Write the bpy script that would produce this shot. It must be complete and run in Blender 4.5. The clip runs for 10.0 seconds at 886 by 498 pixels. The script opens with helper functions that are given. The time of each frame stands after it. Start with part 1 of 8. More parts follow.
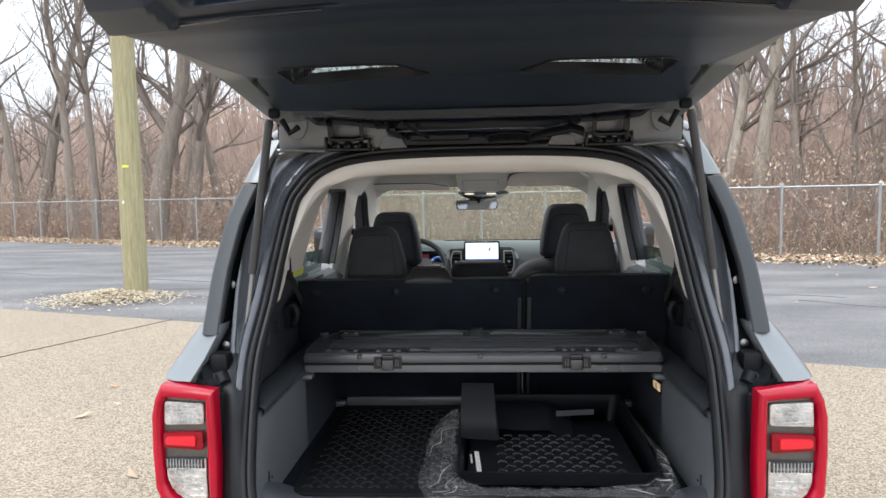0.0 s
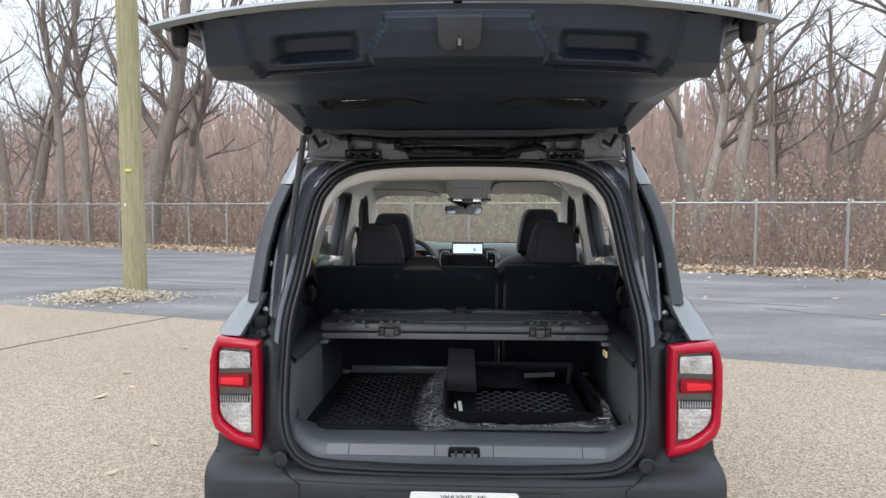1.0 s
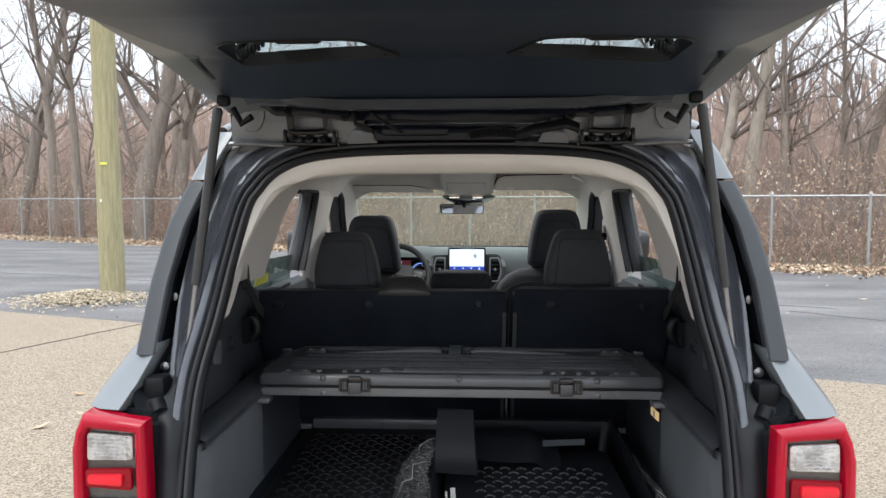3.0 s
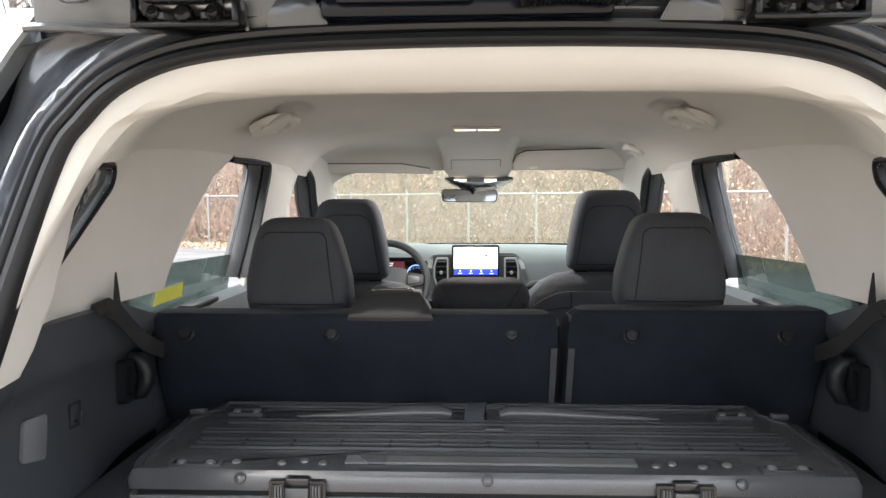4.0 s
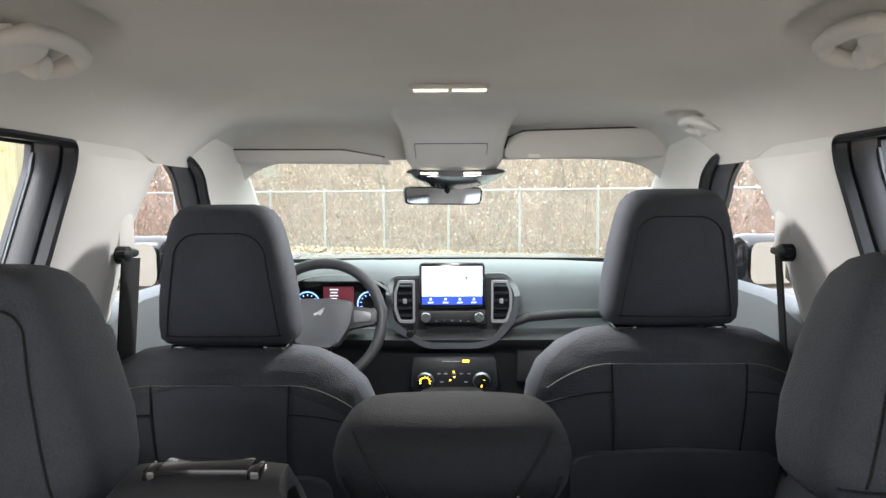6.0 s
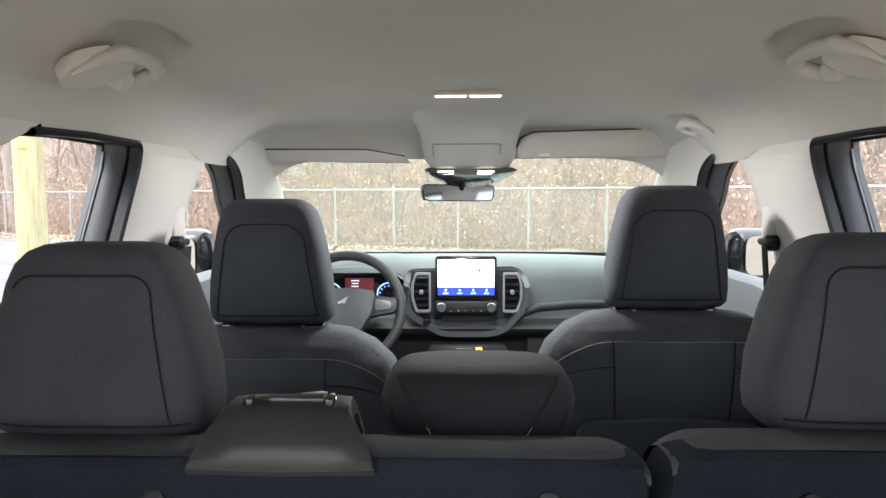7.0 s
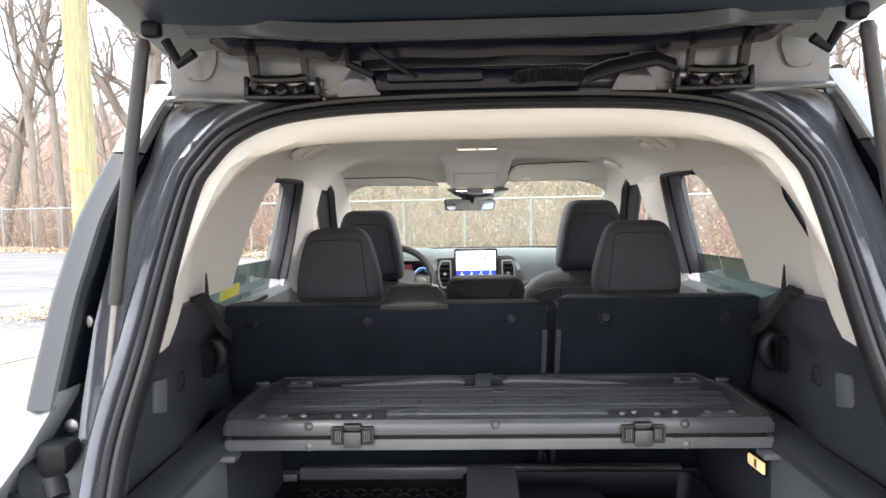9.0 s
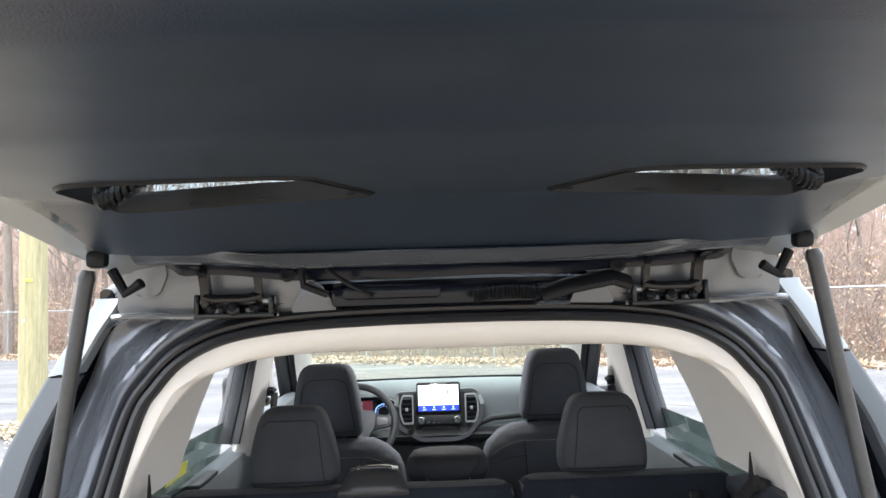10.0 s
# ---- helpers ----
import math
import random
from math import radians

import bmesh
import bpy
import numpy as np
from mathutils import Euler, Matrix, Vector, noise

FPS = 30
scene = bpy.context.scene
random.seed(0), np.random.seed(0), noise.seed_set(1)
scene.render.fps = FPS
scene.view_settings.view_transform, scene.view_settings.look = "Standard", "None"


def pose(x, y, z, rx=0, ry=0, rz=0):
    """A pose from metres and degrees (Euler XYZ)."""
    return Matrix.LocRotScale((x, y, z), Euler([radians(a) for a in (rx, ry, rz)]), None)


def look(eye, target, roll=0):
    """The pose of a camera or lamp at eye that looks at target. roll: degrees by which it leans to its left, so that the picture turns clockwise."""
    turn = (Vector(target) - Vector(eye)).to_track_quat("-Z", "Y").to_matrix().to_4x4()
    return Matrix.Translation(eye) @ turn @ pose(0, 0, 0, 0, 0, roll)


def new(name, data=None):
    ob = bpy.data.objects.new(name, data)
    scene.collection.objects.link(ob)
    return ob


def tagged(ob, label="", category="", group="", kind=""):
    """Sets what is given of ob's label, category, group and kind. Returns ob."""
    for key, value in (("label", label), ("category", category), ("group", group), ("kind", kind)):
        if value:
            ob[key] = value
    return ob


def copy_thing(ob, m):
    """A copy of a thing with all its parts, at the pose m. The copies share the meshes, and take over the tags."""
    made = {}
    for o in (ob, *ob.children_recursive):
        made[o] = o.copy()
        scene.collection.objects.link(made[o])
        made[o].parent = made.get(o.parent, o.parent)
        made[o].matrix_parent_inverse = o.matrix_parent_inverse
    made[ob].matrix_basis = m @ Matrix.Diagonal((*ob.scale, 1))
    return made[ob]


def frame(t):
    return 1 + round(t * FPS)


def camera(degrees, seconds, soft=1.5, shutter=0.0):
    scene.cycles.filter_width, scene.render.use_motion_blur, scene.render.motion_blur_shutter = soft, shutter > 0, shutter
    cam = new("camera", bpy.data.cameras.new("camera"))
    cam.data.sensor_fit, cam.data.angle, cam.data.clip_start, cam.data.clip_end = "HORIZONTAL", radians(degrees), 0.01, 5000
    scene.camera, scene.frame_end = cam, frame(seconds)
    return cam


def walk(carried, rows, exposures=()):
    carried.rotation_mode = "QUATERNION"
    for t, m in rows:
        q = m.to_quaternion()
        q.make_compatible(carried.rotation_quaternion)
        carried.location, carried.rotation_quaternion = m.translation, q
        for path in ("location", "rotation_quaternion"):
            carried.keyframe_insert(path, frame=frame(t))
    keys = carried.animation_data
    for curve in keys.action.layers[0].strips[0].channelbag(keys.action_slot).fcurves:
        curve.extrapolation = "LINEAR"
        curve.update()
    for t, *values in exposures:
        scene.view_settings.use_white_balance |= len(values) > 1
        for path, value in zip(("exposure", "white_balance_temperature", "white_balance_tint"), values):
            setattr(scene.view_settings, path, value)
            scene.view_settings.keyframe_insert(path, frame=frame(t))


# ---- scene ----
cam = camera(66.7, 10.0)
PATH = [
    (0, (0.018, -1.834, 1.486), (-0.106, 0.156, 1.334), -1.0),
    (0.5, (-0.01, -2.129, 1.47), (-0.112, -0.135, 1.338), -0.2),
    (1, (0.03, -2.354, 1.452), (-0.056, -0.359, 1.331), 0.1),
    (1.5, (0.042, -2.418, 1.466), (-0.035, -0.423, 1.354), 0.2),
    (2, (0.046, -2.293, 1.465), (-0.028, -0.297, 1.36), 0.1),
    (2.2, (0.043, -2.187, 1.468), (-0.03, -0.191, 1.363), 0.1),
    (3.3, (0.037, -1.362, 1.487), (-0.058, 0.63, 1.337), -0.1),
    (3.5, (0.013, -1.199, 1.461), (-0.069, 0.795, 1.327), -0.1),
    (4, (-0.026, -0.779, 1.418), (-0.106, 1.214, 1.275), -0.2),
    (4.5, (-0.01, -0.401, 1.379), (-0.074, 1.592, 1.224), -0.3),
    (5, (0.015, -0.105, 1.4), (-0.026, 1.889, 1.243), -0.4),
    (5.5, (0.009, 0.083, 1.437), (-0.013, 2.077, 1.283), -0.3),
    (7, (-0.023, -0.064, 1.43), (-0.072, 1.929, 1.272), -0.15),
    (7.5, (-0.026, -0.314, 1.391), (-0.104, 1.678, 1.228), -0.2),
    (8, (-0.055, -0.598, 1.354), (-0.146, 1.392, 1.173), -0.3),
    (8.5, (-0.054, -0.874, 1.353), (-0.143, 1.116, 1.178), -0.65),
    (9, (-0.055, -1.118, 1.438), (-0.12, 0.877, 1.309), -1.0),
    (9.5, (-0.052, -1.167, 1.543), (-0.079, 0.832, 1.51), -1.3),
    (10, (-0.044, -1.091, 1.64), (0.009, 0.903, 1.783), -1.8),
]
EXPOSURE = [(t, e, k, 10) for t, e, k in ((0.0, 0.46, 6350), (0.5, 0.34, 6250), (1.0, 0.18, 6200), (2.2, 0.10, 6200), (3.3, 0.68, 6450), (3.6, 1.12, 6550), (4.0, 1.50, 6600), (4.5, 1.56, 6320), (5.0, 1.66, 6300), (7.0, 1.66, 6320), (8.0, 1.72, 6420), (8.6, 1.72, 6550), (9.2, 1.44, 6550), (9.6, 1.36, 6400), (10.0, 1.42, 6200))]
walk(cam, [(t, look(eye, target, roll)) for t, eye, target, roll in PATH], EXPOSURE)


# ---- light ----
world = bpy.data.worlds.new("world")
scene.world = world
world.use_nodes = True
wn, wl = world.node_tree.nodes, world.node_tree.links
sky = wn.new("ShaderNodeTexSky")
sky.sky_type, sky.sun_disc = "NISHITA", False
sky.sun_elevation, sky.sun_rotation = radians(35), radians(200)
sky.air_density, sky.dust_density, sky.ozone_density = 1.0, 6.0, 1.0
haze = wn.new("ShaderNodeMixRGB")          # an overcast over the clear sky: three times as bright overhead as at the horizon
haze.inputs[0].default_value = 0.94
wl.new(sky.outputs[0], haze.inputs[1])
way = wn.new("ShaderNodeTexCoord")
xyz = wn.new("ShaderNodeSeparateXYZ")
wl.new(way.outputs["Generated"], xyz.inputs[0])
cloud = wn.new("ShaderNodeValToRGB")
cloud.color_ramp.elements[0].position, cloud.color_ramp.elements[0].color = 0.0, (0.745, 0.785, 0.845, 1)
cloud.color_ramp.elements[1].position, cloud.color_ramp.elements[1].color = 1.0, (2.40, 2.5, 2.62, 1)
wl.new(xyz.outputs[2], cloud.inputs[0])
gain = wn.new("ShaderNodeMixRGB")
gain.blend_type = "MULTIPLY"
gain.inputs[0].default_value = 1.0
gain.inputs[2].default_value = (10, 10, 10, 1)
wl.new(cloud.outputs[0], gain.inputs[1])
wl.new(gain.outputs[0], haze.inputs[2])
back = wn["Background"]
back.inputs[1].default_value = 0.1
wl.new(haze.outputs[0], back.inputs[0])
sun = new("sun", bpy.data.lights.new("sun", "SUN"))
sun.data.energy, sun.data.angle, sun.data.color = 0.7, radians(25), (1.0, 0.96, 0.9)
sun.matrix_world = look((-6, -12, 14), (0, 0, 0))


# ---- materials ----
def mat(name, base, rough=0.6, metal=0.0, scale=6.0, vary=0.12, fine=90.0, bump=0.1, dist=0.002, coat=0.0, spec=0.5, rand=0.0, stretch=(1, 1, 1), wear=0.0, tint=None):
    m = bpy.data.materials.new(name)
    m.use_nodes = True
    n, l = m.node_tree.nodes, m.node_tree.links
    b = n["Principled BSDF"]
    b.inputs["Roughness"].default_value, b.inputs["Metallic"].default_value = rough, metal
    b.inputs["Coat Weight"].default_value, b.inputs["Specular IOR Level"].default_value = coat, spec
    geo = n.new("ShaderNodeTexCoord")
    mp = n.new("ShaderNodeMapping")
    mp.inputs["Scale"].default_value = stretch
    l.new(geo.outputs["Object"], mp.inputs[0])
    big, small = n.new("ShaderNodeTexNoise"), n.new("ShaderNodeTexNoise")
    for t, s, d in ((big, scale, 4), (small, fine, 3)):
        t.inputs["Scale"].default_value, t.inputs["Detail"].default_value = s, d
        l.new(mp.outputs[0], t.inputs["Vector"])
    mix = n.new("ShaderNodeMath")
    mix.operation = "MULTIPLY_ADD"
    mix.inputs[1].default_value = 0.45
    l.new(small.outputs[0], mix.inputs[0])
    half = n.new("ShaderNodeMath")
    half.operation = "MULTIPLY"
    half.inputs[1].default_value = 0.55
    l.new(big.outputs[0], half.inputs[0])
    l.new(half.outputs[0], mix.inputs[2])
    fac = mix.outputs[0]
    if rand:
        info = n.new("ShaderNodeObjectInfo")
        add = n.new("ShaderNodeMath")
        add.operation = "MULTIPLY_ADD"
        add.inputs[1].default_value = rand
        l.new(info.outputs["Random"], add.inputs[0])
        l.new(fac, add.inputs[2])
        fac = add.outputs[0]
    ramp = n.new("ShaderNodeValToRGB")
    lo = tint or tuple(c * (1 - 2 * vary) for c in base)
    hi = tuple(min(1, c * (1 + 2 * vary)) for c in base)
    ramp.color_ramp.elements[0].position, ramp.color_ramp.elements[1].position = 0.25, 0.75
    ramp.color_ramp.elements[0].color, ramp.color_ramp.elements[1].color = (*lo, 1), (*hi, 1)
    l.new(fac, ramp.inputs[0])
    l.new(ramp.outputs[0], b.inputs["Base Color"])
    if bump:
        bp = n.new("ShaderNodeBump")
        bp.inputs["Strength"].default_value, bp.inputs["Distance"].default_value = bump, dist
        l.new(small.outputs[0], bp.inputs["Height"])
        l.new(bp.outputs[0], b.inputs["Normal"])
    rr = n.new("ShaderNodeMapRange")
    rr.inputs["To Min"].default_value, rr.inputs["To Max"].default_value = max(0, rough - 0.08 - wear), min(1, rough + 0.08 + wear)
    l.new(big.outputs[0], rr.inputs["Value"])
    l.new(rr.outputs[0], b.inputs["Roughness"])
    return m


def glow(name, color, strength):
    m = bpy.data.materials.new(name)
    m.use_nodes = True
    b = m.node_tree.nodes["Principled BSDF"]
    b.inputs["Base Color"].default_value = (*color, 1)
    b.inputs["Emission Color"].default_value = (*color, 1)
    b.inputs["Emission Strength"].default_value = strength
    b.inputs["Roughness"].default_value = 0.3
    return m


def pane(name, tint, film=0.0, gloss=0.02, fcol=(0.8, 0.8, 0.8), wrinkle=0.0):
    """Thin glass: see-through with a tint, a reflection that grows at a slant, and a little dust."""
    m = bpy.data.materials.new(name)
    m.use_nodes = True
    n, l = m.node_tree.nodes, m.node_tree.links
    n.remove(n["Principled BSDF"])
    tr, gl, df = n.new("ShaderNodeBsdfTransparent"), n.new("ShaderNodeBsdfGlossy"), n.new("ShaderNodeBsdfDiffuse" if wrinkle else "ShaderNodeBsdfTranslucent")
    tr.inputs[0].default_value = (*tint, 1)
    gl.inputs["Roughness"].default_value = gloss
    df.inputs[0].default_value = (*fcol, 1)
    lw = n.new("ShaderNodeLayerWeight")
    lw.inputs[0].default_value = 0.5
    pw = n.new("ShaderNodeMath")
    pw.operation, pw.inputs[1].default_value = "POWER", 4.0
    l.new(lw.outputs["Facing"], pw.inputs[0])
    fr = n.new("ShaderNodeMath")
    fr.operation, fr.inputs[1].default_value, fr.inputs[2].default_value = "MULTIPLY_ADD", 0.85, 0.035
    l.new(pw.outputs[0], fr.inputs[0])
    a, b = n.new("ShaderNodeMixShader"), n.new("ShaderNodeMixShader")
    noise_tex = n.new("ShaderNodeTexNoise")
    noise_tex.inputs["Scale"].default_value = 14
    ml = n.new("ShaderNodeMath")
    ml.operation, ml.inputs[1].default_value = "MULTIPLY", film * 2
    l.new(noise_tex.outputs[0], ml.inputs[0])
    l.new(ml.outputs[0], a.inputs[0])
    l.new(tr.outputs[0], a.inputs[1])
    l.new(df.outputs[0], a.inputs[2])
    l.new(fr.outputs[0], b.inputs[0])
    l.new(a.outputs[0], b.inputs[1])
    l.new(gl.outputs[0], b.inputs[2])
    if wrinkle:
        bp = n.new("ShaderNodeBump")
        bp.inputs["Strength"].default_value, bp.inputs["Distance"].default_value = wrinkle, 0.02
        wt = n.new("ShaderNodeTexNoise")
        wt.inputs["Scale"].default_value, wt.inputs["Detail"].default_value, wt.inputs["Distortion"].default_value = 22, 6, 1.5
        l.new(wt.outputs[0], bp.inputs["Height"])
        l.new(bp.outputs[0], gl.inputs["Normal"])
        l.new(bp.outputs[0], lw.inputs["Normal"])
    l.new(b.outputs[0], n["Material Output"].inputs[0])
    return m


PAINT = mat("silver_paint", (0.19, 0.21, 0.225), 0.36, 0.3, 3, 0.05, 900, 0.02, 0.0005, coat=0.6)
JAMB = mat("jamb_paint", (0.095, 0.104, 0.122), 0.19, 0.45, 5, 0.08, 15, 0.20, 0.02, coat=0.6, wear=-0.04)
GATE_METAL = mat("gate_metal", (0.160, 0.170, 0.185), 0.34, 0.35, 6, 0.08, 18, 0.10, 0.01, coat=0.4)
# near-black: the shade of the hinge cavity is put into this colour
GATE_DARK = mat("gate_cavity_dark", (0.004, 0.006, 0.012), 0.24, 0.0, 6, 0.12, 16, 0.15, 0.01, spec=0.32)
GATE_SIDE = mat("gate_side_paint", (0.016, 0.022, 0.033), 0.35, 0.1, 6, 0.1, 60, 0.05, 0.002, spec=0.4)
HINGE_STEEL = mat("hinge_steel", (0.006, 0.007, 0.009), 0.22, 0.0, 14, 0.2, 90, 0.2, 0.002, spec=0.4)
PLASTIC = mat("black_plastic", (0.010, 0.012, 0.015), 0.42, 0, 12, 0.2, 700, 0.2, 0.0006, spec=0.3)
GLOSSY = mat("gloss_black", (0.012, 0.012, 0.014), 0.15, 0, 10, 0.1, 200, 0.0, coat=0.3)
BUMPER = mat("grey_plastic", (0.023, 0.025, 0.028), 0.52, 0, 8, 0.15, 600, 0.35, 0.0008, wear=0.05, spec=0.35)
RUBBER = mat("rubber", (0.007, 0.008, 0.010), 0.5, 0, 20, 0.2, 300, 0.15, 0.001, spec=0.22)
SEAL = mat("seal_rubber", (0.013, 0.014, 0.017), 0.46, 0, 20, 0.1, 300, 0.05, 0.0006)
BEIGE = mat("beige_trim", (0.715, 0.698, 0.672), 0.75, 0, 5, 0.04, 800, 0.2, 0.0006)
LINER = mat("headliner_cloth", (0.715, 0.692, 0.660), 0.95, 0, 3, 0.05, 1200, 0.35, 0.0008, spec=0.15)
CARPET = mat("black_carpet", (0.018, 0.022, 0.030), 0.95, 0, 7, 0.25, 500, 0.8, 0.002, spec=0.06)
TRIM_BLACK = mat("dark_trim", (0.052, 0.058, 0.069), 0.42, 0, 7, 0.2, 900, 0.4, 0.001)
TRIM_GREY = mat("grey_cargo_trim", (0.140, 0.150, 0.165), 0.55, 0, 7, 0.15, 900, 0.4, 0.001)
FABRIC = mat("seat_fabric", (0.053, 0.058, 0.068), 0.8, 0, 9, 0.18, 650, 0.9, 0.0014, spec=0.3)
DARK_FABRIC = mat("dark_seat_fabric", (0.019, 0.020, 0.024), 0.78, 0, 9, 0.18, 650, 0.9, 0.0014, spec=0.3)
KNIT = mat("knit_fabric", (0.055, 0.057, 0.062), 0.9, 0, 9, 0.25, 420, 0.9, 0.002, spec=0.2, stretch=(1, 3, 1))
THREAD = mat("thread", (0.008, 0.008, 0.009), 0.9, 0, 30, 0.2, 900, 0.2)
LIGHT_THREAD = mat("light_thread", (0.42, 0.40, 0.37), 0.8, 0, 30, 0.2, 900, 0.2)
STITCH = mat("grey_thread", (0.15, 0.145, 0.14), 0.8, 0, 30, 0.2, 900, 0.2)
SHELF = mat("shelf_plastic", (0.064, 0.067, 0.075), 0.26, 0, 9, 0.10, 420, 0.12, 0.0006, wear=-0.05, spec=0.7)
SHELF_EDGE = mat("shelf_edge", (0.15, 0.155, 0.165), 0.3, 0.1, 9, 0.10, 300, 0.1, 0.0008)
DASH = mat("dash_plastic", (0.158, 0.175, 0.190), 0.6, 0, 6, 0.08, 700, 0.4, 0.001)
DASH_DARK = mat("dash_dark", (0.030, 0.031, 0.034), 0.5, 0, 8, 0.12, 700, 0.3, 0.0008)
CHROME = mat("satin_chrome", (0.45, 0.46, 0.47), 0.28, 0.9, 8, 0.05, 200, 0.0)
SATIN = mat("satin_silver_plastic", (0.36, 0.37, 0.385), 0.36, 0.2, 8, 0.05, 300, 0.0)
STRUT_GREY = mat("strut_grey", (0.050, 0.053, 0.058), 0.36, 0.1)
PILLAR_GLOSS = mat("pillar_gloss", (0.008, 0.010, 0.014), 0.22, 0, 6, 0.1, 200, 0.0, spec=0.35)
PILLAR_GREY = mat("pillar_grey", (0.060, 0.066, 0.074), 0.42, 0.2, 6, 0.06, 300, 0.0, spec=0.4)
DOOR_FRAME = mat("door_frame", (0.040, 0.043, 0.049), 0.38, 0, 8, 0.1, 300, 0.1)
BINDING = mat("edge_binding", (0.055, 0.058, 0.064), 0.7)
STEEL = mat("steel", (0.32, 0.32, 0.33), 0.35, 0.9, 15, 0.15, 200, 0.05)
RED = mat("red_lens", (0.42, 0.002, 0.022), 0.14, 0, 10, 0.06, 300, 0.0, coat=0.1, spec=0.4)
RED_DEEP = mat("deep_red_lens", (0.24, 0.001, 0.010), 0.12, 0, 10, 0.1, 300, 0.0, coat=0.1, spec=0.4)
CLEAR = mat("clear_reflector", (0.62, 0.63, 0.63), 0.14, 0.6, 26, 0.30, 120, 0.8, 0.004, coat=1.0)
WHITE = mat("white_label", (0.78, 0.78, 0.76), 0.5, 0, 10, 0.03, 200, 0.0)
GREY_INK = mat("grey_ink", (0.35, 0.36, 0.38), 0.5, 0, 10, 0.03, 200, 0.0)
INK = mat("dark_ink", (0.03, 0.03, 0.035), 0.6, 0, 10, 0.03, 200, 0.0)
YELLOW = mat("yellow_sticker", (0.75, 0.72, 0.10), 0.5, 0, 10, 0.05, 200, 0.0)
TYRE = mat("tyre", (0.02, 0.02, 0.02), 0.85, 0, 15, 0.2, 200, 0.3)
GLASS = pane("clear_glass", (0.93, 0.96, 0.95), 0.02)
SCREEN_GLASS = pane("windscreen_glass", (0.75, 0.81, 0.71), 0.06, fcol=(0.75, 0.75, 0.62))
PRIVACY = pane("privacy_glass", (0.30, 0.37, 0.35), 0.02)
GATE_GLASS = pane("gate_glass", (0.42, 0.48, 0.48), 0.01)
BAG = pane("plastic_film", (0.94, 0.95, 0.96), 0.045, 0.12, fcol=(0.9, 0.9, 0.92), wrinkle=0.45)
MIRROR_DIM = mat("outside_mirror_glass", (0.42, 0.44, 0.46), 0.04, 1.0, 5, 0.0, 50, 0.0)
MIRROR = mat("mirror", (0.42, 0.44, 0.47), 0.02, 1.0, 5, 0.0, 50, 0.0)
LAMP_ON = glow("lamp_on", (1.0, 0.85, 0.62), 0.8)
MAP_ON = glow("map_lamp_on", (1.0, 0.90, 0.72), 0.6)
CARGO_ON = glow("cargo_lamp_on", (1.0, 0.72, 0.38), 0.32)
SCREEN_ON = glow("screen_white", (0.80, 0.92, 1.0), 0.55)
SCREEN_BLUE = glow("screen_blue", (0.02, 0.05, 0.42), 0.5)
SCREEN_DARK = glow("screen_dark", (0.02, 0.03, 0.08), 0.25)
GAUGE_BLUE = glow("gauge_blue", (0.25, 0.42, 0.9), 0.9)
GAUGE_RED = glow("gauge_red", (0.11, 0.022, 0.032), 0.35)
AMBER = glow("amber_light", (1.0, 0.55, 0.05), 1.6)


# ---- helpers for meshes ----
def finish(bm, sharp=38):
    bmesh.ops.remove_doubles(bm, verts=bm.verts, dist=1e-5)
    bmesh.ops.recalc_face_normals(bm, faces=bm.faces)
    for f in bm.faces:
        f.smooth = True
    lim = radians(sharp)
    for e in bm.edges:
        e.smooth = not (len(e.link_faces) == 2 and e.calc_face_angle(0) > lim)


def mesh_of(name, bm, material, sharp=38):
    finish(bm, sharp)
    me = bpy.data.meshes.new(name)
    bm.to_mesh(me)
    bm.free()
    me.materials.append(material)
    return me


def part(name, bm, material, parent=None, label="", sharp=38):
    ob = new(name, mesh_of(name, bm, material, sharp))
    if parent:
        ob.parent = parent
    return tagged(ob, label)


def thing(name, label, category, group="", kind="", at=(0, 0, 0)):
    ob = new(name)
    ob.empty_display_size = 0.05
    ob.location = at
    return tagged(ob, label, category, group, kind)


def box(bm, c, s, bev=0.0, seg=2, m=None):
    """A box with rounded edges: centre, size."""
    r = bmesh.ops.create_cube(bm, size=1.0)
    vs = r["verts"]
    bmesh.ops.scale(bm, vec=s, verts=vs)
    if bev:
        es = list({e for v in vs for e in v.link_edges})
        r = bmesh.ops.bevel(bm, geom=es, offset=bev, segments=seg, profile=0.5, affect="EDGES")
        vs = list({v for f in r["faces"] for v in f.verts} | {v for v in vs if v.is_valid})
    mm = Matrix.Translation(c) @ (m or Matrix())
    bmesh.ops.transform(bm, matrix=mm, verts=vs)
    return bm


def skin(bm, rings, closed=True, cap=True):
    """Joins rings of equal length into a skin."""
    rows = [[bm.verts.new(p) for p in r] for r in rings]
    n = len(rows[0])
    for a, b in zip(rows, rows[1:]):
        for i in range(n if closed else n - 1):
            j = (i + 1) % n
            try:
                bm.faces.new((a[i], a[j], b[j], b[i]))
            except ValueError:
                pass
    if cap and closed:
        for r in (rows[0], rows[-1]):
            try:
                bm.faces.new(r)
            except ValueError:
                pass
    return rows


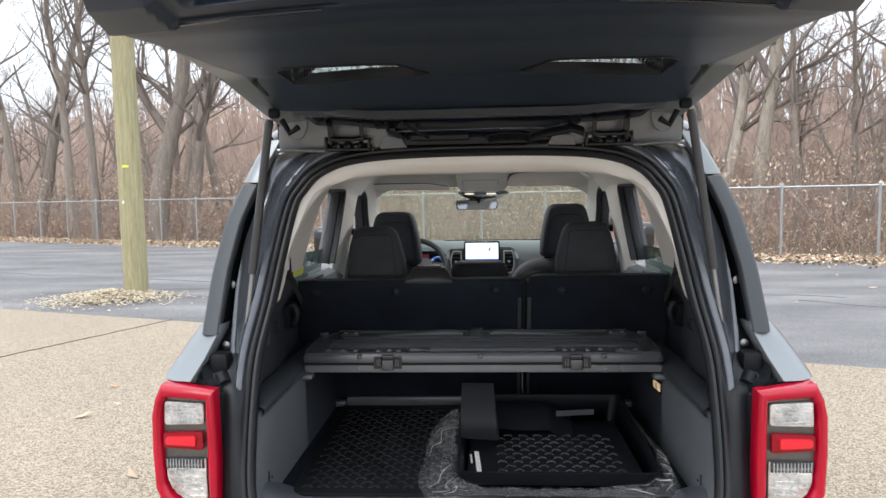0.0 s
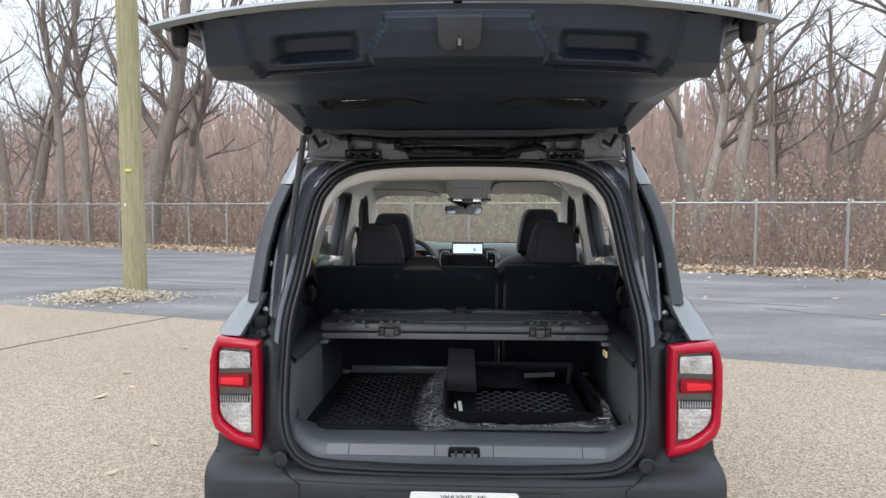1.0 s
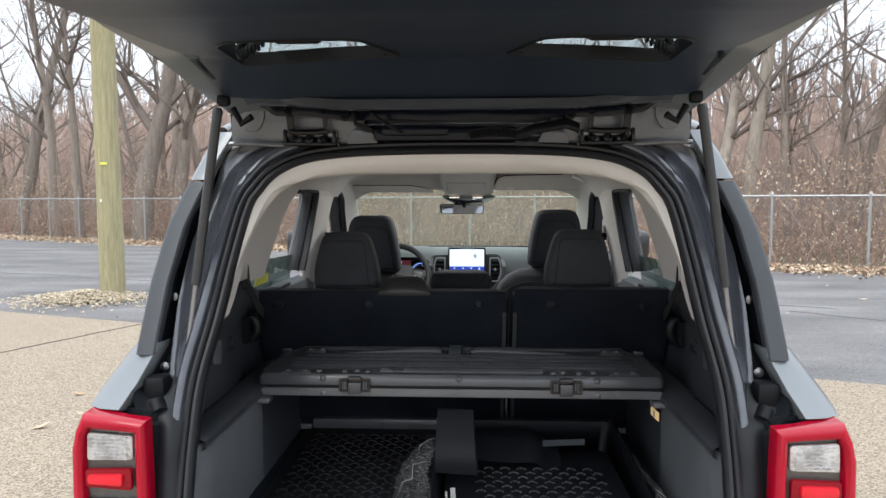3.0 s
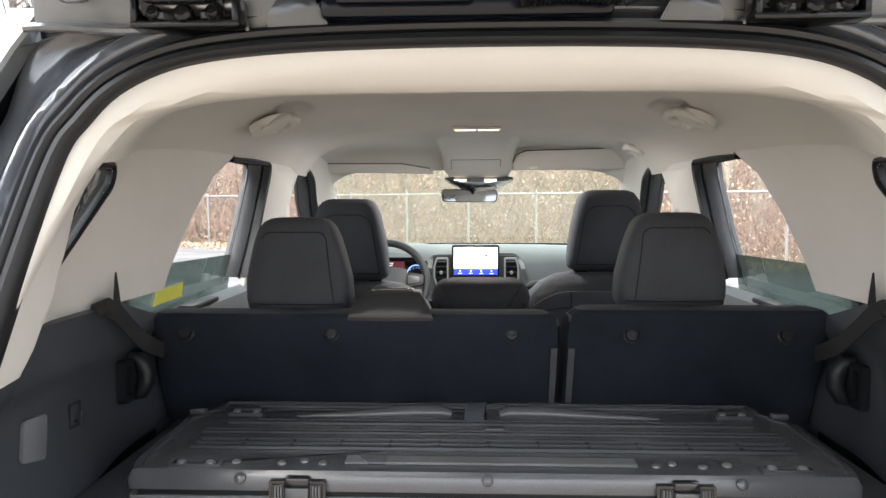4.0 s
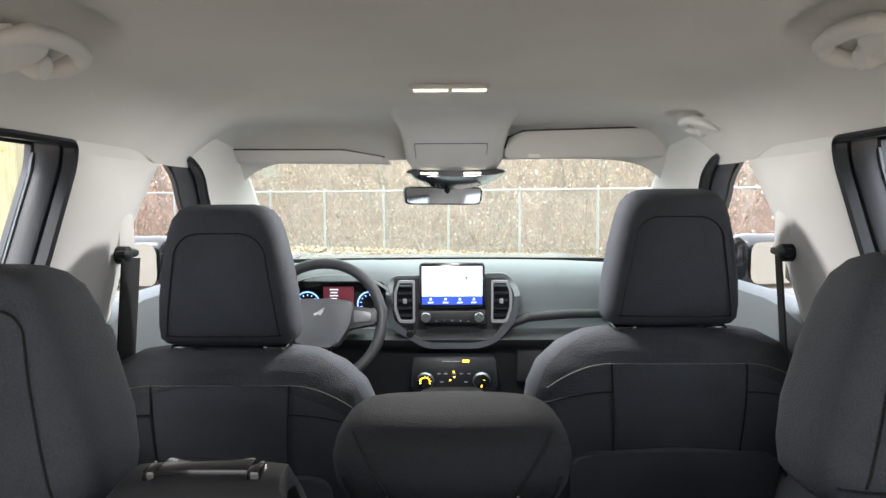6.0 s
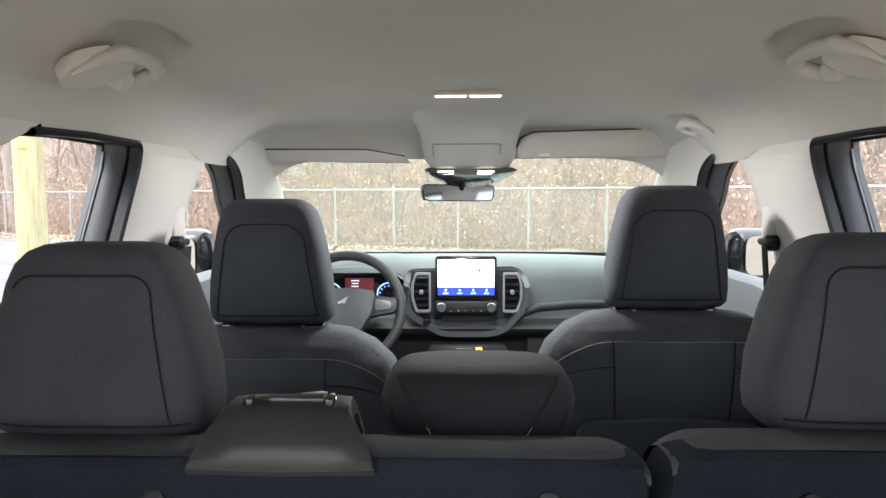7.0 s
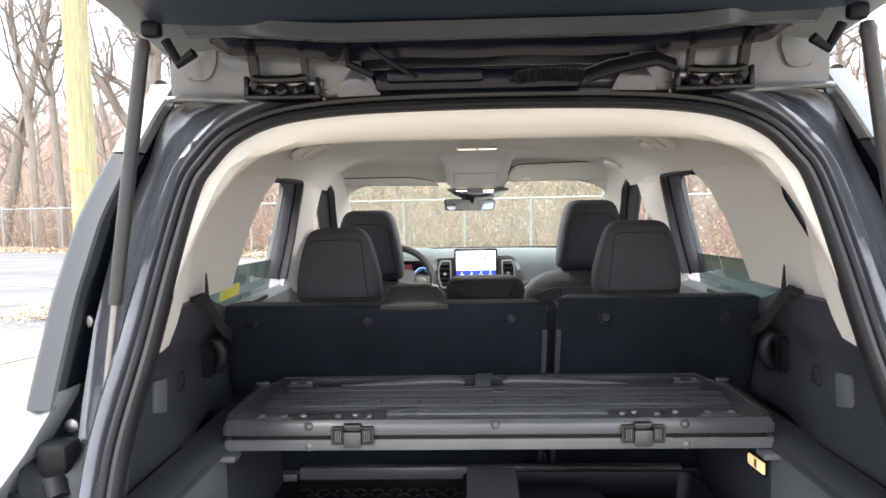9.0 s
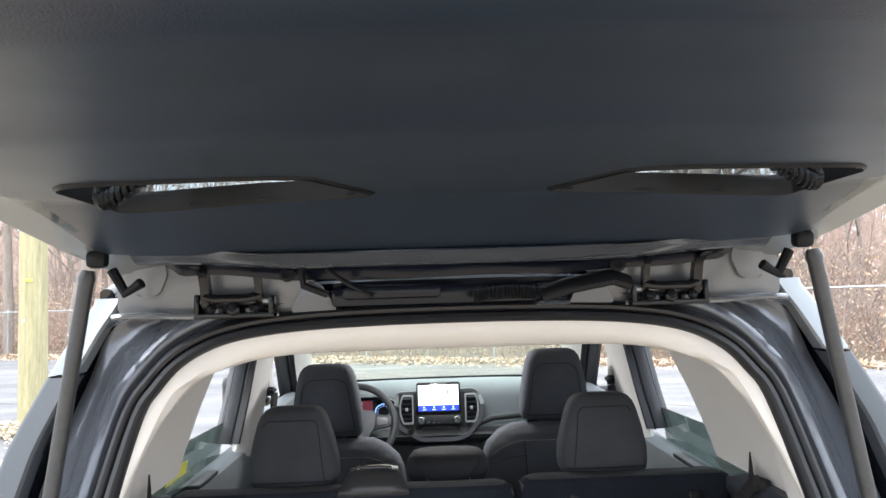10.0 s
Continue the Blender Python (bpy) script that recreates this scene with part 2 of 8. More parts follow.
def tube(bm, pts, r, n=8, closed=False, flat=1.0, cap=True):
    """A tube along points; r is a radius or one for each point."""
    pts = [Vector(p) for p in pts]
    rs = r if isinstance(r, (list, tuple)) else [r] * len(pts)
    rings, side = [], None
    for i, p in enumerate(pts):
        a = pts[i - 1] if (i or closed) else p
        b = pts[(i + 1) % len(pts)] if (closed or i < len(pts) - 1) else p
        d = (b - a).normalized()
        if side is None:
            side = d.orthogonal().normalized()
        side = (side - d * side.dot(d)).normalized()
        up = d.cross(side)
        rings.append([p + side * (math.cos(2 * math.pi * k / n) * rs[i]) + up * (math.sin(2 * math.pi * k / n) * rs[i] * flat) for k in range(n)])
    if closed:
        rings.append(rings[0])
        skin(bm, rings, True, False)
    else:
        skin(bm, rings, True, cap)
    return bm


def band(bm, pts, across, w, h):
    """A flat strap along points, w wide along the vector across, h thick."""
    pts, across = [Vector(p) for p in pts], Vector(across).normalized()
    rings = []
    for i, p in enumerate(pts):
        d = (pts[min(i + 1, len(pts) - 1)] - pts[max(i - 1, 0)]).normalized()
        a = (across - d * across.dot(d)).normalized()
        u = d.cross(a)
        rings.append([p + a * w / 2 + u * h / 2, p + a * w / 2 - u * h / 2, p - a * w / 2 - u * h / 2, p - a * w / 2 + u * h / 2])
    skin(bm, rings)
    return bm


def lathe(bm, profile, n=24, m=None):
    """Turns (radius, height) pairs round z."""
    m = m or Matrix()
    skin(bm, [[m @ Vector((r * math.cos(2 * math.pi * k / n), r * math.sin(2 * math.pi * k / n), z)) for k in range(n)] for r, z in profile])
    return bm


def prism(bm, poly, place, depth, bev=0.0, seg=2):
    """A plate from a polygon of 2D points; place(u, v, w) gives the 3D point, w from 0 to depth."""
    a = [bm.verts.new(place(u, v, 0)) for u, v in poly]
    b = [bm.verts.new(place(u, v, depth)) for u, v in poly]
    fs = [bm.faces.new(a), bm.faces.new(b[::-1])]
    n = len(poly)
    for i in range(n):
        fs.append(bm.faces.new((a[i], a[(i + 1) % n], b[(i + 1) % n], b[i])))
    if bev:
        es = list({e for f in fs[:2] for e in f.edges})
        bmesh.ops.bevel(bm, geom=es, offset=bev, segments=seg, profile=0.5, affect="EDGES")
    return bm


def frame_ring(bm, outer, inner, place, depth):
    """A ring between two polygons of equal length, as thick as depth."""
    n = len(outer)
    q = [[bm.verts.new(place(u, v, w)) for u, v in p] for p, w in ((outer, 0), (inner, 0), (inner, depth), (outer, depth))]
    for k in range(4):
        a, b = q[k], q[(k + 1) % 4]
        for i in range(n):
            bm.faces.new((a[i], a[(i + 1) % n], b[(i + 1) % n], b[i]))
    return bm


def rounded(poly, r=0.02, n=4):
    """A polygon with its corners rounded."""
    out = []
    for i, p in enumerate(poly):
        p, a, b = Vector(p), Vector(poly[i - 1]), Vector(poly[(i + 1) % len(poly)])
        ra = min(r, (a - p).length * 0.45, (b - p).length * 0.45)
        s, e = p + (a - p).normalized() * ra, p + (b - p).normalized() * ra
        for k in range(n + 1):
            t = k / n
            out.append(tuple(s * (1 - t) ** 2 + p * 2 * t * (1 - t) + e * t * t))
    return out


def sheet(bm, us, vs, place, keep=None):
    """A grid of faces; place(u, v) gives the 3D point."""
    g = [[bm.verts.new(place(u, v)) for v in vs] for u in us]
    for i in range(len(us) - 1):
        for j in range(len(vs) - 1):
            if keep is None or keep((us[i] + us[i + 1]) / 2, (vs[j] + vs[j + 1]) / 2):
                bm.faces.new((g[i][j], g[i + 1][j], g[i + 1][j + 1], g[i][j + 1]))
    return bm


def steps(a, b, n):
    return [a + (b - a) * i / n for i in range(n + 1)]


def lerp(table, x):
    """Reads a table of (x, y) pairs between its rows."""
    for (x0, y0), (x1, y1) in zip(table, table[1:]):
        if x <= x1:
            t = min(1, max(0, (x - x0) / (x1 - x0)))
            return y0 + (y1 - y0) * t
    return table[-1][1]


def ease(t):
    t = min(1, max(0, t))
    return t * t * (3 - 2 * t)


def inside(poly, x, y):
    hit = False
    for (x0, y0), (x1, y1) in zip(poly, poly[1:] + poly[:1]):
        if (y0 > y) != (y1 > y) and x < x0 + (y - y0) * (x1 - x0) / (y1 - y0):
            hit = not hit
    return hit


def stitch(name, parent, pts, r=0.0016, material=None, label=""):
    return part(name, tube(bmesh.new(), pts, r, 5), material or THREAD, parent, label)


# ---- ground and surroundings ----
FENCE_DIR = Vector((0.908, -0.418, 0))
FENCE_AT = Vector((0, 16.75, 0))
FENCE_OUT = Vector((0.418, 0.908, 0))


def soil():
    bm = bmesh.new()
    sheet(bm, steps(-400, 400, 40), steps(-400, 400, 40), lambda u, v: Vector((u, v, -0.012)))
    m = mat("woodland_floor", (0.15, 0.115, 0.08), 0.95, 0, 0.6, 0.3, 9, 0.8, 0.03, spec=0.1)
    tagged(part("ground", bm, m), "brown woodland floor under bare trees", "ground", kind="structure")


def stone_mat(name, base, dark, light, size, bump, tar):
    """Asphalt or aggregate: small stones in a binder, with large stains."""
    m = mat(name, base, 0.85, 0, 0.35, 0.16, 60, 0.0, 0.004, spec=0.25)
    n, l = m.node_tree.nodes, m.node_tree.links
    b = n["Principled BSDF"]
    ramp = b.inputs["Base Color"].links[0].from_node
    tc = n.new("ShaderNodeTexCoord")
    vo = n.new("ShaderNodeTexVoronoi")
    vo.inputs["Scale"].default_value = size
    l.new(tc.outputs["Object"], vo.inputs["Vector"])
    sep = n.new("ShaderNodeSeparateColor")
    l.new(vo.outputs["Color"], sep.inputs[0])
    cr = n.new("ShaderNodeValToRGB")
    cr.color_ramp.elements[0].color, cr.color_ramp.elements[1].color = (*dark, 1), (*light, 1)
    l.new(sep.outputs[0], cr.inputs[0])
    mx = n.new("ShaderNodeMixRGB")
    mx.inputs[0].default_value = tar
    l.new(ramp.outputs[0], mx.inputs[1])
    l.new(cr.outputs[0], mx.inputs[2])
    l.new(mx.outputs[0], b.inputs["Base Color"])
    bp = n.new("ShaderNodeBump")
    bp.inputs["Strength"].default_value, bp.inputs["Distance"].default_value = bump, 0.006
    bp.invert = True
    l.new(vo.outputs["Distance"], bp.inputs["Height"])
    l.new(bp.outputs[0], b.inputs["Normal"])
    return m


def streaks(m):
    """Long dusty streaks and worn patches over a surface."""
    n, l = m.node_tree.nodes, m.node_tree.links
    b = n["Principled BSDF"]
    src = b.inputs["Base Color"].links[0].from_socket
    tc, mp, tx = n.new("ShaderNodeTexCoord"), n.new("ShaderNodeMapping"), n.new("ShaderNodeTexNoise")
    mp.inputs["Scale"].default_value = (0.40, 1.15, 1)
    mp.inputs["Rotation"].default_value = (0, 0, 0.38)
    tx.inputs["Scale"].default_value, tx.inputs["Detail"].default_value = 0.9, 6
    l.new(tc.outputs["Object"], mp.inputs[0])
    l.new(mp.outputs[0], tx.inputs["Vector"])
    cr = n.new("ShaderNodeValToRGB")
    cr.color_ramp.elements[0].position, cr.color_ramp.elements[0].color = 0.38, (0.80, 0.80, 0.82, 1)
    cr.color_ramp.elements[1].position, cr.color_ramp.elements[1].color = 0.68, (1.32, 1.32, 1.33, 1)
    l.new(tx.outputs[0], cr.inputs[0])
    mx = n.new("ShaderNodeMixRGB")
    mx.blend_type, mx.inputs[0].default_value = "MULTIPLY", 1.0
    l.new(src, mx.inputs[1])
    l.new(cr.outputs[0], mx.inputs[2])
    l.new(mx.outputs[0], b.inputs["Base Color"])


def edge_y(x):
    """The edge between the aggregate pavement and the asphalt."""
    return 5.03 - 0.335 * x + 0.05 * noise.noise((x * 1.3, 0, 0)) + 0.02 * noise.noise((x * 6, 3, 0))


def fence_y(x):
    return 16.75 - 0.4605 * x


def pavement():
    asphalt = stone_mat("asphalt", (0.155, 0.150, 0.148), (0.06, 0.059, 0.058), (0.30, 0.30, 0.30), 90, 0.5, 0.35)
    streaks(asphalt)
    bm = bmesh.new()
    xs = steps(-60, 60, 240)
    sheet(bm, xs, [0, 1], lambda u, v: Vector((u, edge_y(u) - 0.4 if v == 0 else fence_y(u) - 0.9 + 0.25 * noise.noise((u * 0.7, 9, 0)), -0.004)))
    tagged(part("road", bm, asphalt), "dark grey worn asphalt of a parking lot", "asphalt", kind="structure")
    tan = stone_mat("aggregate", (0.278, 0.224, 0.166), (0.075, 0.061, 0.048), (0.57, 0.485, 0.375), 105, 0.7, 0.58)
    bm = bmesh.new()
    sheet(bm, xs, [0, 1], lambda u, v: Vector((u, edge_y(u) if v else -70, 0.0)))
    tagged(part("pavement", bm, tan), "tan exposed-aggregate pavement", "pavement", kind="structure")
    crack = mat("crack_dirt", (0.035, 0.03, 0.025), 0.95, 0, 5, 0.2, 60, 0.3)
    bm = bmesh.new()
    pts = [(-5.7 + 1.75 * t + 0.03 * noise.noise((t * 16, 1, 0)), 1.6 + 4.8 * t ** 0.9, 0.001) for t in steps(0, 1, 60)]
    band(bm, pts, (1, 0, 0), 0.022, 0.006)
    tagged(part("pavement_crack", bm, crack), "dark jagged crack across the tan pavement", "crack", kind="structure")
    bm = bmesh.new()
    pts = [(4.3 + 3.4 * t, 7.6 - 2.8 * t + 0.12 * noise.noise((t * 9, 5, 0)), 0.0) for t in steps(0, 1, 40)]
    band(bm, pts, (0, 1, 0), 0.03, 0.004)
    pts = [(-13 + 9 * t, 13.2 - 3.2 * t + 0.15 * noise.noise((t * 9, 8, 0)), 0.0) for t in steps(0, 1, 40)]
    band(bm, pts, (0, 1, 0), 0.05, 0.004)
    rng = random.Random(17)
    for _ in range(9):
        x0, y0, a, ln, sd = rng.uniform(-16, 12), rng.uniform(8.5, 13.5), rng.uniform(-0.5, 0.25), rng.uniform(1.5, 5), rng.uniform(0, 50)
        pts = [(x0 + ln * t * math.cos(a), y0 + ln * t * math.sin(a) + 0.2 * noise.noise((t * 7, sd, 0)), 0.0) for t in steps(0, 1, 24)]
        if all(edge_y(x) + 0.5 < y < fence_y(x) - 1.5 for x, y, z in pts):
            band(bm, pts, (0, 1, 0), 0.02 + 0.03 * rng.random(), 0.004)
    tagged(part("asphalt_crack", bm, mat("sealed_crack", (0.14, 0.14, 0.14), 0.9)), "pale dusty cracks in the asphalt", "crack", kind="structure")


def leaf_mesh(name, spots, size, lift, tilt=0.5, rng=None):
    """Many small curled leaves as one mesh."""
    rng = rng or random.Random(4)
    vs, fs = [], []
    for x, y, z in spots:
        s = size * rng.uniform(0.6, 1.5)
        e = Euler((rng.uniform(-tilt, tilt), rng.uniform(-tilt, tilt), rng.uniform(0, 6.28))).to_matrix()
        c = Vector((x, y, z + lift))
        k = len(vs)
        vs += [c + e @ Vector(p) for p in ((-s, 0, 0.2 * s), (0, -0.45 * s, 0), (s, 0, 0.25 * s), (0, 0.45 * s, 0.05 * s))]
        fs.append((k, k + 1, k + 2, k + 3))
    me = bpy.data.meshes.new(name)
    me.from_pydata(vs, [], fs)
    return me


def island_mat(name, colors, rough=0.9):
    m = bpy.data.materials.new(name)
    m.use_nodes = True
    n, l = m.node_tree.nodes, m.node_tree.links
    b = n["Principled BSDF"]
    b.inputs["Roughness"].default_value = rough
    b.inputs["Specular IOR Level"].default_value = 0.2
    g = n.new("ShaderNodeNewGeometry")
    r = n.new("ShaderNodeValToRGB")
    els = r.color_ramp.elements
    while len(els) < len(colors):
        els.new(0.5)
    for i, c in enumerate(colors):
        els[i].position = i / max(1, len(colors) - 1)
        els[i].color = (*c, 1)
    l.new(g.outputs["Random Per Island"], r.inputs[0])
    l.new(r.outputs[0], b.inputs["Base Color"])
    return m


LEAF = island_mat("dry_leaf", [(0.40, 0.28, 0.19), (0.56, 0.44, 0.31), (0.28, 0.17, 0.11), (0.72, 0.62, 0.49), (0.46, 0.31, 0.20)])


def litter():
    rng = random.Random(11)
    spots = []
    for _ in range(16000):
        x = rng.uniform(-34, 26)
        o = rng.gauss(0, 0.42)
        spots.append((x + 0.418 * o, fence_y(x) - 0.45 + 0.908 * o, max(0, 0.13 - 0.2 * abs(o)) * rng.random()))
    me = leaf_mesh("fallen_leaves", spots, 0.055, 0.01, 0.7, rng)
    me.materials.append(LEAF)
    tagged(new("fallen_leaves", me), "drift of dry tan leaves along the fence", "leaves", kind="stuff")
    bm = bmesh.new()
    for _ in range(4200):
        a, r = rng.uniform(0, 6.28), abs(rng.gauss(0, 0.42))
        h = max(0, 0.17 - 0.15 * r) * rng.random()
        c = (-5.5 + 1.25 * r * math.cos(a) - 0.25, 8.44 + 0.9 * r * math.sin(a) - 0.3, h + 0.008)
        s = rng.uniform(0.008, 0.036)
        e = Euler((rng.uniform(-0.5, 0.5), rng.uniform(-0.5, 0.5), rng.uniform(0, 6.28))).to_matrix().to_4x4()
        vs = [bm.verts.new(Matrix.Translation(c) @ e @ Vector(p)) for p in ((-s, -s * 0.4, 0), (s, -s * 0.3, 0), (s * 0.8, s * 0.4, 0), (-s * 0.7, s * 0.35, 0), (0, 0, s * 0.5))]
        for i in range(4):
            bm.faces.new((vs[i], vs[(i + 1) % 4], vs[4]))
    chip = island_mat("wood_chip", [(0.46, 0.38, 0.26), (0.60, 0.52, 0.40), (0.30, 0.24, 0.16), (0.68, 0.62, 0.50)])
    tagged(part("wood_chips", bm, chip), "heap of pale wood chips and leaves round the pole", "wood chips", kind="stuff")
    bm = bmesh.new()
    bmesh.ops.create_icosphere(bm, subdivisions=2, radius=0.11, matrix=pose(-5.95, 8.1, 0.06))
    for v in bm.verts:
        v.co += Vector((noise.noise(v.co * 9), noise.noise(v.co * 9 + Vector((5, 0, 0))), noise.noise(v.co * 8) - 0.2)) * 0.05
    tagged(part("rock", bm, mat("rock", (0.40, 0.38, 0.34), 0.9, 0, 12, 0.2, 60, 0.5)), "pale grey rock lying in the wood chips", "rock")
    spots = [(rng.uniform(-5, -1.5), rng.uniform(-0.5, 5), 0.004) for _ in range(14)] + [(rng.uniform(2, 9), rng.uniform(4, 12), 0.004) for _ in range(26)]
    spots += [(-2.7, 2.88, 0.004)]
    me = leaf_mesh("stray_leaves", spots, 0.05, 0.006, 0.3, rng)
    me.materials.append(LEAF)
    tagged(new("stray_leaves", me), "single dry leaves lying on the lot", "leaves", kind="stuff")


def utility_pole():
    pole = thing("utility_pole", "round yellowish treated wooden utility pole with tag", "pole", at=(-5.5, 8.44, 0))
    bm = bmesh.new()
    rings = []
    for i in range(41):
        z = i * 0.25
        r = 0.182 - 0.0035 * z
        rings.append([Vector((math.cos(a) * r * (1 + 0.03 * noise.noise((math.cos(a) * 2, math.sin(a) * 2, z * 0.6))) - 0.006 * z, math.sin(a) * r, z - 0.05)) for a in steps(0, 6.2832, 20)[:-1]])
    skin(bm, rings)
    wood = mat("pole_wood", (0.33, 0.30, 0.18), 0.85, 0, 3, 0.22, 14, 0.5, 0.006, stretch=(9, 9, 0.5), tint=(0.17, 0.155, 0.085))
    part("pole_shaft", bm, wood, pole)
    bm = bmesh.new()
    box(bm, (0.02, -0.18, 2.05), (0.10, 0.01, 0.035), 0.003)
    part("pole_tag", bm, YELLOW, pole, "small yellow tag")
    bm = bmesh.new()
    box(bm, (-0.04, -0.183, 1.5), (0.03, 0.008, 0.045), 0.003)
    part("pole_mark", bm, WHITE, pole, "small white mark")


def fence():
    galv = mat("galvanised_steel", (0.40, 0.41, 0.41), 0.5, 0.6, 6, 0.12, 90, 0.05)
    f = thing("chain_link_fence", "grey galvanised chain-link fence with top rail", "fence")
    H = 1.62
    a, b = -44.0, 30.0
    post = mesh_of("post", lathe(tube(bmesh.new(), [(0, 0, -0.1), (0, 0, H)], 0.03, 10), [(0.036, H - 0.01), (0.036, H + 0.02), (0.02, H + 0.05), (0.004, H + 0.06)], 10), galv)
    s = 7.33 - 1.85 * 27
    while s < b:
        p = FENCE_AT + FENCE_DIR * s
        o = new("post", post)
        o.parent, o.location = f, p
        s += 1.85
    part("top_rail", tube(bmesh.new(), [FENCE_AT + FENCE_DIR * a + Vector((0, 0, H - 0.03)), FENCE_AT + FENCE_DIR * b + Vector((0, 0, H - 0.03))], 0.022, 8), galv, f)
    part("tension_wire", tube(bmesh.new(), [FENCE_AT + FENCE_DIR * a + Vector((0, 0, 0.06)), FENCE_AT + FENCE_DIR * b + Vector((0, 0, 0.06))], 0.004, 4), galv, f)
    vs, fs = [], []
    s = a
    while s < b:
        for sg in (-1, 1):
            p0 = FENCE_AT + FENCE_DIR * s - FENCE_OUT * 0.035
            p1 = p0 + FENCE_DIR * (sg * 1.5) + Vector((0, 0, 1.5))
            for p0_, p1_ in ((p0 + Vector((0, 0, 0.06)), p1 + Vector((0, 0, 0.06))),):
                k = len(vs)
                w = FENCE_DIR * 0.0016
                h = FENCE_OUT * 0.0016
                vs += [p0_ - w, p0_ + w, p0_ + h, p1_ - w, p1_ + w, p1_ + h]
                fs += [(k, k + 1, k + 4, k + 3), (k + 1, k + 2, k + 5, k + 4), (k + 2, k, k + 3, k + 5)]
        s += 0.085
    me = bpy.data.meshes.new("wire_mesh")
    me.from_pydata(vs, [], fs)
    me.materials.append(galv)
    o = new("wire_mesh", me)
    o.parent = f


BARK = mat("bark", (0.21, 0.18, 0.155), 0.95, 0, 2.5, 0.28, 22, 0.9, 0.03, spec=0.15, stretch=(3, 3, 0.6), rand=0.25)
PALE_BARK = mat("pale_bark", (0.36, 0.32, 0.27), 0.9, 0, 2.5, 0.22, 22, 0.6, 0.02, spec=0.15, stretch=(3, 3, 0.6))
TWIG = mat("twig_bark", (0.20, 0.17, 0.15), 0.95, 0, 2, 0.2, 30, 0.0, spec=0.1)


def limb(vs, fs, p, d, length, r, n, rng, bend, segs):
    """One tapered limb appended to vertex and face lists; returns its stations."""
    stations = []
    side = d.orthogonal().normalized()
    k0 = len(vs)
    for i in range(segs + 1):
        t = i / segs
        rr = r * (1 - 0.72 * t)
        side = (side - d * side.dot(d)).normalized()
        up = d.cross(side)
        for k in range(n):
            a = 6.2832 * k / n
            vs.append(p + side * (math.cos(a) * rr) + up * (math.sin(a) * rr))
        stations.append((p.copy(), d.copy(), rr))
        if i < segs:
            d = (d + Vector((rng.gauss(0, bend), rng.gauss(0, bend), rng.gauss(0, bend) + 0.02))).normalized()
            p = p + d * (length / segs)
    for i in range(segs):
        for k in range(n):
            a, b = k0 + i * n + k, k0 + i * n + (k + 1) % n
            fs.append((a, b, b + n, a + n))
    return stations


def bare_tree(at, height, radius, seed, lean=(0, 0), low=0.35, bark=None, dense=1.0, label=""):
    rng = random.Random(seed)
    tree = thing("tree", label or "tall bare leafless tree with grey-brown bark", "tree", "bare trees behind the fence", at=at)
    vs, fs = [], []
    d = Vector((lean[0], lean[1], 1)).normalized()
    st = limb(vs, fs, Vector((0, 0, -0.2)), d, height * 0.85, radius, 9, rng, 0.055, 12)
    me = bpy.data.meshes.new("trunk")
    me.from_pydata(vs, [], fs)
    me.materials.append(bark or BARK)
    for f in me.polygons:
        f.use_smooth = True
    o = new("trunk", me)
    o.parent = tree
    vs, fs = [], []

    def grow(p, dd, ln, r, level):
        s = limb(vs, fs, p, dd, ln, r, 5 if level < 2 else 3, rng, 0.13 if level < 2 else 0.18, 5 if level < 2 else 3)
        if level >= 4:
            return
        for _ in range(int((5, 5, 5, 4)[level - 1] * dense * rng.uniform(0.7, 1.3))):
            q, qd, qr = s[rng.randrange(1, len(s))]
            ax = Vector((rng.gauss(0, 1), rng.gauss(0, 1), rng.gauss(0, 1))).normalized()
            nd = (qd + ax * rng.uniform(0.5, 0.95) + Vector((0, 0, 0.15))).normalized()
            grow(q, nd, ln * rng.uniform(0.35, 0.65), max(0.004, qr * rng.uniform(0.45, 0.7)), level + 1)

    for i in range(int(10 * dense)):
        t = rng.uniform(low, 1.0)
        q, qd, qr = st[min(12, int(t * 12))]
        a = rng.uniform(0, 6.28)
        nd = (Vector((math.cos(a), math.sin(a), 0)) * rng.uniform(0.5, 0.95) + qd * rng.uniform(0.5, 1.0)).normalized()
        grow(q, nd, height * rng.uniform(0.18, 0.4) * (1.15 - 0.5 * t), qr * rng.uniform(0.35, 0.65), 1)
    me = bpy.data.meshes.new("crown")
    me.from_pydata(vs, [], fs)
    me.materials.append(TWIG)
    o = new("crown", me)
    o.parent = tree
    return tree


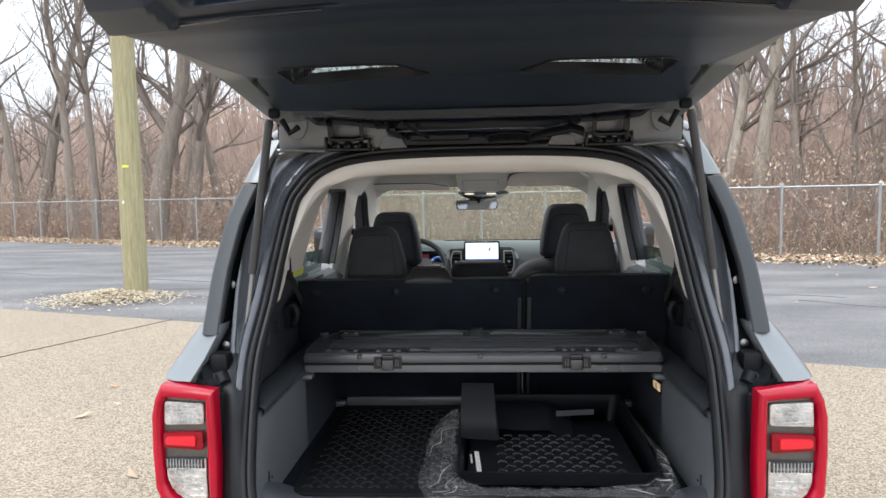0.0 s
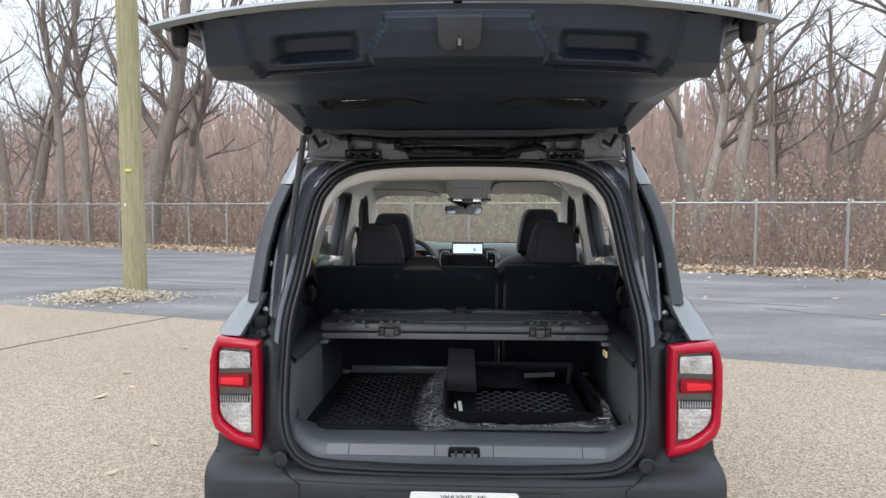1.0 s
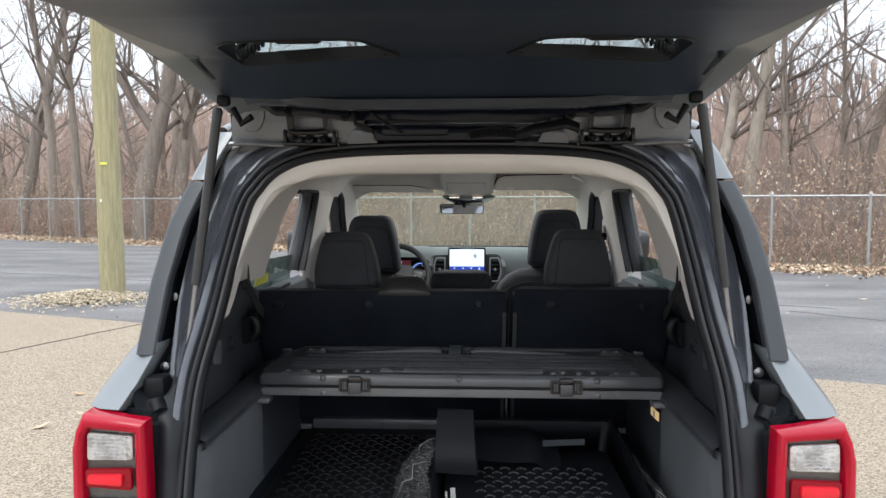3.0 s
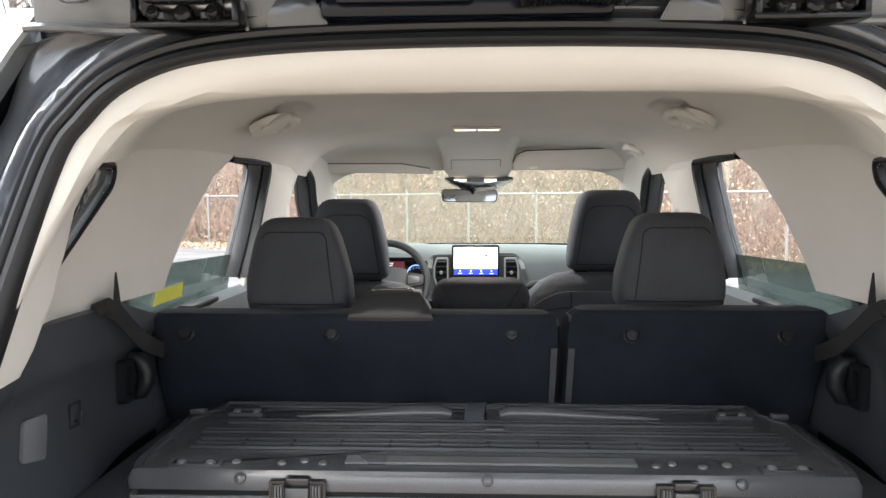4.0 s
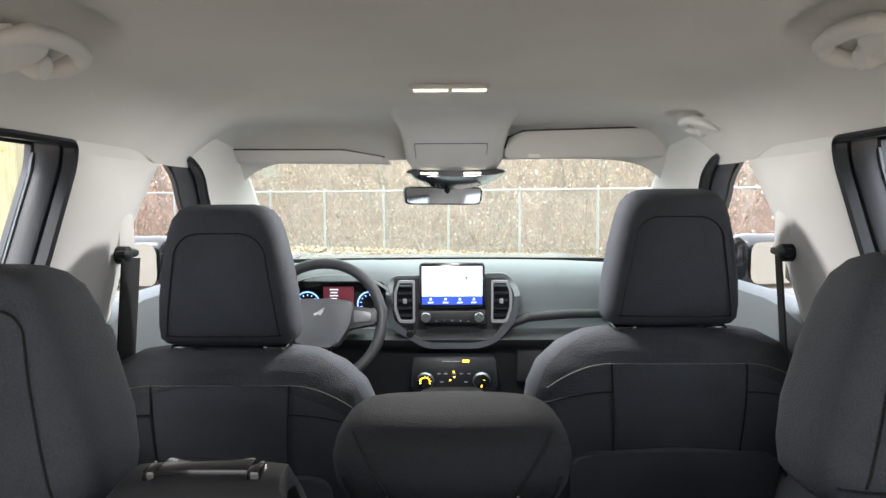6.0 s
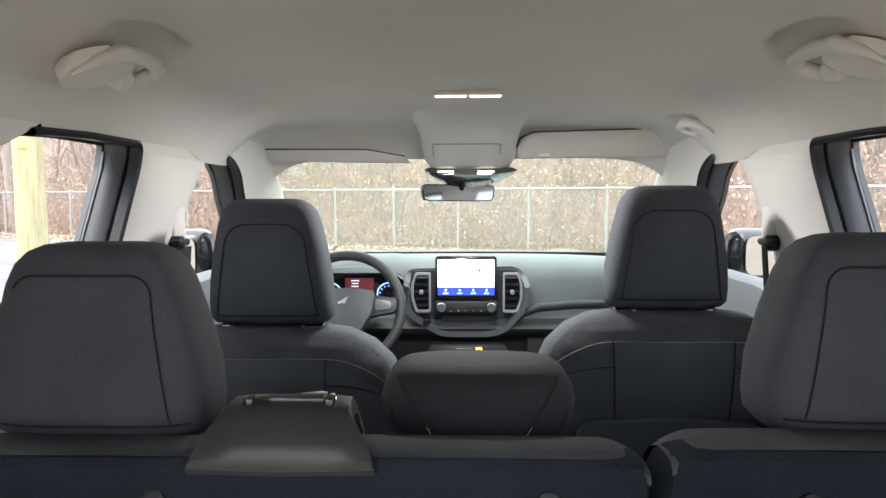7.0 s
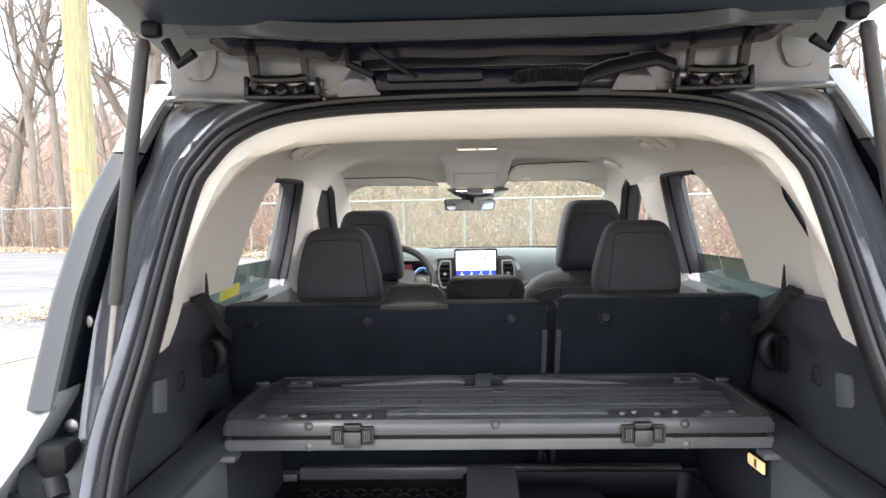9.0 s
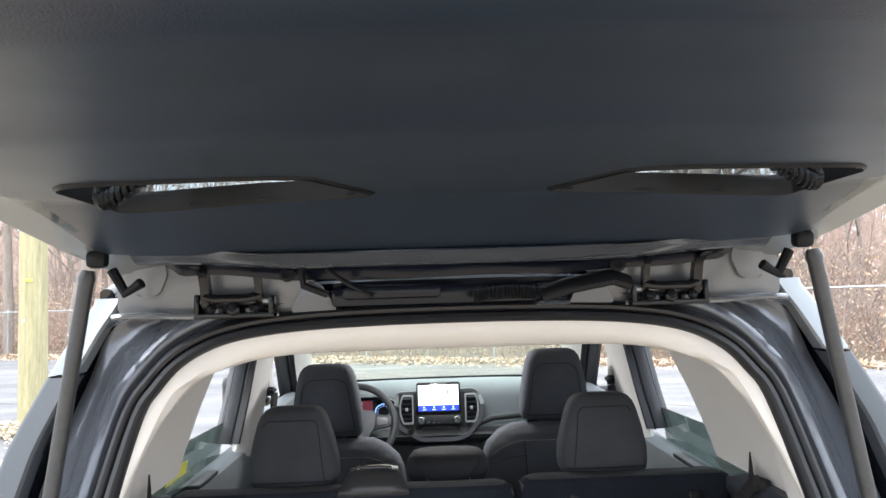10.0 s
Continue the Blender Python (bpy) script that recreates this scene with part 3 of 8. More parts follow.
def woods():
    rng = random.Random(7)
    big = [(-12.6, 23.5, 15, 0.42, 3, (0.02, 0.0), None), (-11.5, 24.0, 14, 0.30, 4, (0.06, 0), None), (-10.6, 25.5, 13, 0.22, 5, (-0.02, 0), None), (-15.6, 24.5, 14, 0.2, 6, (0.0, 0), None), (-17.8, 26.5, 15, 0.22, 7, (-0.05, 0), None),
           (-20.5, 28, 15, 0.3, 8, (0.05, 0), None), (-14, 29, 14, 0.2, 9, (0.03, 0), None), (-23.5, 31, 15, 0.25, 10, (0, 0), None),
           (6.7, 18.0, 13, 0.25, 12, (0.0, 0.02), None), (7.0, 19.6, 13, 0.22, 13, (0.36, 0.0), PALE_BARK), (8.3, 19.4, 14, 0.27, 14, (0.07, 0.0), PALE_BARK), (12.4, 22.0, 10, 0.14, 15, (0.1, 0), None), (14.2, 17.6, 12, 0.2, 16, (0.02, 0), None),
           (10.6, 21.2, 8, 0.10, 17, (0.05, 0), None), (17.5, 19.0, 11, 0.18, 18, (0, 0), None)]
    for x, y, h, r, s, lean, bark in big:
        bare_tree((x, y, 0), h, r, s, lean, bark=bark, label="bare leaning tree with pale smooth bark" if bark else "")
    bases = [bare_tree((-26, 36, 0), 12, 0.16, 31, dense=0.9), bare_tree((18, 27, 0), 11, 0.13, 32, dense=0.9), bare_tree((-4, 33, 0), 13, 0.17, 33, dense=0.9), bare_tree((2, 30, 0), 10, 0.12, 34, dense=0.9)]
    for i in range(58):
        x = rng.uniform(-42, 34)
        y = fence_y(x) + rng.uniform(5, 30)
        s = rng.uniform(0.75, 1.25)
        copy_thing(bases[i % 4], pose(x, y, 0, rng.uniform(-5, 5), rng.uniform(-5, 5), rng.uniform(0, 360)) @ Matrix.Scale(s, 4))


def thicket():
    """Dense brush behind the fence: thousands of thin stems with side twigs, joined."""
    rng = np.random.default_rng(5)

    def stems(name, count, near, far, hmin, hmax, rad, color, label, twigs=5, spread=0.42):
        vs, fs = [], []
        for _ in range(count):
            x = rng.uniform(-40, 32)
            dep = near + (far - near) * rng.random() ** 1.3
            b = np.array([x + 0.418 * dep, fence_y(x) + 0.908 * dep, 0.0])
            h = rng.uniform(hmin, hmax) * (0.75 + 0.5 * noise.noise((x * 0.25, dep * 0.2, 1.0)))
            d = np.array([rng.normal(0, spread), rng.normal(0, spread), 1.0])
            curve = np.array([rng.normal(0, 0.35), rng.normal(0, 0.35), -0.15]) * h
            path = [b + d * h * t + curve * t * t for t in (0, 0.35, 0.7, 1.0)]
            lines = [(path, rad * rng.uniform(0.6, 1.5))]
            for _k in range(twigs):
                t = rng.uniform(0.15, 0.95)
                p = b + d * h * t + curve * t * t
                q = np.array([rng.normal(0, 0.8), rng.normal(0, 0.8), rng.uniform(-0.2, 0.9)]) * h * 0.35
                lines.append(([p, p + q * 0.5, p + q + rng.normal(0, 0.05, 3)], rad * 0.5))
            for pts, r in lines:
                m = len(pts)
                k = len(vs)
                for i, p in enumerate(pts):
                    rr = r * (1 - 0.75 * i / (m - 1))
                    vs += [tuple(p + np.array([rr, 0, 0])), tuple(p + np.array([-rr * 0.5, rr * 0.87, 0])), tuple(p + np.array([-rr * 0.5, -rr * 0.87, 0]))]
                for i in range(m - 1):
                    for j in range(3):
                        a, c = k + 3 * i + j, k + 3 * i + (j + 1) % 3
                        fs.append((a, c, c + 3, a + 3))
        me = bpy.data.meshes.new(name)
        me.from_pydata(vs, [], fs)
        me.materials.append(color)
        tagged(new(name, me), label, "brush", kind="stuff")

    red = island_mat("red_brush", [(0.31, 0.175, 0.13), (0.38, 0.25, 0.185), (0.20, 0.125, 0.10), (0.52, 0.40, 0.31)])
    grey = island_mat("grey_brush", [(0.27, 0.215, 0.185), (0.18, 0.14, 0.12), (0.42, 0.35, 0.30), (0.24, 0.175, 0.15)])
    stems("brush", 6100, 0.3, 12, 0.9, 2.8, 0.009, red, "tangled reddish-brown bare brush behind the fence", 8, 0.6)
    stems("tall_brush", 4200, 2.5, 26, 2.4, 6.6, 0.013, grey, "tall grey-brown bare saplings and brush", 12, 0.3)
    spots = []
    for _ in range(42000):
        x = rng.uniform(-40, 32)
        dep = 0.3 + 7 * rng.random() ** 1.5
        spots.append((x + 0.418 * dep, fence_y(x) + 0.908 * dep, 2.6 * rng.random() ** 1.3))
    me = leaf_mesh("brush_leaves", spots, 0.04, 0.0, 1.5)
    me.materials.append(LEAF)
    tagged(new("brush_leaves", me), "dry tan leaves clinging to the brush", "leaves", kind="stuff")
    haze_mat = mat("far_twigs", (0.38, 0.285, 0.24), 0.95, 0, 0.8, 0.25, 7, 0.0, spec=0.05, stretch=(1, 1, 0.25))
    n, l = haze_mat.node_tree.nodes, haze_mat.node_tree.links
    tc, mp, nz = n.new("ShaderNodeTexCoord"), n.new("ShaderNodeMapping"), n.new("ShaderNodeTexNoise")
    mp.inputs["Scale"].default_value = (5.0, 5.0, 0.9)
    nz.inputs["Scale"].default_value, nz.inputs["Detail"].default_value, nz.inputs["Roughness"].default_value = 1.0, 8, 0.7
    l.new(tc.outputs["Object"], mp.inputs[0])
    l.new(mp.outputs[0], nz.inputs["Vector"])
    sx = n.new("ShaderNodeSeparateXYZ")
    l.new(tc.outputs["Object"], sx.inputs[0])
    up = n.new("ShaderNodeMapRange")
    up.inputs["From Min"].default_value, up.inputs["From Max"].default_value = 3.0, 16.0
    up.inputs["To Min"].default_value, up.inputs["To Max"].default_value = 0.25, 0.715
    l.new(sx.outputs[2], up.inputs["Value"])
    thin, add = n.new("ShaderNodeMapRange"), n.new("ShaderNodeMath")      # the woods thin out eastwards
    thin.inputs["From Min"].default_value, thin.inputs["From Max"].default_value = 2.0, 24.0
    thin.inputs["To Min"].default_value, thin.inputs["To Max"].default_value = 0.0, 0.13
    l.new(sx.outputs[0], thin.inputs["Value"])
    l.new(up.outputs[0], add.inputs[0])
    l.new(thin.outputs[0], add.inputs[1])
    gt = n.new("ShaderNodeMath")
    gt.operation = "GREATER_THAN"
    l.new(nz.outputs[0], gt.inputs[0])
    l.new(add.outputs[0], gt.inputs[1])
    l.new(gt.outputs[0], n["Principled BSDF"].inputs["Alpha"])
    for dep in (24, 29):
        bm = bmesh.new()
        sheet(bm, steps(-110, 110, 120), steps(0, 1, 4), lambda u, v: Vector((u + 0.418 * dep + noise.noise((u * 0.2, dep, 0)), fence_y(u) + 0.908 * dep + 2 * noise.noise((u * 0.15, dep, 3)), v * 16.0)))
        tagged(part("backdrop", bm, haze_mat), "distant haze of bare brown twigs", "woods", kind="structure")
    # far woodland, an uneven brown bank behind everything
    bm = bmesh.new()
    us = steps(-150, 150, 300)
    sheet(bm, us, steps(0, 1, 6), lambda u, v: Vector((u + 0.418 * 34, fence_y(u) * 1.0 + 30 + 3 * v, v * (5.2 + 0.9 * noise.noise((u * 0.12, 0, 0)) + 0.6 * noise.noise((u * 0.9, 0, 0)) + 0.5 * noise.noise((u * 3.1, 0, 0))))))
    tagged(part("backdrop", bm, mat("far_brush", (0.37, 0.275, 0.23), 0.95, 0, 0.8, 0.3, 7, 0.0, spec=0.05, stretch=(1, 1, 0.25))), "distant brown leafless woodland", "woods", kind="structure")


soil()
pavement()
litter()
utility_pole()
fence()
woods()
thicket()


# ---- car body ----
from mathutils.geometry import tessellate_polygon

car = thing("car", "silver compact sport utility vehicle with its liftgate open", "car")
AP = [(0, 1.60), (0.12, 1.599), (0.24, 1.595), (0.33, 1.586), (0.39, 1.571), (0.438, 1.544), (0.468, 1.508), (0.489, 1.469), (0.512, 1.352), (0.533, 1.22), (0.557, 1.093), (0.561, 0.987), (0.559, 0.884), (0.553, 0.80), (0.542, 0.75), (0.525, 0.715), (0.49, 0.683), (0.43, 0.665), (0.25, 0.657), (0, 0.655)]
XA = [(z, x) for x, z in AP[::-1]]


def open_y(z):
    """The plane of the tailgate opening."""
    return -0.55 + 0.36 * z


def aperture(o, dy=0.0):
    """The closed line of the opening, rounded off and moved outwards by o."""
    raw = [Vector(p) for p in AP] + [Vector((-x, z)) for x, z in AP[-2:0:-1]]
    pts = []
    for i in range(len(raw)):
        a, b, c, d = raw[i - 1], raw[i], raw[(i + 1) % len(raw)], raw[(i + 2) % len(raw)]
        for k in range(4):
            t = k / 4
            pts.append(0.5 * (2 * b + (c - a) * t + (2 * a - 5 * b + 4 * c - d) * t * t + (3 * b - a - 3 * c + d) * t ** 3))
    out = []
    for i, p in enumerate(pts):
        d = (pts[(i + 1) % len(pts)] - pts[i - 1]).normalized()
        q = p + Vector((-d.y, d.x)) * o
        out.append(Vector((q.x, open_y(q.y) + dy, q.y)))
    return out


def along(line, n):
    """n + 1 points at even steps along a line."""
    line = [Vector(p) for p in line]
    run = [0.0]
    for a, b in zip(line, line[1:]):
        run.append(run[-1] + (b - a).length)
    out, j = [], 0
    for k in range(n + 1):
        w = run[-1] * k / n
        while j < len(line) - 2 and run[j + 1] < w:
            j += 1
        out.append(line[j] + (line[j + 1] - line[j]) * ((w - run[j]) / max(1e-9, run[j + 1] - run[j])))
    return out


JAMB_EDGE = [(1.0, 0.655), (1.14, 0.660), (1.25, 0.660), (1.38, 0.645), (1.45, 0.625), (1.53, 0.600), (1.58, 0.585), (1.60, 0.572), (1.67, 0.562)]


def rear_opening():
    bm = bmesh.new()
    skin(bm, [aperture(0.008, 0.03), aperture(-0.001, 0.014), aperture(-0.003, 0.002), aperture(0.0, -0.010), aperture(0.006, -0.017), aperture(0.0125, -0.016), aperture(0.016, -0.006), aperture(0.0185, -0.012), aperture(0.024, -0.016), aperture(0.030, -0.012), aperture(0.034, 0.004)], True, False)
    part("door_seal", bm, SEAL, car, "thick black rubber seal")
    rings = [aperture(0.030, 0.002), aperture(0.036, 0.006), aperture(0.041, -0.004), aperture(0.046, -0.008), aperture(0.056, -0.009), aperture(0.061, -0.005), aperture(0.065, 0.004)]
    n = len(rings[0])
    top = [i for i in range(-44, 45)]
    bm = bmesh.new()
    skin(bm, [[r[i] for i in top] for r in rings], False)
    part("jamb", bm, JAMB, car, "dark grey painted door jamb")
    bm = bmesh.new()
    rows = []
    for s in (-1, 1):
        rows = []
        for z in (0.615, 0.63, 0.645, 0.66, 0.68, 0.70, 0.73, 0.77, 0.82, 0.88, 0.94, 1.0, 1.04, 1.08, 1.12, 1.165):
            xi = lerp(XA, z) + 0.028 if z > 0.656 else 0.0
            xo = lerp([(0.60, 0.63), (0.66, 0.650), (1.03, 0.655), (1.045, 0.722), (1.10, 0.705), (1.165, 0.680)], z)
            yi, yo = open_y(z) + 0.004, lerp([(0.60, -0.30), (0.66, -0.262), (0.70, -0.235), (1.03, -0.205), (1.165, -0.118)], z)
            rows.append([(s * (xi + (xo - xi) * t), yi + (yo - yi) * t - 0.012 * math.sin(math.pi * min(1, t * 1.2)) + 0.062 * ease((z - 1.03) / 0.03) * ease((t - 0.05) / 0.2) * (1 - ease((t - 0.86) / 0.14)), z) for t in steps(0, 1, 12)] + [(s * (xo + 0.003), yo + 0.05, z)])
        skin(bm, rows, False)
    part("rear_corner_trim", bm, PLASTIC, car, "black plastic trim round the opening")
    for s in (-1, 1):
        xo_of = lambda z: lerp([(1.0, 0.728), (1.16, 0.724), (1.30, 0.713), (1.43, 0.690), (1.50, 0.664), (1.60, 0.622), (1.645, 0.598)], z)
        bm = bmesh.new()
        rows = []
        for z in steps(1.14, 1.645, 18):
            xi, xo = lerp(JAMB_EDGE, z), xo_of(z)
            y, deep = open_y(z), 0.085 - 0.045 * ease((z - 1.58) / 0.06)
            rows.append([(s * xi, y + min(0.045, deep + 0.01), z), (s * (xi + 0.004), y + deep, z), (s * max(xi + 0.006, xo - 0.052), y + deep, z), (s * max(xi + 0.008, xo - 0.044), y + min(deep, 0.004), z)])
        for z, dy in ((1.653, 0.008), (1.659, 0.03), (1.661, 0.09)):
            rows.append([Vector((p[0], p[1] + dy, z)) for p in rows[18]])
        skin(bm, rows, False)
        part("pillar_recess", bm, PILLAR_GLOSS, car, "gloss black channel behind the strut")
        for z0, z1, nm, mt, lb in ((1.14, 1.532, "pillar_cover", PILLAR_GREY, "satin grey pillar cover"), (1.537, 1.655, "roof_corner", PAINT, "silver painted roof corner")):
            bm = bmesh.new()
            rows = []
            for z in steps(z0, z1, 14):
                xo, y = xo_of(z), open_y(z)
                rows.append([(s * (xo - 0.046), y + 0.03, z), (s * (xo - 0.046), y + 0.002, z), (s * (xo - 0.042), y - 0.003, z), (s * (xo - 0.012), y - 0.005, z), (s * (xo - 0.002), y + 0.002, z), (s * (xo + 0.004), y + 0.02, z), (s * (xo + 0.008), y + 0.10, z)])
            skin(bm, rows, False)
            part(nm, bm, mt, car, lb)
        for z in (1.105, 1.26):
            bm = bmesh.new()
            lathe(bm, [(0.011, 0), (0.011, 0.006), (0.004, 0.009)], 10, pose(s * 0.672, open_y(z) + 0.05, z, 90))
            part("screw", bm, STEEL, car)
        bm = bmesh.new()
        box(bm, (s * 0.672, open_y(1.05) + 0.03, 1.06), (0.05, 0.05, 0.07), 0.012)
        tube(bm, [(s * 0.66, open_y(1.05) - 0.005, 1.045), (s * 0.645, open_y(1.05) - 0.02, 1.025)], 0.017, 10)
        part("rubber_stop", bm, RUBBER, car)
        # broad face of the jamb between the seal and the pillar cover
        line = [Vector((s * p.x, p.y, p.z)) for p in aperture(0.064, 0.004)[8:45]]
        edge = [(0.24, 1.624), (0.40, 1.624), (0.50, 1.628), (0.552, 1.622)] + [(x, z) for z, x in JAMB_EDGE[-2::-1]]
        edge = [Vector((s * x, min(0.052, open_y(z) + 0.045), z)) for x, z in edge]
        a, b = along(line, 40), along(edge, 40)
        rows = []
        for k, (p, q) in enumerate(zip(a, b)):
            w = (q - p).length
            rows.append([p + (q - p) * t + Vector((0, 0.016 * math.sin(t * 3.14) * min(1, w / 0.05) + 0.0022 * math.sin(t * 9 + k * 0.2) * min(1, w / 0.06), 0)) for t in (0, 0.1, 0.25, 0.4, 0.55, 0.7, 0.85, 0.95, 1)])
        bm = bmesh.new()
        skin(bm, rows, False)
        part("jamb_face", bm, JAMB, car, "slate grey painted body behind the seal")


def gutter():
    bm = bmesh.new()
    sheet(bm, steps(-0.42, 0.42, 20), [0, 1, 2], lambda x, k: Vector((x, (0.045, 0.052, 0.06)[k], (1.59, 1.61, 1.70)[k] - (0.03 * abs(x / 0.6) ** 3))))
    part("roof_gutter", bm, JAMB, car)


def strut():
    for s in (-1, 1):
        top, low = Vector((s * 0.535, -0.10, 1.695)), Vector((s * 0.628, -0.115, 1.05))
        mid = top + (low - top) * 0.62
        bm = bmesh.new()
        tube(bm, [top, top + (mid - top) * 0.03, top + (mid - top) * 0.05, mid - (mid - top) * 0.02, mid], [0.009, 0.0125, 0.0108, 0.0108, 0.0095], 14)
        st = part("gas_strut", bm, STRUT_GREY, car, "dark grey gas strut")
        part("strut_rod", tube(bmesh.new(), [mid, low], 0.006, 10), STEEL, st, "thin metal rod")
        bm = bmesh.new()
        tube(bm, [low + Vector((0, 0, 0.05)), low + Vector((0, 0, 0.03)), low - Vector((0, 0, 0.02))], [0.010, 0.015, 0.014], 12)
        bmesh.ops.create_uvsphere(bm, u_segments=12, v_segments=8, radius=0.017, matrix=Matrix.Translation(low - Vector((0, 0, 0.01))))
        part("ball_socket", bm, RUBBER, st)
        bm = bmesh.new()
        box(bm, top + Vector((-s * 0.012, 0.004, 0.016)), (0.03, 0.022, 0.026), 0.008)
        tube(bm, [top + Vector((-s * 0.03, 0.01, 0.0)), top + Vector((-s * 0.05, 0.01, -0.035)), top + Vector((-s * 0.075, 0.005, -0.02))], 0.008, 8)
        part("strut_bracket", bm, RUBBER, st)


GATE = [(-0.02, 1.705, 0, 0.50), (-0.10, 1.712, 0, 0.52), (-0.20, 1.742, 0, 0.525), (-0.28, 1.765, 0, 0.530), (-0.45, 1.760, 0.02, 0.540), (-0.60, 1.758, 0.03, 0.549), (-0.72, 1.755, 0.06, 0.556), (-0.84, 1.750, 0.10, 0.562), (-0.90, 1.753, 0.12, 0.566), (-0.955, 1.772, 0.11, 0.562), (-0.985, 1.815, 0.10, 0.550), (-1.0, 1.856, 0.085, 0.535)]


def gate_point(u, k, lift=0.0):
    """A point of the gate's inner side: u from -1 to 1 across, k along GATE's rows."""
    i = min(len(GATE) - 2, int(k))
    t = k - i
    yc, z, bow, w = (a + (b - a) * t for a, b in zip(GATE[i], GATE[i + 1]))
    return Vector((u * w, yc + bow * u * u, z + lift + 0.008 * abs(u) ** 10))


def liftgate():
    wins = [rounded([(s * 0.18, 3.10), (s * 0.50, 2.92), (s * 0.80, 2.66), (s * 0.78, 3.80), (s * 0.72, 4.0), (s * 0.30, 4.06)], 0.15, 8) for s in (-1, 1)]

    def place(u, k):
        p = gate_point(u, k)
        a = abs(u)
        if k > 7.6:                     # two grip pockets and raised pads beside the lock
            m = ease((a - 0.35) / 0.07) * ease((0.73 - a) / 0.07) * ease((k - 8.5) / 0.28) * ease((10.0 - k) / 0.5)
            p += Vector((0, 0.036, 0.020)) * m
            wide = 0.33 - 0.05 * ease((k - 9.2) / 1.2) - 0.07 * ease((8.5 - k) / 0.35)
            p += Vector((0, -0.014, -0.012)) * ease((wide - a) / 0.02) * ease((k - 8.1) / 0.15) * ease((10.7 - k) / 0.1)
            p += Vector((0, -0.010, -0.012)) * ease((a - 0.76 - 0.03 * (k - 8)) / 0.025) * ease((k - 7.75) / 0.15)
            p += Vector((0, 0.006, 0.006)) * math.exp(-((k - 8.12) / 0.05) ** 2) * ease((a - 0.30) / 0.03) * ease((0.78 - a) / 0.03)
        elif 5.2 < k <= 7.6:
            p.z += 0.006 * math.sin((k - 5.2) * 2.6) * (1 - a ** 4)
        return p

    bm = bmesh.new()
    us, ks = steps(-1, 1, 180), sorted(set(steps(1, 7, 48) + steps(7, 11, 88)))
    sheet(bm, us, ks, place, lambda u, k: not any(inside(w, u, k) for w in wins))
    for sgn in (-1, 1):
        sheet(bm, steps(0, 1, 3), ks, lambda t, k: place(sgn, k) + Vector((sgn * 0.012 * t, 0, 0.075 * t if k < 8 else 0.075 * t * (11 - k) / 3 + 0.012 * t)))
    gate = part("liftgate", bm, mat("gate_trim", (0.0185, 0.0280, 0.0450), 0.40, 0, 6, 0.12, 800, 0.25, 0.0006, spec=0.42), car, "open liftgate with smooth black inner trim")
    for w in wins:
        bm = bmesh.new()
        mu, mk = sum(u for u, k in w) / len(w), sum(k for u, k in w) / len(w)
        rings = []
        for o, lift in ((-0.03, 0.002), (-0.022, -0.002), (0.0, -0.004), (0.012, -0.002), (0.03, 0.006), (0.05, 0.014), (0.06, 0.020)):
            rings.append([gate_point(u + (mu - u) * o, k + (mk - k) * o * (1.6 if k < mk and o > 0 else 0.6), lift) for u, k in w])
        skin(bm, rings, True, False)
        part("window_reveal", bm, RUBBER, gate, "rounded black surround of the gate window")
    bm = bmesh.new()
    outer = [(0.030, 1.722, 0, 0.545), (-0.12, 1.752, 0, 0.56), (-0.28, 1.796, 0, 0.585), (-0.45, 1.816, 0.01, 0.60), (-0.62, 1.842, 0.03, 0.615), (-0.80, 1.876, 0.06, 0.64), (-0.95, 1.881, 0.085, 0.665), (-1.005, 1.876, 0.088, 0.665), (-1.014, 1.867, 0.088, 0.66), (-1.0, 1.859, 0.085, 0.655)]

    def out(u, k):
        i = min(len(outer) - 2, int(k))
        t = k - i
        yc, z, bow, w = (a + (b - a) * t for a, b in zip(outer[i], outer[i + 1]))
        return Vector((u * w, yc + bow * u * u, z - 0.03 * abs(u) ** 3))

    pan = rounded([(-0.86, 1.5), (0.86, 1.5), (0.84, 4.1), (-0.84, 4.1)], 0.12)
    sheet(bm, us, steps(0, 9, 72), out, lambda u, k: not inside(pan, u, k))
    part("outer_skin", bm, PAINT, gate, "silver painted outer skin")
    bm = bmesh.new()
    sheet(bm, steps(-0.9, 0.9, 24), steps(1.4, 4.3, 12), lambda u, k: out(u, k) - Vector((0, 0, 0.006)))
    g = part("rear_window", bm, GATE_GLASS, gate, "tinted rear window glass")
    g.visible_shadow = False
    # underside lip between trim and skin
    bm = bmesh.new()
    sheet(bm, us, steps(0, 1, 3), lambda u, t: gate_point(u, 11) * (1 - t) + out(u, 9) * t)
    part("gate_lip", bm, PAINT, gate, "silver painted lip")
    for sgn in (-1, 1):
        bm = bmesh.new()
        sheet(bm, steps(0, 1, 2), steps(0, 1, 24), lambda a, t: (gate_point(sgn, 1 + 10 * t) + Vector((sgn * 0.012, 0, 0.072 if t < 0.7 else 0.072 * (1 - t) / 0.3 + 0.01))) * (1 - a) + out(sgn, 9 * t) * a)
        part("gate_side", bm, GATE_SIDE, gate, "dark painted side of the liftgate")
    # lift handle on the outer edge
    bm = bmesh.new()
    tube(bm, [(x, -0.992 + 0.05 * (x / 0.6) ** 2, 1.881 - 0.01 * abs(x / 0.2) ** 3) for x in steps(-0.175, 0.175, 20)], [0.002] + [0.007] * 19 + [0.002], 8, flat=0.8)
    hd = part("handle_strip", bm, GLOSSY, gate, "black strip on the outer edge")
    bm = bmesh.new()
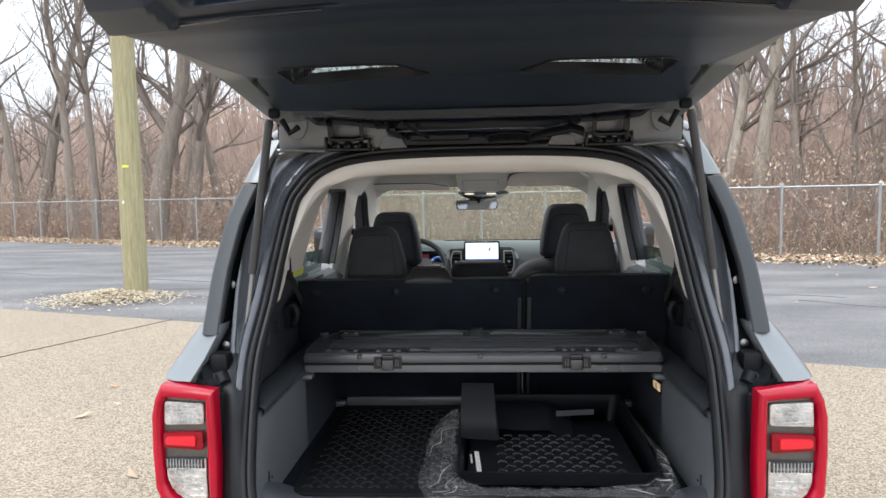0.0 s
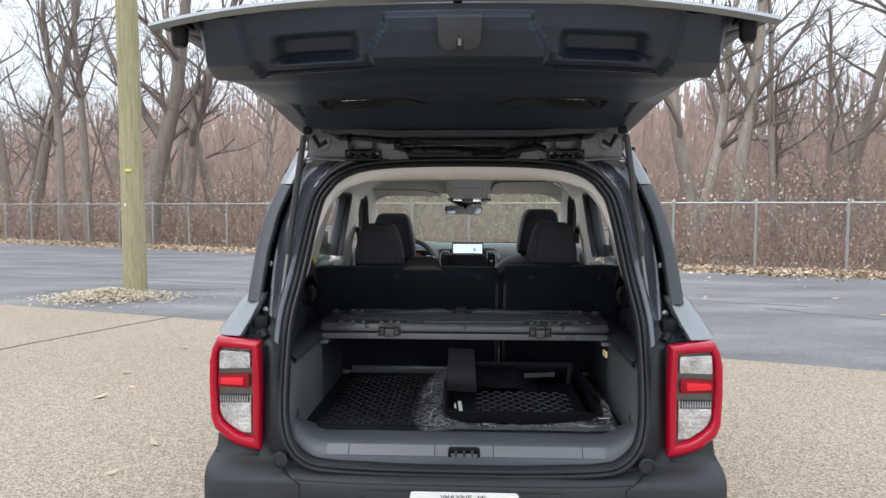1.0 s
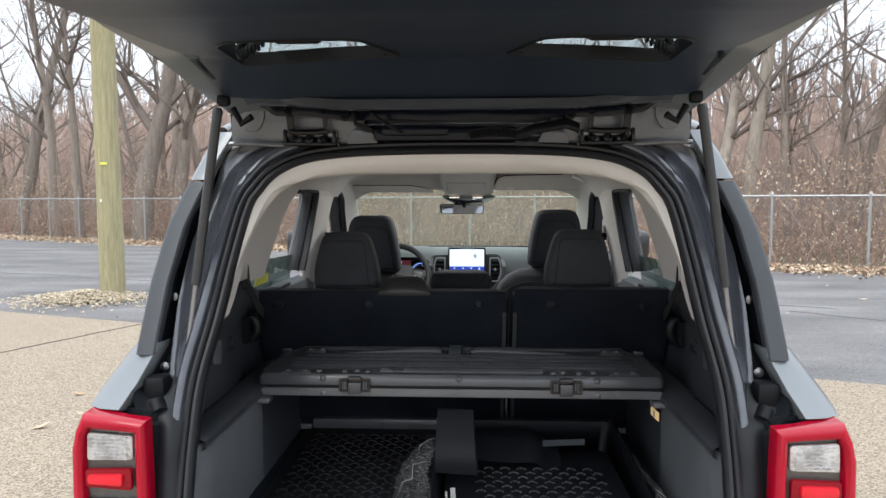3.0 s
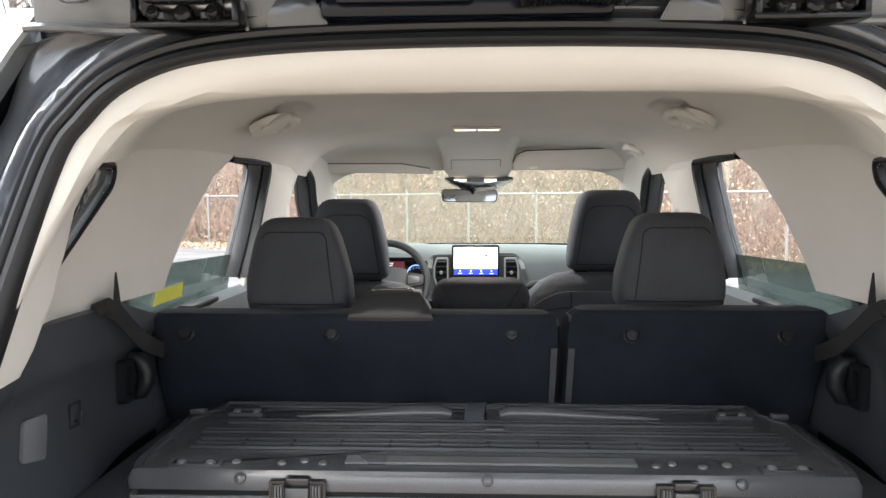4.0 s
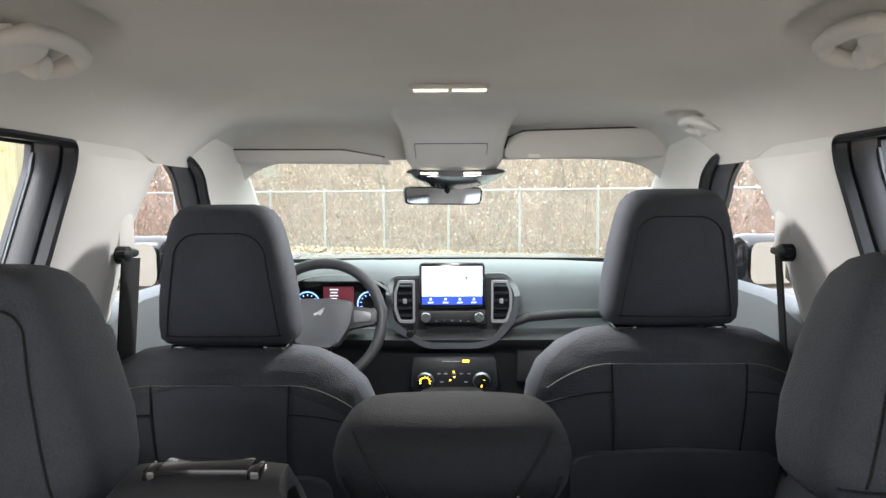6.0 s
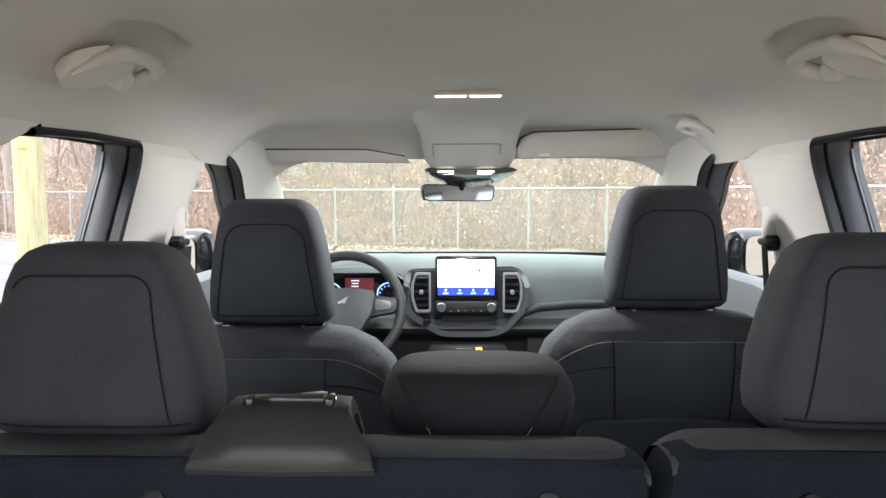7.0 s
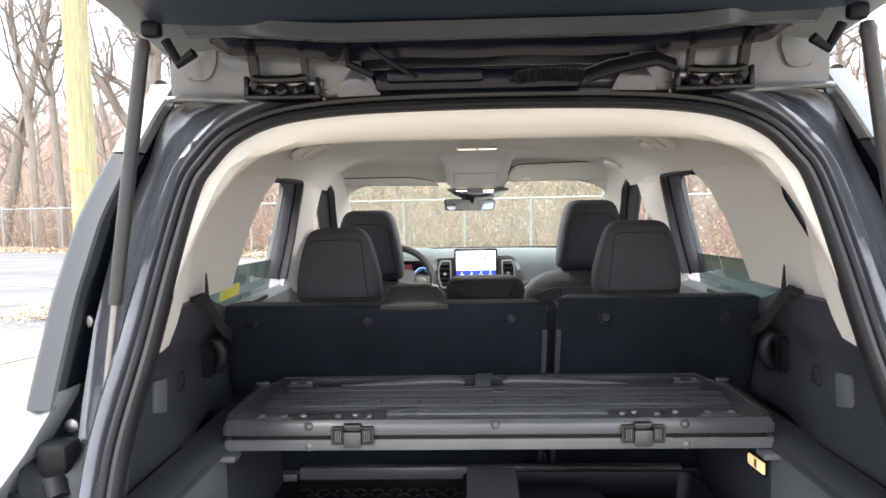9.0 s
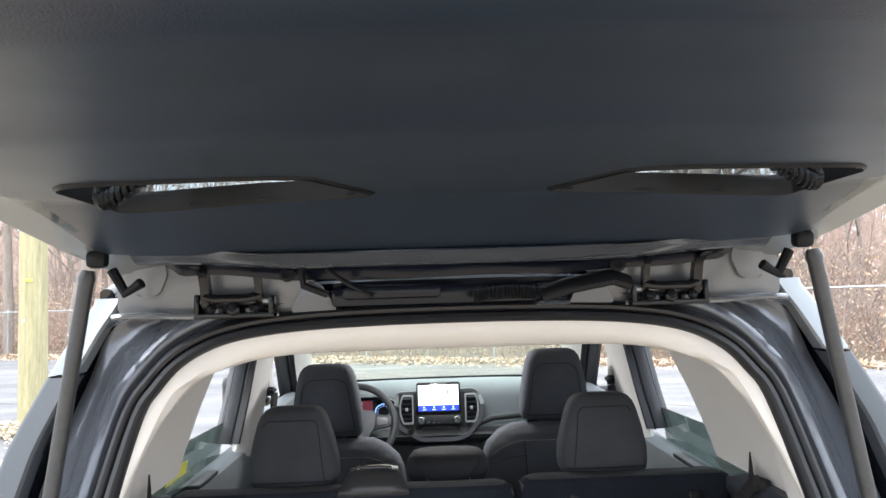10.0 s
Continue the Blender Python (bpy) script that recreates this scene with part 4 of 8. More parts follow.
    box(bm, (0.004, -0.994, 1.887), (0.056, 0.03, 0.020), 0.005)
    part("lift_handle", bm, BUMPER, hd, "grey lift handle")
    # lock
    bm = bmesh.new()
    m = Matrix.Translation((0.004, -1.000, 1.800)) @ pose(0, 0, 0, 112) @ Matrix.Diagonal((1.0, 1.25, 1, 1))
    sh = rounded([(-0.044, 0.026), (0.044, 0.026), (0.042, -0.012), (0.032, -0.027), (0.008, -0.027), (0.006, -0.006), (-0.006, -0.006), (-0.008, -0.027), (-0.032, -0.027), (-0.042, -0.012)], 0.006, 3)
    prism(bm, sh, lambda u, v, w: m @ Vector((u, v, w)), 0.014, 0.003)
    lk = part("lock_cover", bm, mat("lock_grey", (0.030, 0.033, 0.040), 0.42), gate, "grey lock cover")
    bm = bmesh.new()
    box(bm, m @ Vector((0, -0.010, 0.006)), (0.008, 0.02, 0.016), 0.002, m=m.to_3x3().to_4x4())
    part("lock_catch", bm, STEEL, lk)
    bm = bmesh.new()
    tube(bm, [(0, -1.002, 1.862), (0, -1.003, 1.856)], 0.009, 10)
    part("gate_button", bm, RUBBER, gate)
    for s in (-1, 1):
        bm = bmesh.new()
        tube(bm, [(s * 0.605, -0.895, 1.852), (s * 0.605, -0.895, 1.808), (s * 0.605, -0.895, 1.800)], [0.020, 0.017, 0.012], 12)
        box(bm, (s * 0.605, -0.89, 1.847), (0.05, 0.05, 0.016), 0.006)
        part("gate_buffer", bm, RUBBER, gate)
        stitch("trim_groove", gate, [gate_point(s * u, 8.0, -0.003) for u in steps(0.36, 0.78, 12)], 0.0018, GLOSSY)
        # coiled lead at the corner of the window
        bm = bmesh.new()
        base = Vector((s * 0.345, -0.335, 1.785))
        tube(bm, [base + Vector((s * 0.05 * math.sin(t * 2.4), -0.02 + 0.012 * math.cos(t * 90), -0.028 * math.sin(t * 3.1) + 0.008 * math.sin(t * 90))) for t in steps(0, 1, 150)], 0.0035, 5)
        part("coiled_lead", bm, RUBBER, gate)
        bm = bmesh.new()
        box(bm, (s * 0.30, -0.31, 1.805), (0.10, 0.05, 0.035), 0.012)
        part("glass_hinge_cover", bm, RUBBER, gate)
        # light metal panel behind the hinge, with a pressed pad and a folded ledge
        bm = bmesh.new()
        face = lambda u, v, w: Vector((s * u, 0.034 - 0.12 * (v - 1.62) + w, v))
        prism(bm, rounded([(0.255, 1.622), (0.552, 1.624), (0.550, 1.690), (0.530, 1.716), (0.50, 1.730), (0.230, 1.730), (0.224, 1.680)], 0.012), face, 0.012, 0.003)
        pl = part("end_plate", bm, GATE_METAL, gate, "light grey metal panel behind the hinge")
        bm = bmesh.new()
        prism(bm, rounded([(0.524, 1.666), (0.515, 1.656), (0.482, 1.656), (0.466, 1.690), (0.472, 1.724), (0.518, 1.724)], 0.008), lambda u, v, w: face(u, v, w - 0.007), 0.008, 0.004, 3)
        part("pressed_pad", bm, GATE_METAL, pl)
        # fold of the jamb, coloured lighter to carry its highlight
        bm = bmesh.new()
        tube(bm, [(s * x, 0.022 - 0.010 * ease((x - 0.50) / 0.05), 1.6235 + 0.002 * math.sin(x * 40)) for x in steps(0.285, 0.552, 24)], 0.0055, 8)
        part("folded_ledge", bm, mat("ledge_highlight", (0.16, 0.17, 0.185), 0.2, 0.4, 9, 0.1, 40, 0.1, 0.004, coat=0.5) if s < 0 else bpy.data.materials["ledge_highlight"], pl, "folded edge with its highlight in the colour")
        # dark gusset beside the hinge
        bm = bmesh.new()
        prism(bm, rounded([(0.19, 1.621), (0.268, 1.621), (0.262, 1.640), (0.236, 1.674), (0.215, 1.668)], 0.006), lambda u, v, w: face(u, v, w - 0.012), 0.008, 0.003)
        part("gusset", bm, JAMB, pl)
        # hinge: a bracket with lugs, and a forged arm with two uprights
        bm = bmesh.new()
        box(bm, (s * 0.352, 0.016, 1.6215), (0.128, 0.046, 0.009), 0.003)
        for x, h in ((0.293, 0.030), (0.411, 0.034)):
            box(bm, (s * x, 0.010, 1.6225 + h / 2), (0.009, 0.036, h), 0.004)
        for x, r in ((0.318, 0.009), (0.352, 0.011), (0.386, 0.009)):
            lathe(bm, [(r, -0.008), (r, 0.004), (r * 0.7, 0.008), (0.001, 0.009)], 10, pose(s * x, -0.006, 1.632, 70))
        hg = part("hinge", bm, HINGE_STEEL, gate, "dark steel hinge")
        bm = bmesh.new()
        tube(bm, [(s * 0.288, 0.006, 1.644), (s * 0.416, 0.006, 1.644)], 0.0065, 10)
        part("hinge_pin", bm, STEEL, hg)
        for x in (0.312, 0.396):
            bm = bmesh.new()
            band(bm, [(s * x, 0.008, 1.636), (s * x, 0.000, 1.648), (s * x, -0.006, 1.668), (s * x, -0.014, 1.688), (s * x, -0.030, 1.700), (s * x, -0.060, 1.706)], (1, 0, 0), 0.014 if x > 0.35 else 0.010, 0.016)
            part("hinge_arm", bm, HINGE_STEEL, hg)
        bm = bmesh.new()
        tube(bm, [(s * 0.312, -0.004, 1.652), (s * 0.330, -0.012, 1.648), (s * 0.378, -0.012, 1.648), (s * 0.396, -0.004, 1.652)], [0.008, 0.007, 0.007, 0.008], 8)
        part("hinge_bridge", bm, HINGE_STEEL, hg)
        for x in (0.326, 0.378):
            bm = bmesh.new()
            lathe(bm, [(0.008, 0), (0.008, 0.006), (0.003, 0.008)], 6, pose(s * x, -0.004, 1.626))
            part("bolt", bm, STRUT_GREY, hg)
        # round grommet on the flange
        bm = bmesh.new()
        lathe(bm, [(0.013, 0), (0.013, 0.004), (0.009, 0.007), (0.001, 0.006)], 16, pose(s * 0.262, -0.024, 1.684, 78))
        part("grommet", bm, RUBBER, gate)
    # folded metal flange along the hinged end of the gate
    prof = [(-0.112, 1.709), (-0.098, 1.702), (-0.086, 1.694), (-0.074, 1.690), (-0.062, 1.692), (-0.054, 1.698), (-0.042, 1.696), (-0.032, 1.691), (-0.024, 1.683), (-0.020, 1.675)]
    bm = bmesh.new()
    fold = lambda u, k: Vector((u, prof[k][0] + 0.004 * math.sin(u * 23) * (k > 4), prof[k][1] + 0.012 * ease((abs(u) - 0.22) / 0.22) + (0.022 * ease((abs(u) - 0.425) / 0.04) + 0.002 * math.sin(u * 31) if k > 5 else 0)))
    sheet(bm, steps(-0.475, 0.475, 90), [0, 1, 2, 3, 4, 5], fold)
    part("gate_edge", bm, mat("gate_edge_paint", (0.105, 0.116, 0.136), 0.22, 0.4, 5, 0.08, 12, 0.06, 0.012, coat=0.7), gate, "glossy slate painted edge of the liftgate")
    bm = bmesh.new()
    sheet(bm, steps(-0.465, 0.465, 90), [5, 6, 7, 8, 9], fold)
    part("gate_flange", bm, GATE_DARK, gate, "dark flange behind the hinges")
    # back of the hinge cavity, its shade painted as a near-black panel
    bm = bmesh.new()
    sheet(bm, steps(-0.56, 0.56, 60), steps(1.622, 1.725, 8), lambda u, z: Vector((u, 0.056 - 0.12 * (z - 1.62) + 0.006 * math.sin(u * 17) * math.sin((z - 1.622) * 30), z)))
    part("gate_back", bm, GATE_DARK, gate, "glossy inner panel of the liftgate with cavity shade in its colour")
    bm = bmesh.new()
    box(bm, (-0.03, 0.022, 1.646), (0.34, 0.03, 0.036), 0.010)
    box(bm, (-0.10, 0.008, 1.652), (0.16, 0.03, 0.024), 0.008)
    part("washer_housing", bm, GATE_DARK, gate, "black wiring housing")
    bm = bmesh.new()
    tube(bm, [(0.03 + 0.11 * t, -0.02, 1.640 + 0.006 * math.sin(t * 3)) for t in steps(0, 1, 40)], [0.009 + 0.003 * (i % 2) for i in range(41)], 8)
    tube(bm, [(0.14, -0.02, 1.640), (0.18, -0.03, 1.652), (0.25, -0.03, 1.664), (0.28, -0.02, 1.655)], 0.016, 10, flat=0.6)
    part("ribbed_conduit", bm, RUBBER, gate)
    bm = bmesh.new()
    tube(bm, [(-0.20, -0.03, 1.69), (-0.17, -0.035, 1.668), (-0.13, -0.02, 1.645)], 0.004, 6)
    tube(bm, [(-0.24, -0.03, 1.69), (-0.235, -0.035, 1.665), (-0.20, -0.02, 1.65)], 0.006, 6)
    part("wiring", bm, RUBBER, gate)


def quarter_corner():
    """The rear corners: shoulder, lamp and bumper wrap."""
    for s in (-1, 1):
        def row(z, xi, xo, y):
            return [(s * (xi - 0.006), y + 0.05, z), (s * (xi - 0.004), y + 0.008, z), (s * xi, y, z), (s * max(xi + 0.01, xo - 0.055), y + 0.008, z), (s * (xo - 0.022), y + 0.03, z), (s * (xo - 0.006), y + 0.07, z), (s * xo, y + 0.14, z), (s * (xo + 0.01), 0.45, z), (s * (xo + 0.015), 0.9, z)]
        bm = bmesh.new()
        skin(bm, [row(1.165, 0.677, 0.752, -0.128), row(1.15, 0.678, 0.764, -0.135), row(1.12, 0.690, 0.784, -0.152), row(1.085, 0.702, 0.803, -0.178), row(1.055, 0.715, 0.817, -0.205), row(1.038, 0.722, 0.823, -0.222), row(1.030, 0.722, 0.820, -0.205)], False)
        part("quarter_panel", bm, PAINT, car, "silver painted quarter panel with fine droplets")
        bm = bmesh.new()
        skin(bm, [row(1.036, 0.652, 0.792, -0.20), row(0.957, 0.65, 0.815, -0.205), row(0.771, 0.645, 0.815, -0.21), row(0.66, 0.64, 0.80, -0.22)], False)
        part("lamp_recess", bm, PLASTIC, car)
        bm = bmesh.new()
        skin(bm, [row(0.80, 0.755, 0.820, -0.214), row(0.73, 0.71, 0.824, -0.226), row(0.68, 0.66, 0.826, -0.236), row(0.655, 0.64, 0.826, -0.250), row(0.64, 0.63, 0.826, -0.275)], False)
        part("lower_quarter", bm, BUMPER, car, "matt dark grey panel under the lamp")
        bm = bmesh.new()
        skin(bm, [row(0.656, 0.60, 0.824, -0.262), row(0.648, 0.60, 0.826, -0.275), row(0.64, 0.58, 0.828, -0.29), row(0.625, 0.55, 0.829, -0.33), row(0.60, 0.5, 0.829, -0.35), row(0.45, 0.5, 0.829, -0.355), row(0.36, 0.5, 0.82, -0.30)], False)
        part("bumper_corner", bm, BUMPER, car, "matt dark grey plastic bumper corner")
        bm = bmesh.new()
        lathe(bm, [(0.024, 0), (0.024, 0.005), (0.019, 0.007), (0.0185, 0.004), (0.001, 0.004)], 24, pose(s * 0.566, -0.318, 0.668, 90))
        part("round_cap", bm, BUMPER, car, "round screw cap in the bumper")
        # lamp
        face = lambda u, v, w: Vector((s * u, -0.238 - w + 0.35 * max(0, u - 0.745) ** 1.3, v))
        outer = [(0.648, 1.024), (0.70, 1.030), (0.787, 1.037), (0.806, 1.00), (0.817, 0.957), (0.819, 0.87), (0.815, 0.771), (0.80, 0.735), (0.748, 0.697), (0.70, 0.678), (0.644, 0.667), (0.646, 0.85)]
        inner = [(0.674, 0.996), (0.71, 1.000), (0.776, 1.004), (0.786, 0.985), (0.789, 0.957), (0.790, 0.87), (0.787, 0.79), (0.775, 0.765), (0.735, 0.735), (0.71, 0.722), (0.674, 0.712), (0.674, 0.85)]
        bm = bmesh.new()
        loop = lambda k, w: [face(a[0] + (b[0] - a[0]) * k, a[1] + (b[1] - a[1]) * k, w) for a, b in zip(outer, inner)]
        skin(bm, [loop(0, 0.0), loop(0.0, 0.010), loop(0.12, 0.017), loop(0.35, 0.022), loop(0.65, 0.022), loop(0.88, 0.017), loop(1.0, 0.008), loop(1.0, -0.014)], True, False)
        sk = [[face(u, v, 0.0) for u, v in outer], [face(u, v, 0.0) + Vector((s * (0.004 if u > 0.7 else 0.0), 0.045 if u > 0.7 else 0.015, 0)) for u, v in outer]]
        skin(bm, sk, True, False)
        lamp = part("tail_lamp", bm, RED, car, "red tail lamp with clear reverse light")
        bm = bmesh.new()
        prism(bm, inner, lambda u, v, w: face(u, v, w - 0.012), 0.010)
        part("bezel", bm, mat("lamp_bezel", (0.16, 0.155, 0.15), 0.25, 0.5), lamp)
        for nm, poly, mt, dp, lb in (("reverse_light", [(0.680, 0.938), (0.784, 0.934), (0.781, 0.995), (0.680, 0.990)], CLEAR, 0.010, "clear ribbed reverse lens"),
                                     ("brake_light", [(0.683, 0.872), (0.788, 0.877), (0.787, 0.916), (0.683, 0.921)], RED_DEEP, 0.014, "red brake lens"),
                                     ("indicator", [(0.680, 0.724), (0.715, 0.731), (0.767, 0.766), (0.782, 0.80), (0.785, 0.850), (0.680, 0.852)], CLEAR, 0.008, "clear indicator lens")):
            bm = bmesh.new()
            prism(bm, rounded(poly, 0.008, 3), lambda u, v, w: face(u, v, w), dp, 0.003)
            lens = part(nm, bm, mt, lamp, lb)
            bm = bmesh.new()
            if nm == "brake_light":
                prism(bm, rounded([(0.700, 0.884), (0.778, 0.887), (0.778, 0.907), (0.700, 0.910)], 0.007, 3), lambda u, v, w: face(u, v, w), 0.021, 0.003)
                part("light_bar", bm, mat("bright_red_lens", (0.72, 0.012, 0.03), 0.1, 0, 10, 0.05, 300, 0.0, coat=0.4) if s < 0 else bpy.data.materials["bright_red_lens"], lens, "brighter red light bar")
            else:
                lo, hi = min(v for _, v in poly), max(v for _, v in poly)
                for k in range(7):
                    v = lo + (hi - lo) * (k + 0.9) / 8
                    xs = 0.692, (0.778 if v > 0.8 else 0.70 + 0.075 * (v - 0.73) / 0.07)
                    band(bm, [face(xs[0], v, dp + 0.001), face((xs[0] + xs[1]) / 2, v, dp + 0.001), face(xs[1], v, dp + 0.001)], (0, 0, 1), 0.0035, 0.003)
                part("lens_rib", bm, CLEAR, lamp)
        bm = bmesh.new()
        prism(bm, [(0.684, 0.826), (0.784, 0.824), (0.786, 0.850), (0.684, 0.852)], lambda u, v, w: face(u, v, w), 0.011, 0.002)
        dv = part("lamp_divider", bm, mat("lamp_louvre", (0.055, 0.055, 0.055), 0.25, 0.3), lamp, "dark ribbed strip")
        for k in range(12):
            u = 0.689 + 0.008 * k
            bm = bmesh.new()
            prism(bm, [(u, 0.828), (u + 0.0025, 0.828), (u + 0.0025, 0.849), (u, 0.849)], lambda a, v, w: face(a, v, w), 0.0135)
            part("louvre_rib", bm, SATIN, dv)


def rear_sill():
    bump = [(-0.300, 0.640), (-0.318, 0.634), (-0.338, 0.628), (-0.356, 0.618), (-0.366, 0.60), (-0.370, 0.56), (-0.365, 0.50), (-0.34, 0.42), (-0.28, 0.36)]
    bm = bmesh.new()
    sheet(bm, steps(-0.62, 0.62, 60), list(range(len(bump))), lambda x, k: Vector((x, bump[k][0] + 0.05 * (x / 0.62) ** 4, bump[k][1])))
    part("rear_bumper", bm, BUMPER, car, "matt dark grey plastic rear bumper")
    bm = bmesh.new()
    for x0, x1, z in ((-0.60, 0.60, 0.612), (-0.60, -0.30, 0.585), (0.30, 0.60, 0.585)):
        tube(bm, [(x, -0.360 + 0.05 * (x / 0.62) ** 4, z) for x in steps(x0, x1, 20)], 0.0025, 5)
    part("bumper_crease", bm, PLASTIC, car)
    sill = [(-0.10, 0.7000), (-0.20, 0.704), (-0.235, 0.704), (-0.252, 0.698), (-0.264, 0.684), (-0.274, 0.668), (-0.290, 0.660), (-0.312, 0.657)]
    bm = bmesh.new()

    def lip(x, k):
        y, z = sill[k]
        rise = max(0.0, abs(x) - 0.455)
        return Vector((x, y + 0.20 * rise, z + (2.6 * rise ** 1.6 if k > 0 else 0.2 * rise)))

    sheet(bm, steps(-0.55, 0.55, 66), list(range(len(sill))), lip)
    part("load_sill", bm, mat("sill_plastic", (0.078, 0.085, 0.098), 0.42, 0, 8, 0.10, 700, 0.25, 0.0008, wear=0.04), car, "dark grey plastic load sill")
    bm = bmesh.new()
    sheet(bm, steps(-0.43, 0.45, 20), [0, 1, 2, 3], lambda x, k: Vector((x, (-0.2535, -0.2575, -0.2685, -0.2755)[k], (0.6985, 0.693, 0.680, 0.671)[k])))
    part("sill_plate", bm, mat("sill_plate_grey", (0.115, 0.122, 0.136), 0.38, 0, 9, 0.08, 500, 0.15, 0.0006, wear=0.04), car, "smooth grey sill plate")
    for x in (-0.085, 0.100, -0.36, 0.38):
        stitch("sill_seam", car, [(x, -0.2530, 0.6992), (x, -0.2575, 0.6938), (x, -0.2685, 0.6808), (x, -0.2755, 0.6718)], 0.0012, RUBBER)
    m = Matrix.Translation((0.008, -0.270, 0.684)) @ pose(0, 0, 0, 112)
    bm = bmesh.new()
    frame_ring(bm, rounded([(-0.050, -0.021), (0.050, -0.021), (0.050, 0.021), (-0.050, 0.021)], 0.012), rounded([(-0.042, -0.014), (0.042, -0.014), (0.042, 0.014), (-0.042, 0.014)], 0.010), lambda u, v, w: m @ Vector((u, v, w)), 0.010)
    sk = part("striker_frame", bm, PLASTIC, car, "black striker housing")
    bm = bmesh.new()
    prism(bm, rounded([(-0.043, -0.015), (0.043, -0.015), (0.043, 0.015), (-0.043, 0.015)], 0.010), lambda u, v, w: m @ Vector((u, v, w)), 0.002)
    part("striker_well", bm, RUBBER, sk)
    bm = bmesh.new()
    for x in (-0.026, 0.0, 0.026):
        tube(bm, [m @ Vector((x, -0.013, 0.004)), m @ Vector((x, 0, 0.010)), m @ Vector((x, 0.013, 0.004))], 0.0045, 8)
    part("striker", bm, STRUT_GREY, sk)
    # number plate with its holder
    bm = bmesh.new()
    box(bm, (0.010, -0.380, 0.535), (0.60, 0.012, 0.13), 0.005)
    part("plate_recess", bm, BUMPER, car)
    plate = part("plate_frame", frame_ring(bmesh.new(), rounded([(-0.152, 0.452), (0.172, 0.452), (0.172, 0.605), (-0.152, 0.605)], 0.012), rounded([(-0.142, 0.467), (0.162, 0.467), (0.162, 0.583), (-0.142, 0.583)], 0.008), lambda u, v, w: Vector((u, -0.390 - w, v)), 0.008), WHITE, car, "white plate frame")
    bm = bmesh.new()
    box(bm, (0.010, -0.389, 0.529), (0.30, 0.004, 0.13), 0.001)
    part("plate", bm, WHITE, plate)
    cu = bpy.data.curves.new("town_text", "FONT")
    cu.body, cu.size, cu.extrude, cu.align_x = "WAYNE  MI.", 0.021, 0.0006, "CENTER"
    tmp = new("town_text", cu)
    me = bpy.data.meshes.new_from_object(tmp.evaluated_get(bpy.context.evaluated_depsgraph_get()))
    bpy.data.objects.remove(tmp)
    me.materials.append(INK)
    tx = new("town_text", me)
    tx.parent = plate
    tx.matrix_basis = pose(0.010, -0.3995, 0.585, 90) @ Matrix.Diagonal((1.25, 1, 1, 1))
    bm = bmesh.new()
    for k in range(5):
        box(bm, (-0.094 + 0.052 * k, -0.392, 0.527), (0.034, 0.002, 0.06), 0.0)
    part("plate_bar", bm, INK, plate)


def wall_x(z):
    return 0.645 - max(0, z - 1.15) * 0.11


QUARTER = [(0.075, 1.315), (0.13, 1.318), (0.303, 1.446), (0.308, 1.474), (0.165, 1.472)]
CREASE = [(1.20, -0.05), (1.24, -0.02), (1.29, 0.005), (1.406, 0.062), (1.466, 0.114), (1.508, 0.160), (1.60, 0.25)]
REAR_WIN = rounded([(0.49, 1.185), (1.02, 1.185), (1.095, 1.33), (1.155, 1.485), (1.158, 1.526), (0.99, 1.527), (0.845, 1.522), (0.74, 1.475), (0.64, 1.39), (0.55, 1.287)], 0.026)
FRONT_WIN = rounded([(1.29, 1.185), (1.365, 1.385), (1.45, 1.498), (1.50, 1.530), (1.64, 1.527), (1.715, 1.495), (1.76, 1.43), (2.02, 1.185)], 0.03)


def inset(poly, o):
    """A closed line moved inwards by o."""
    out = []
    area = sum(a[0] * b[1] - b[0] * a[1] for a, b in zip(poly, poly[1:] + poly[:1]))
    for i, p in enumerate(poly):
        d = (Vector(poly[(i + 1) % len(poly)]) - Vector(poly[i - 1])).normalized()
        out.append((p[0] - d.y * o * math.copysign(1, area), p[1] + d.x * o * math.copysign(1, area)))
    return out


def side_place(s, off=0.0):
    return lambda u, v, w: Vector((s * (wall_x(v) + off + w), u, v))


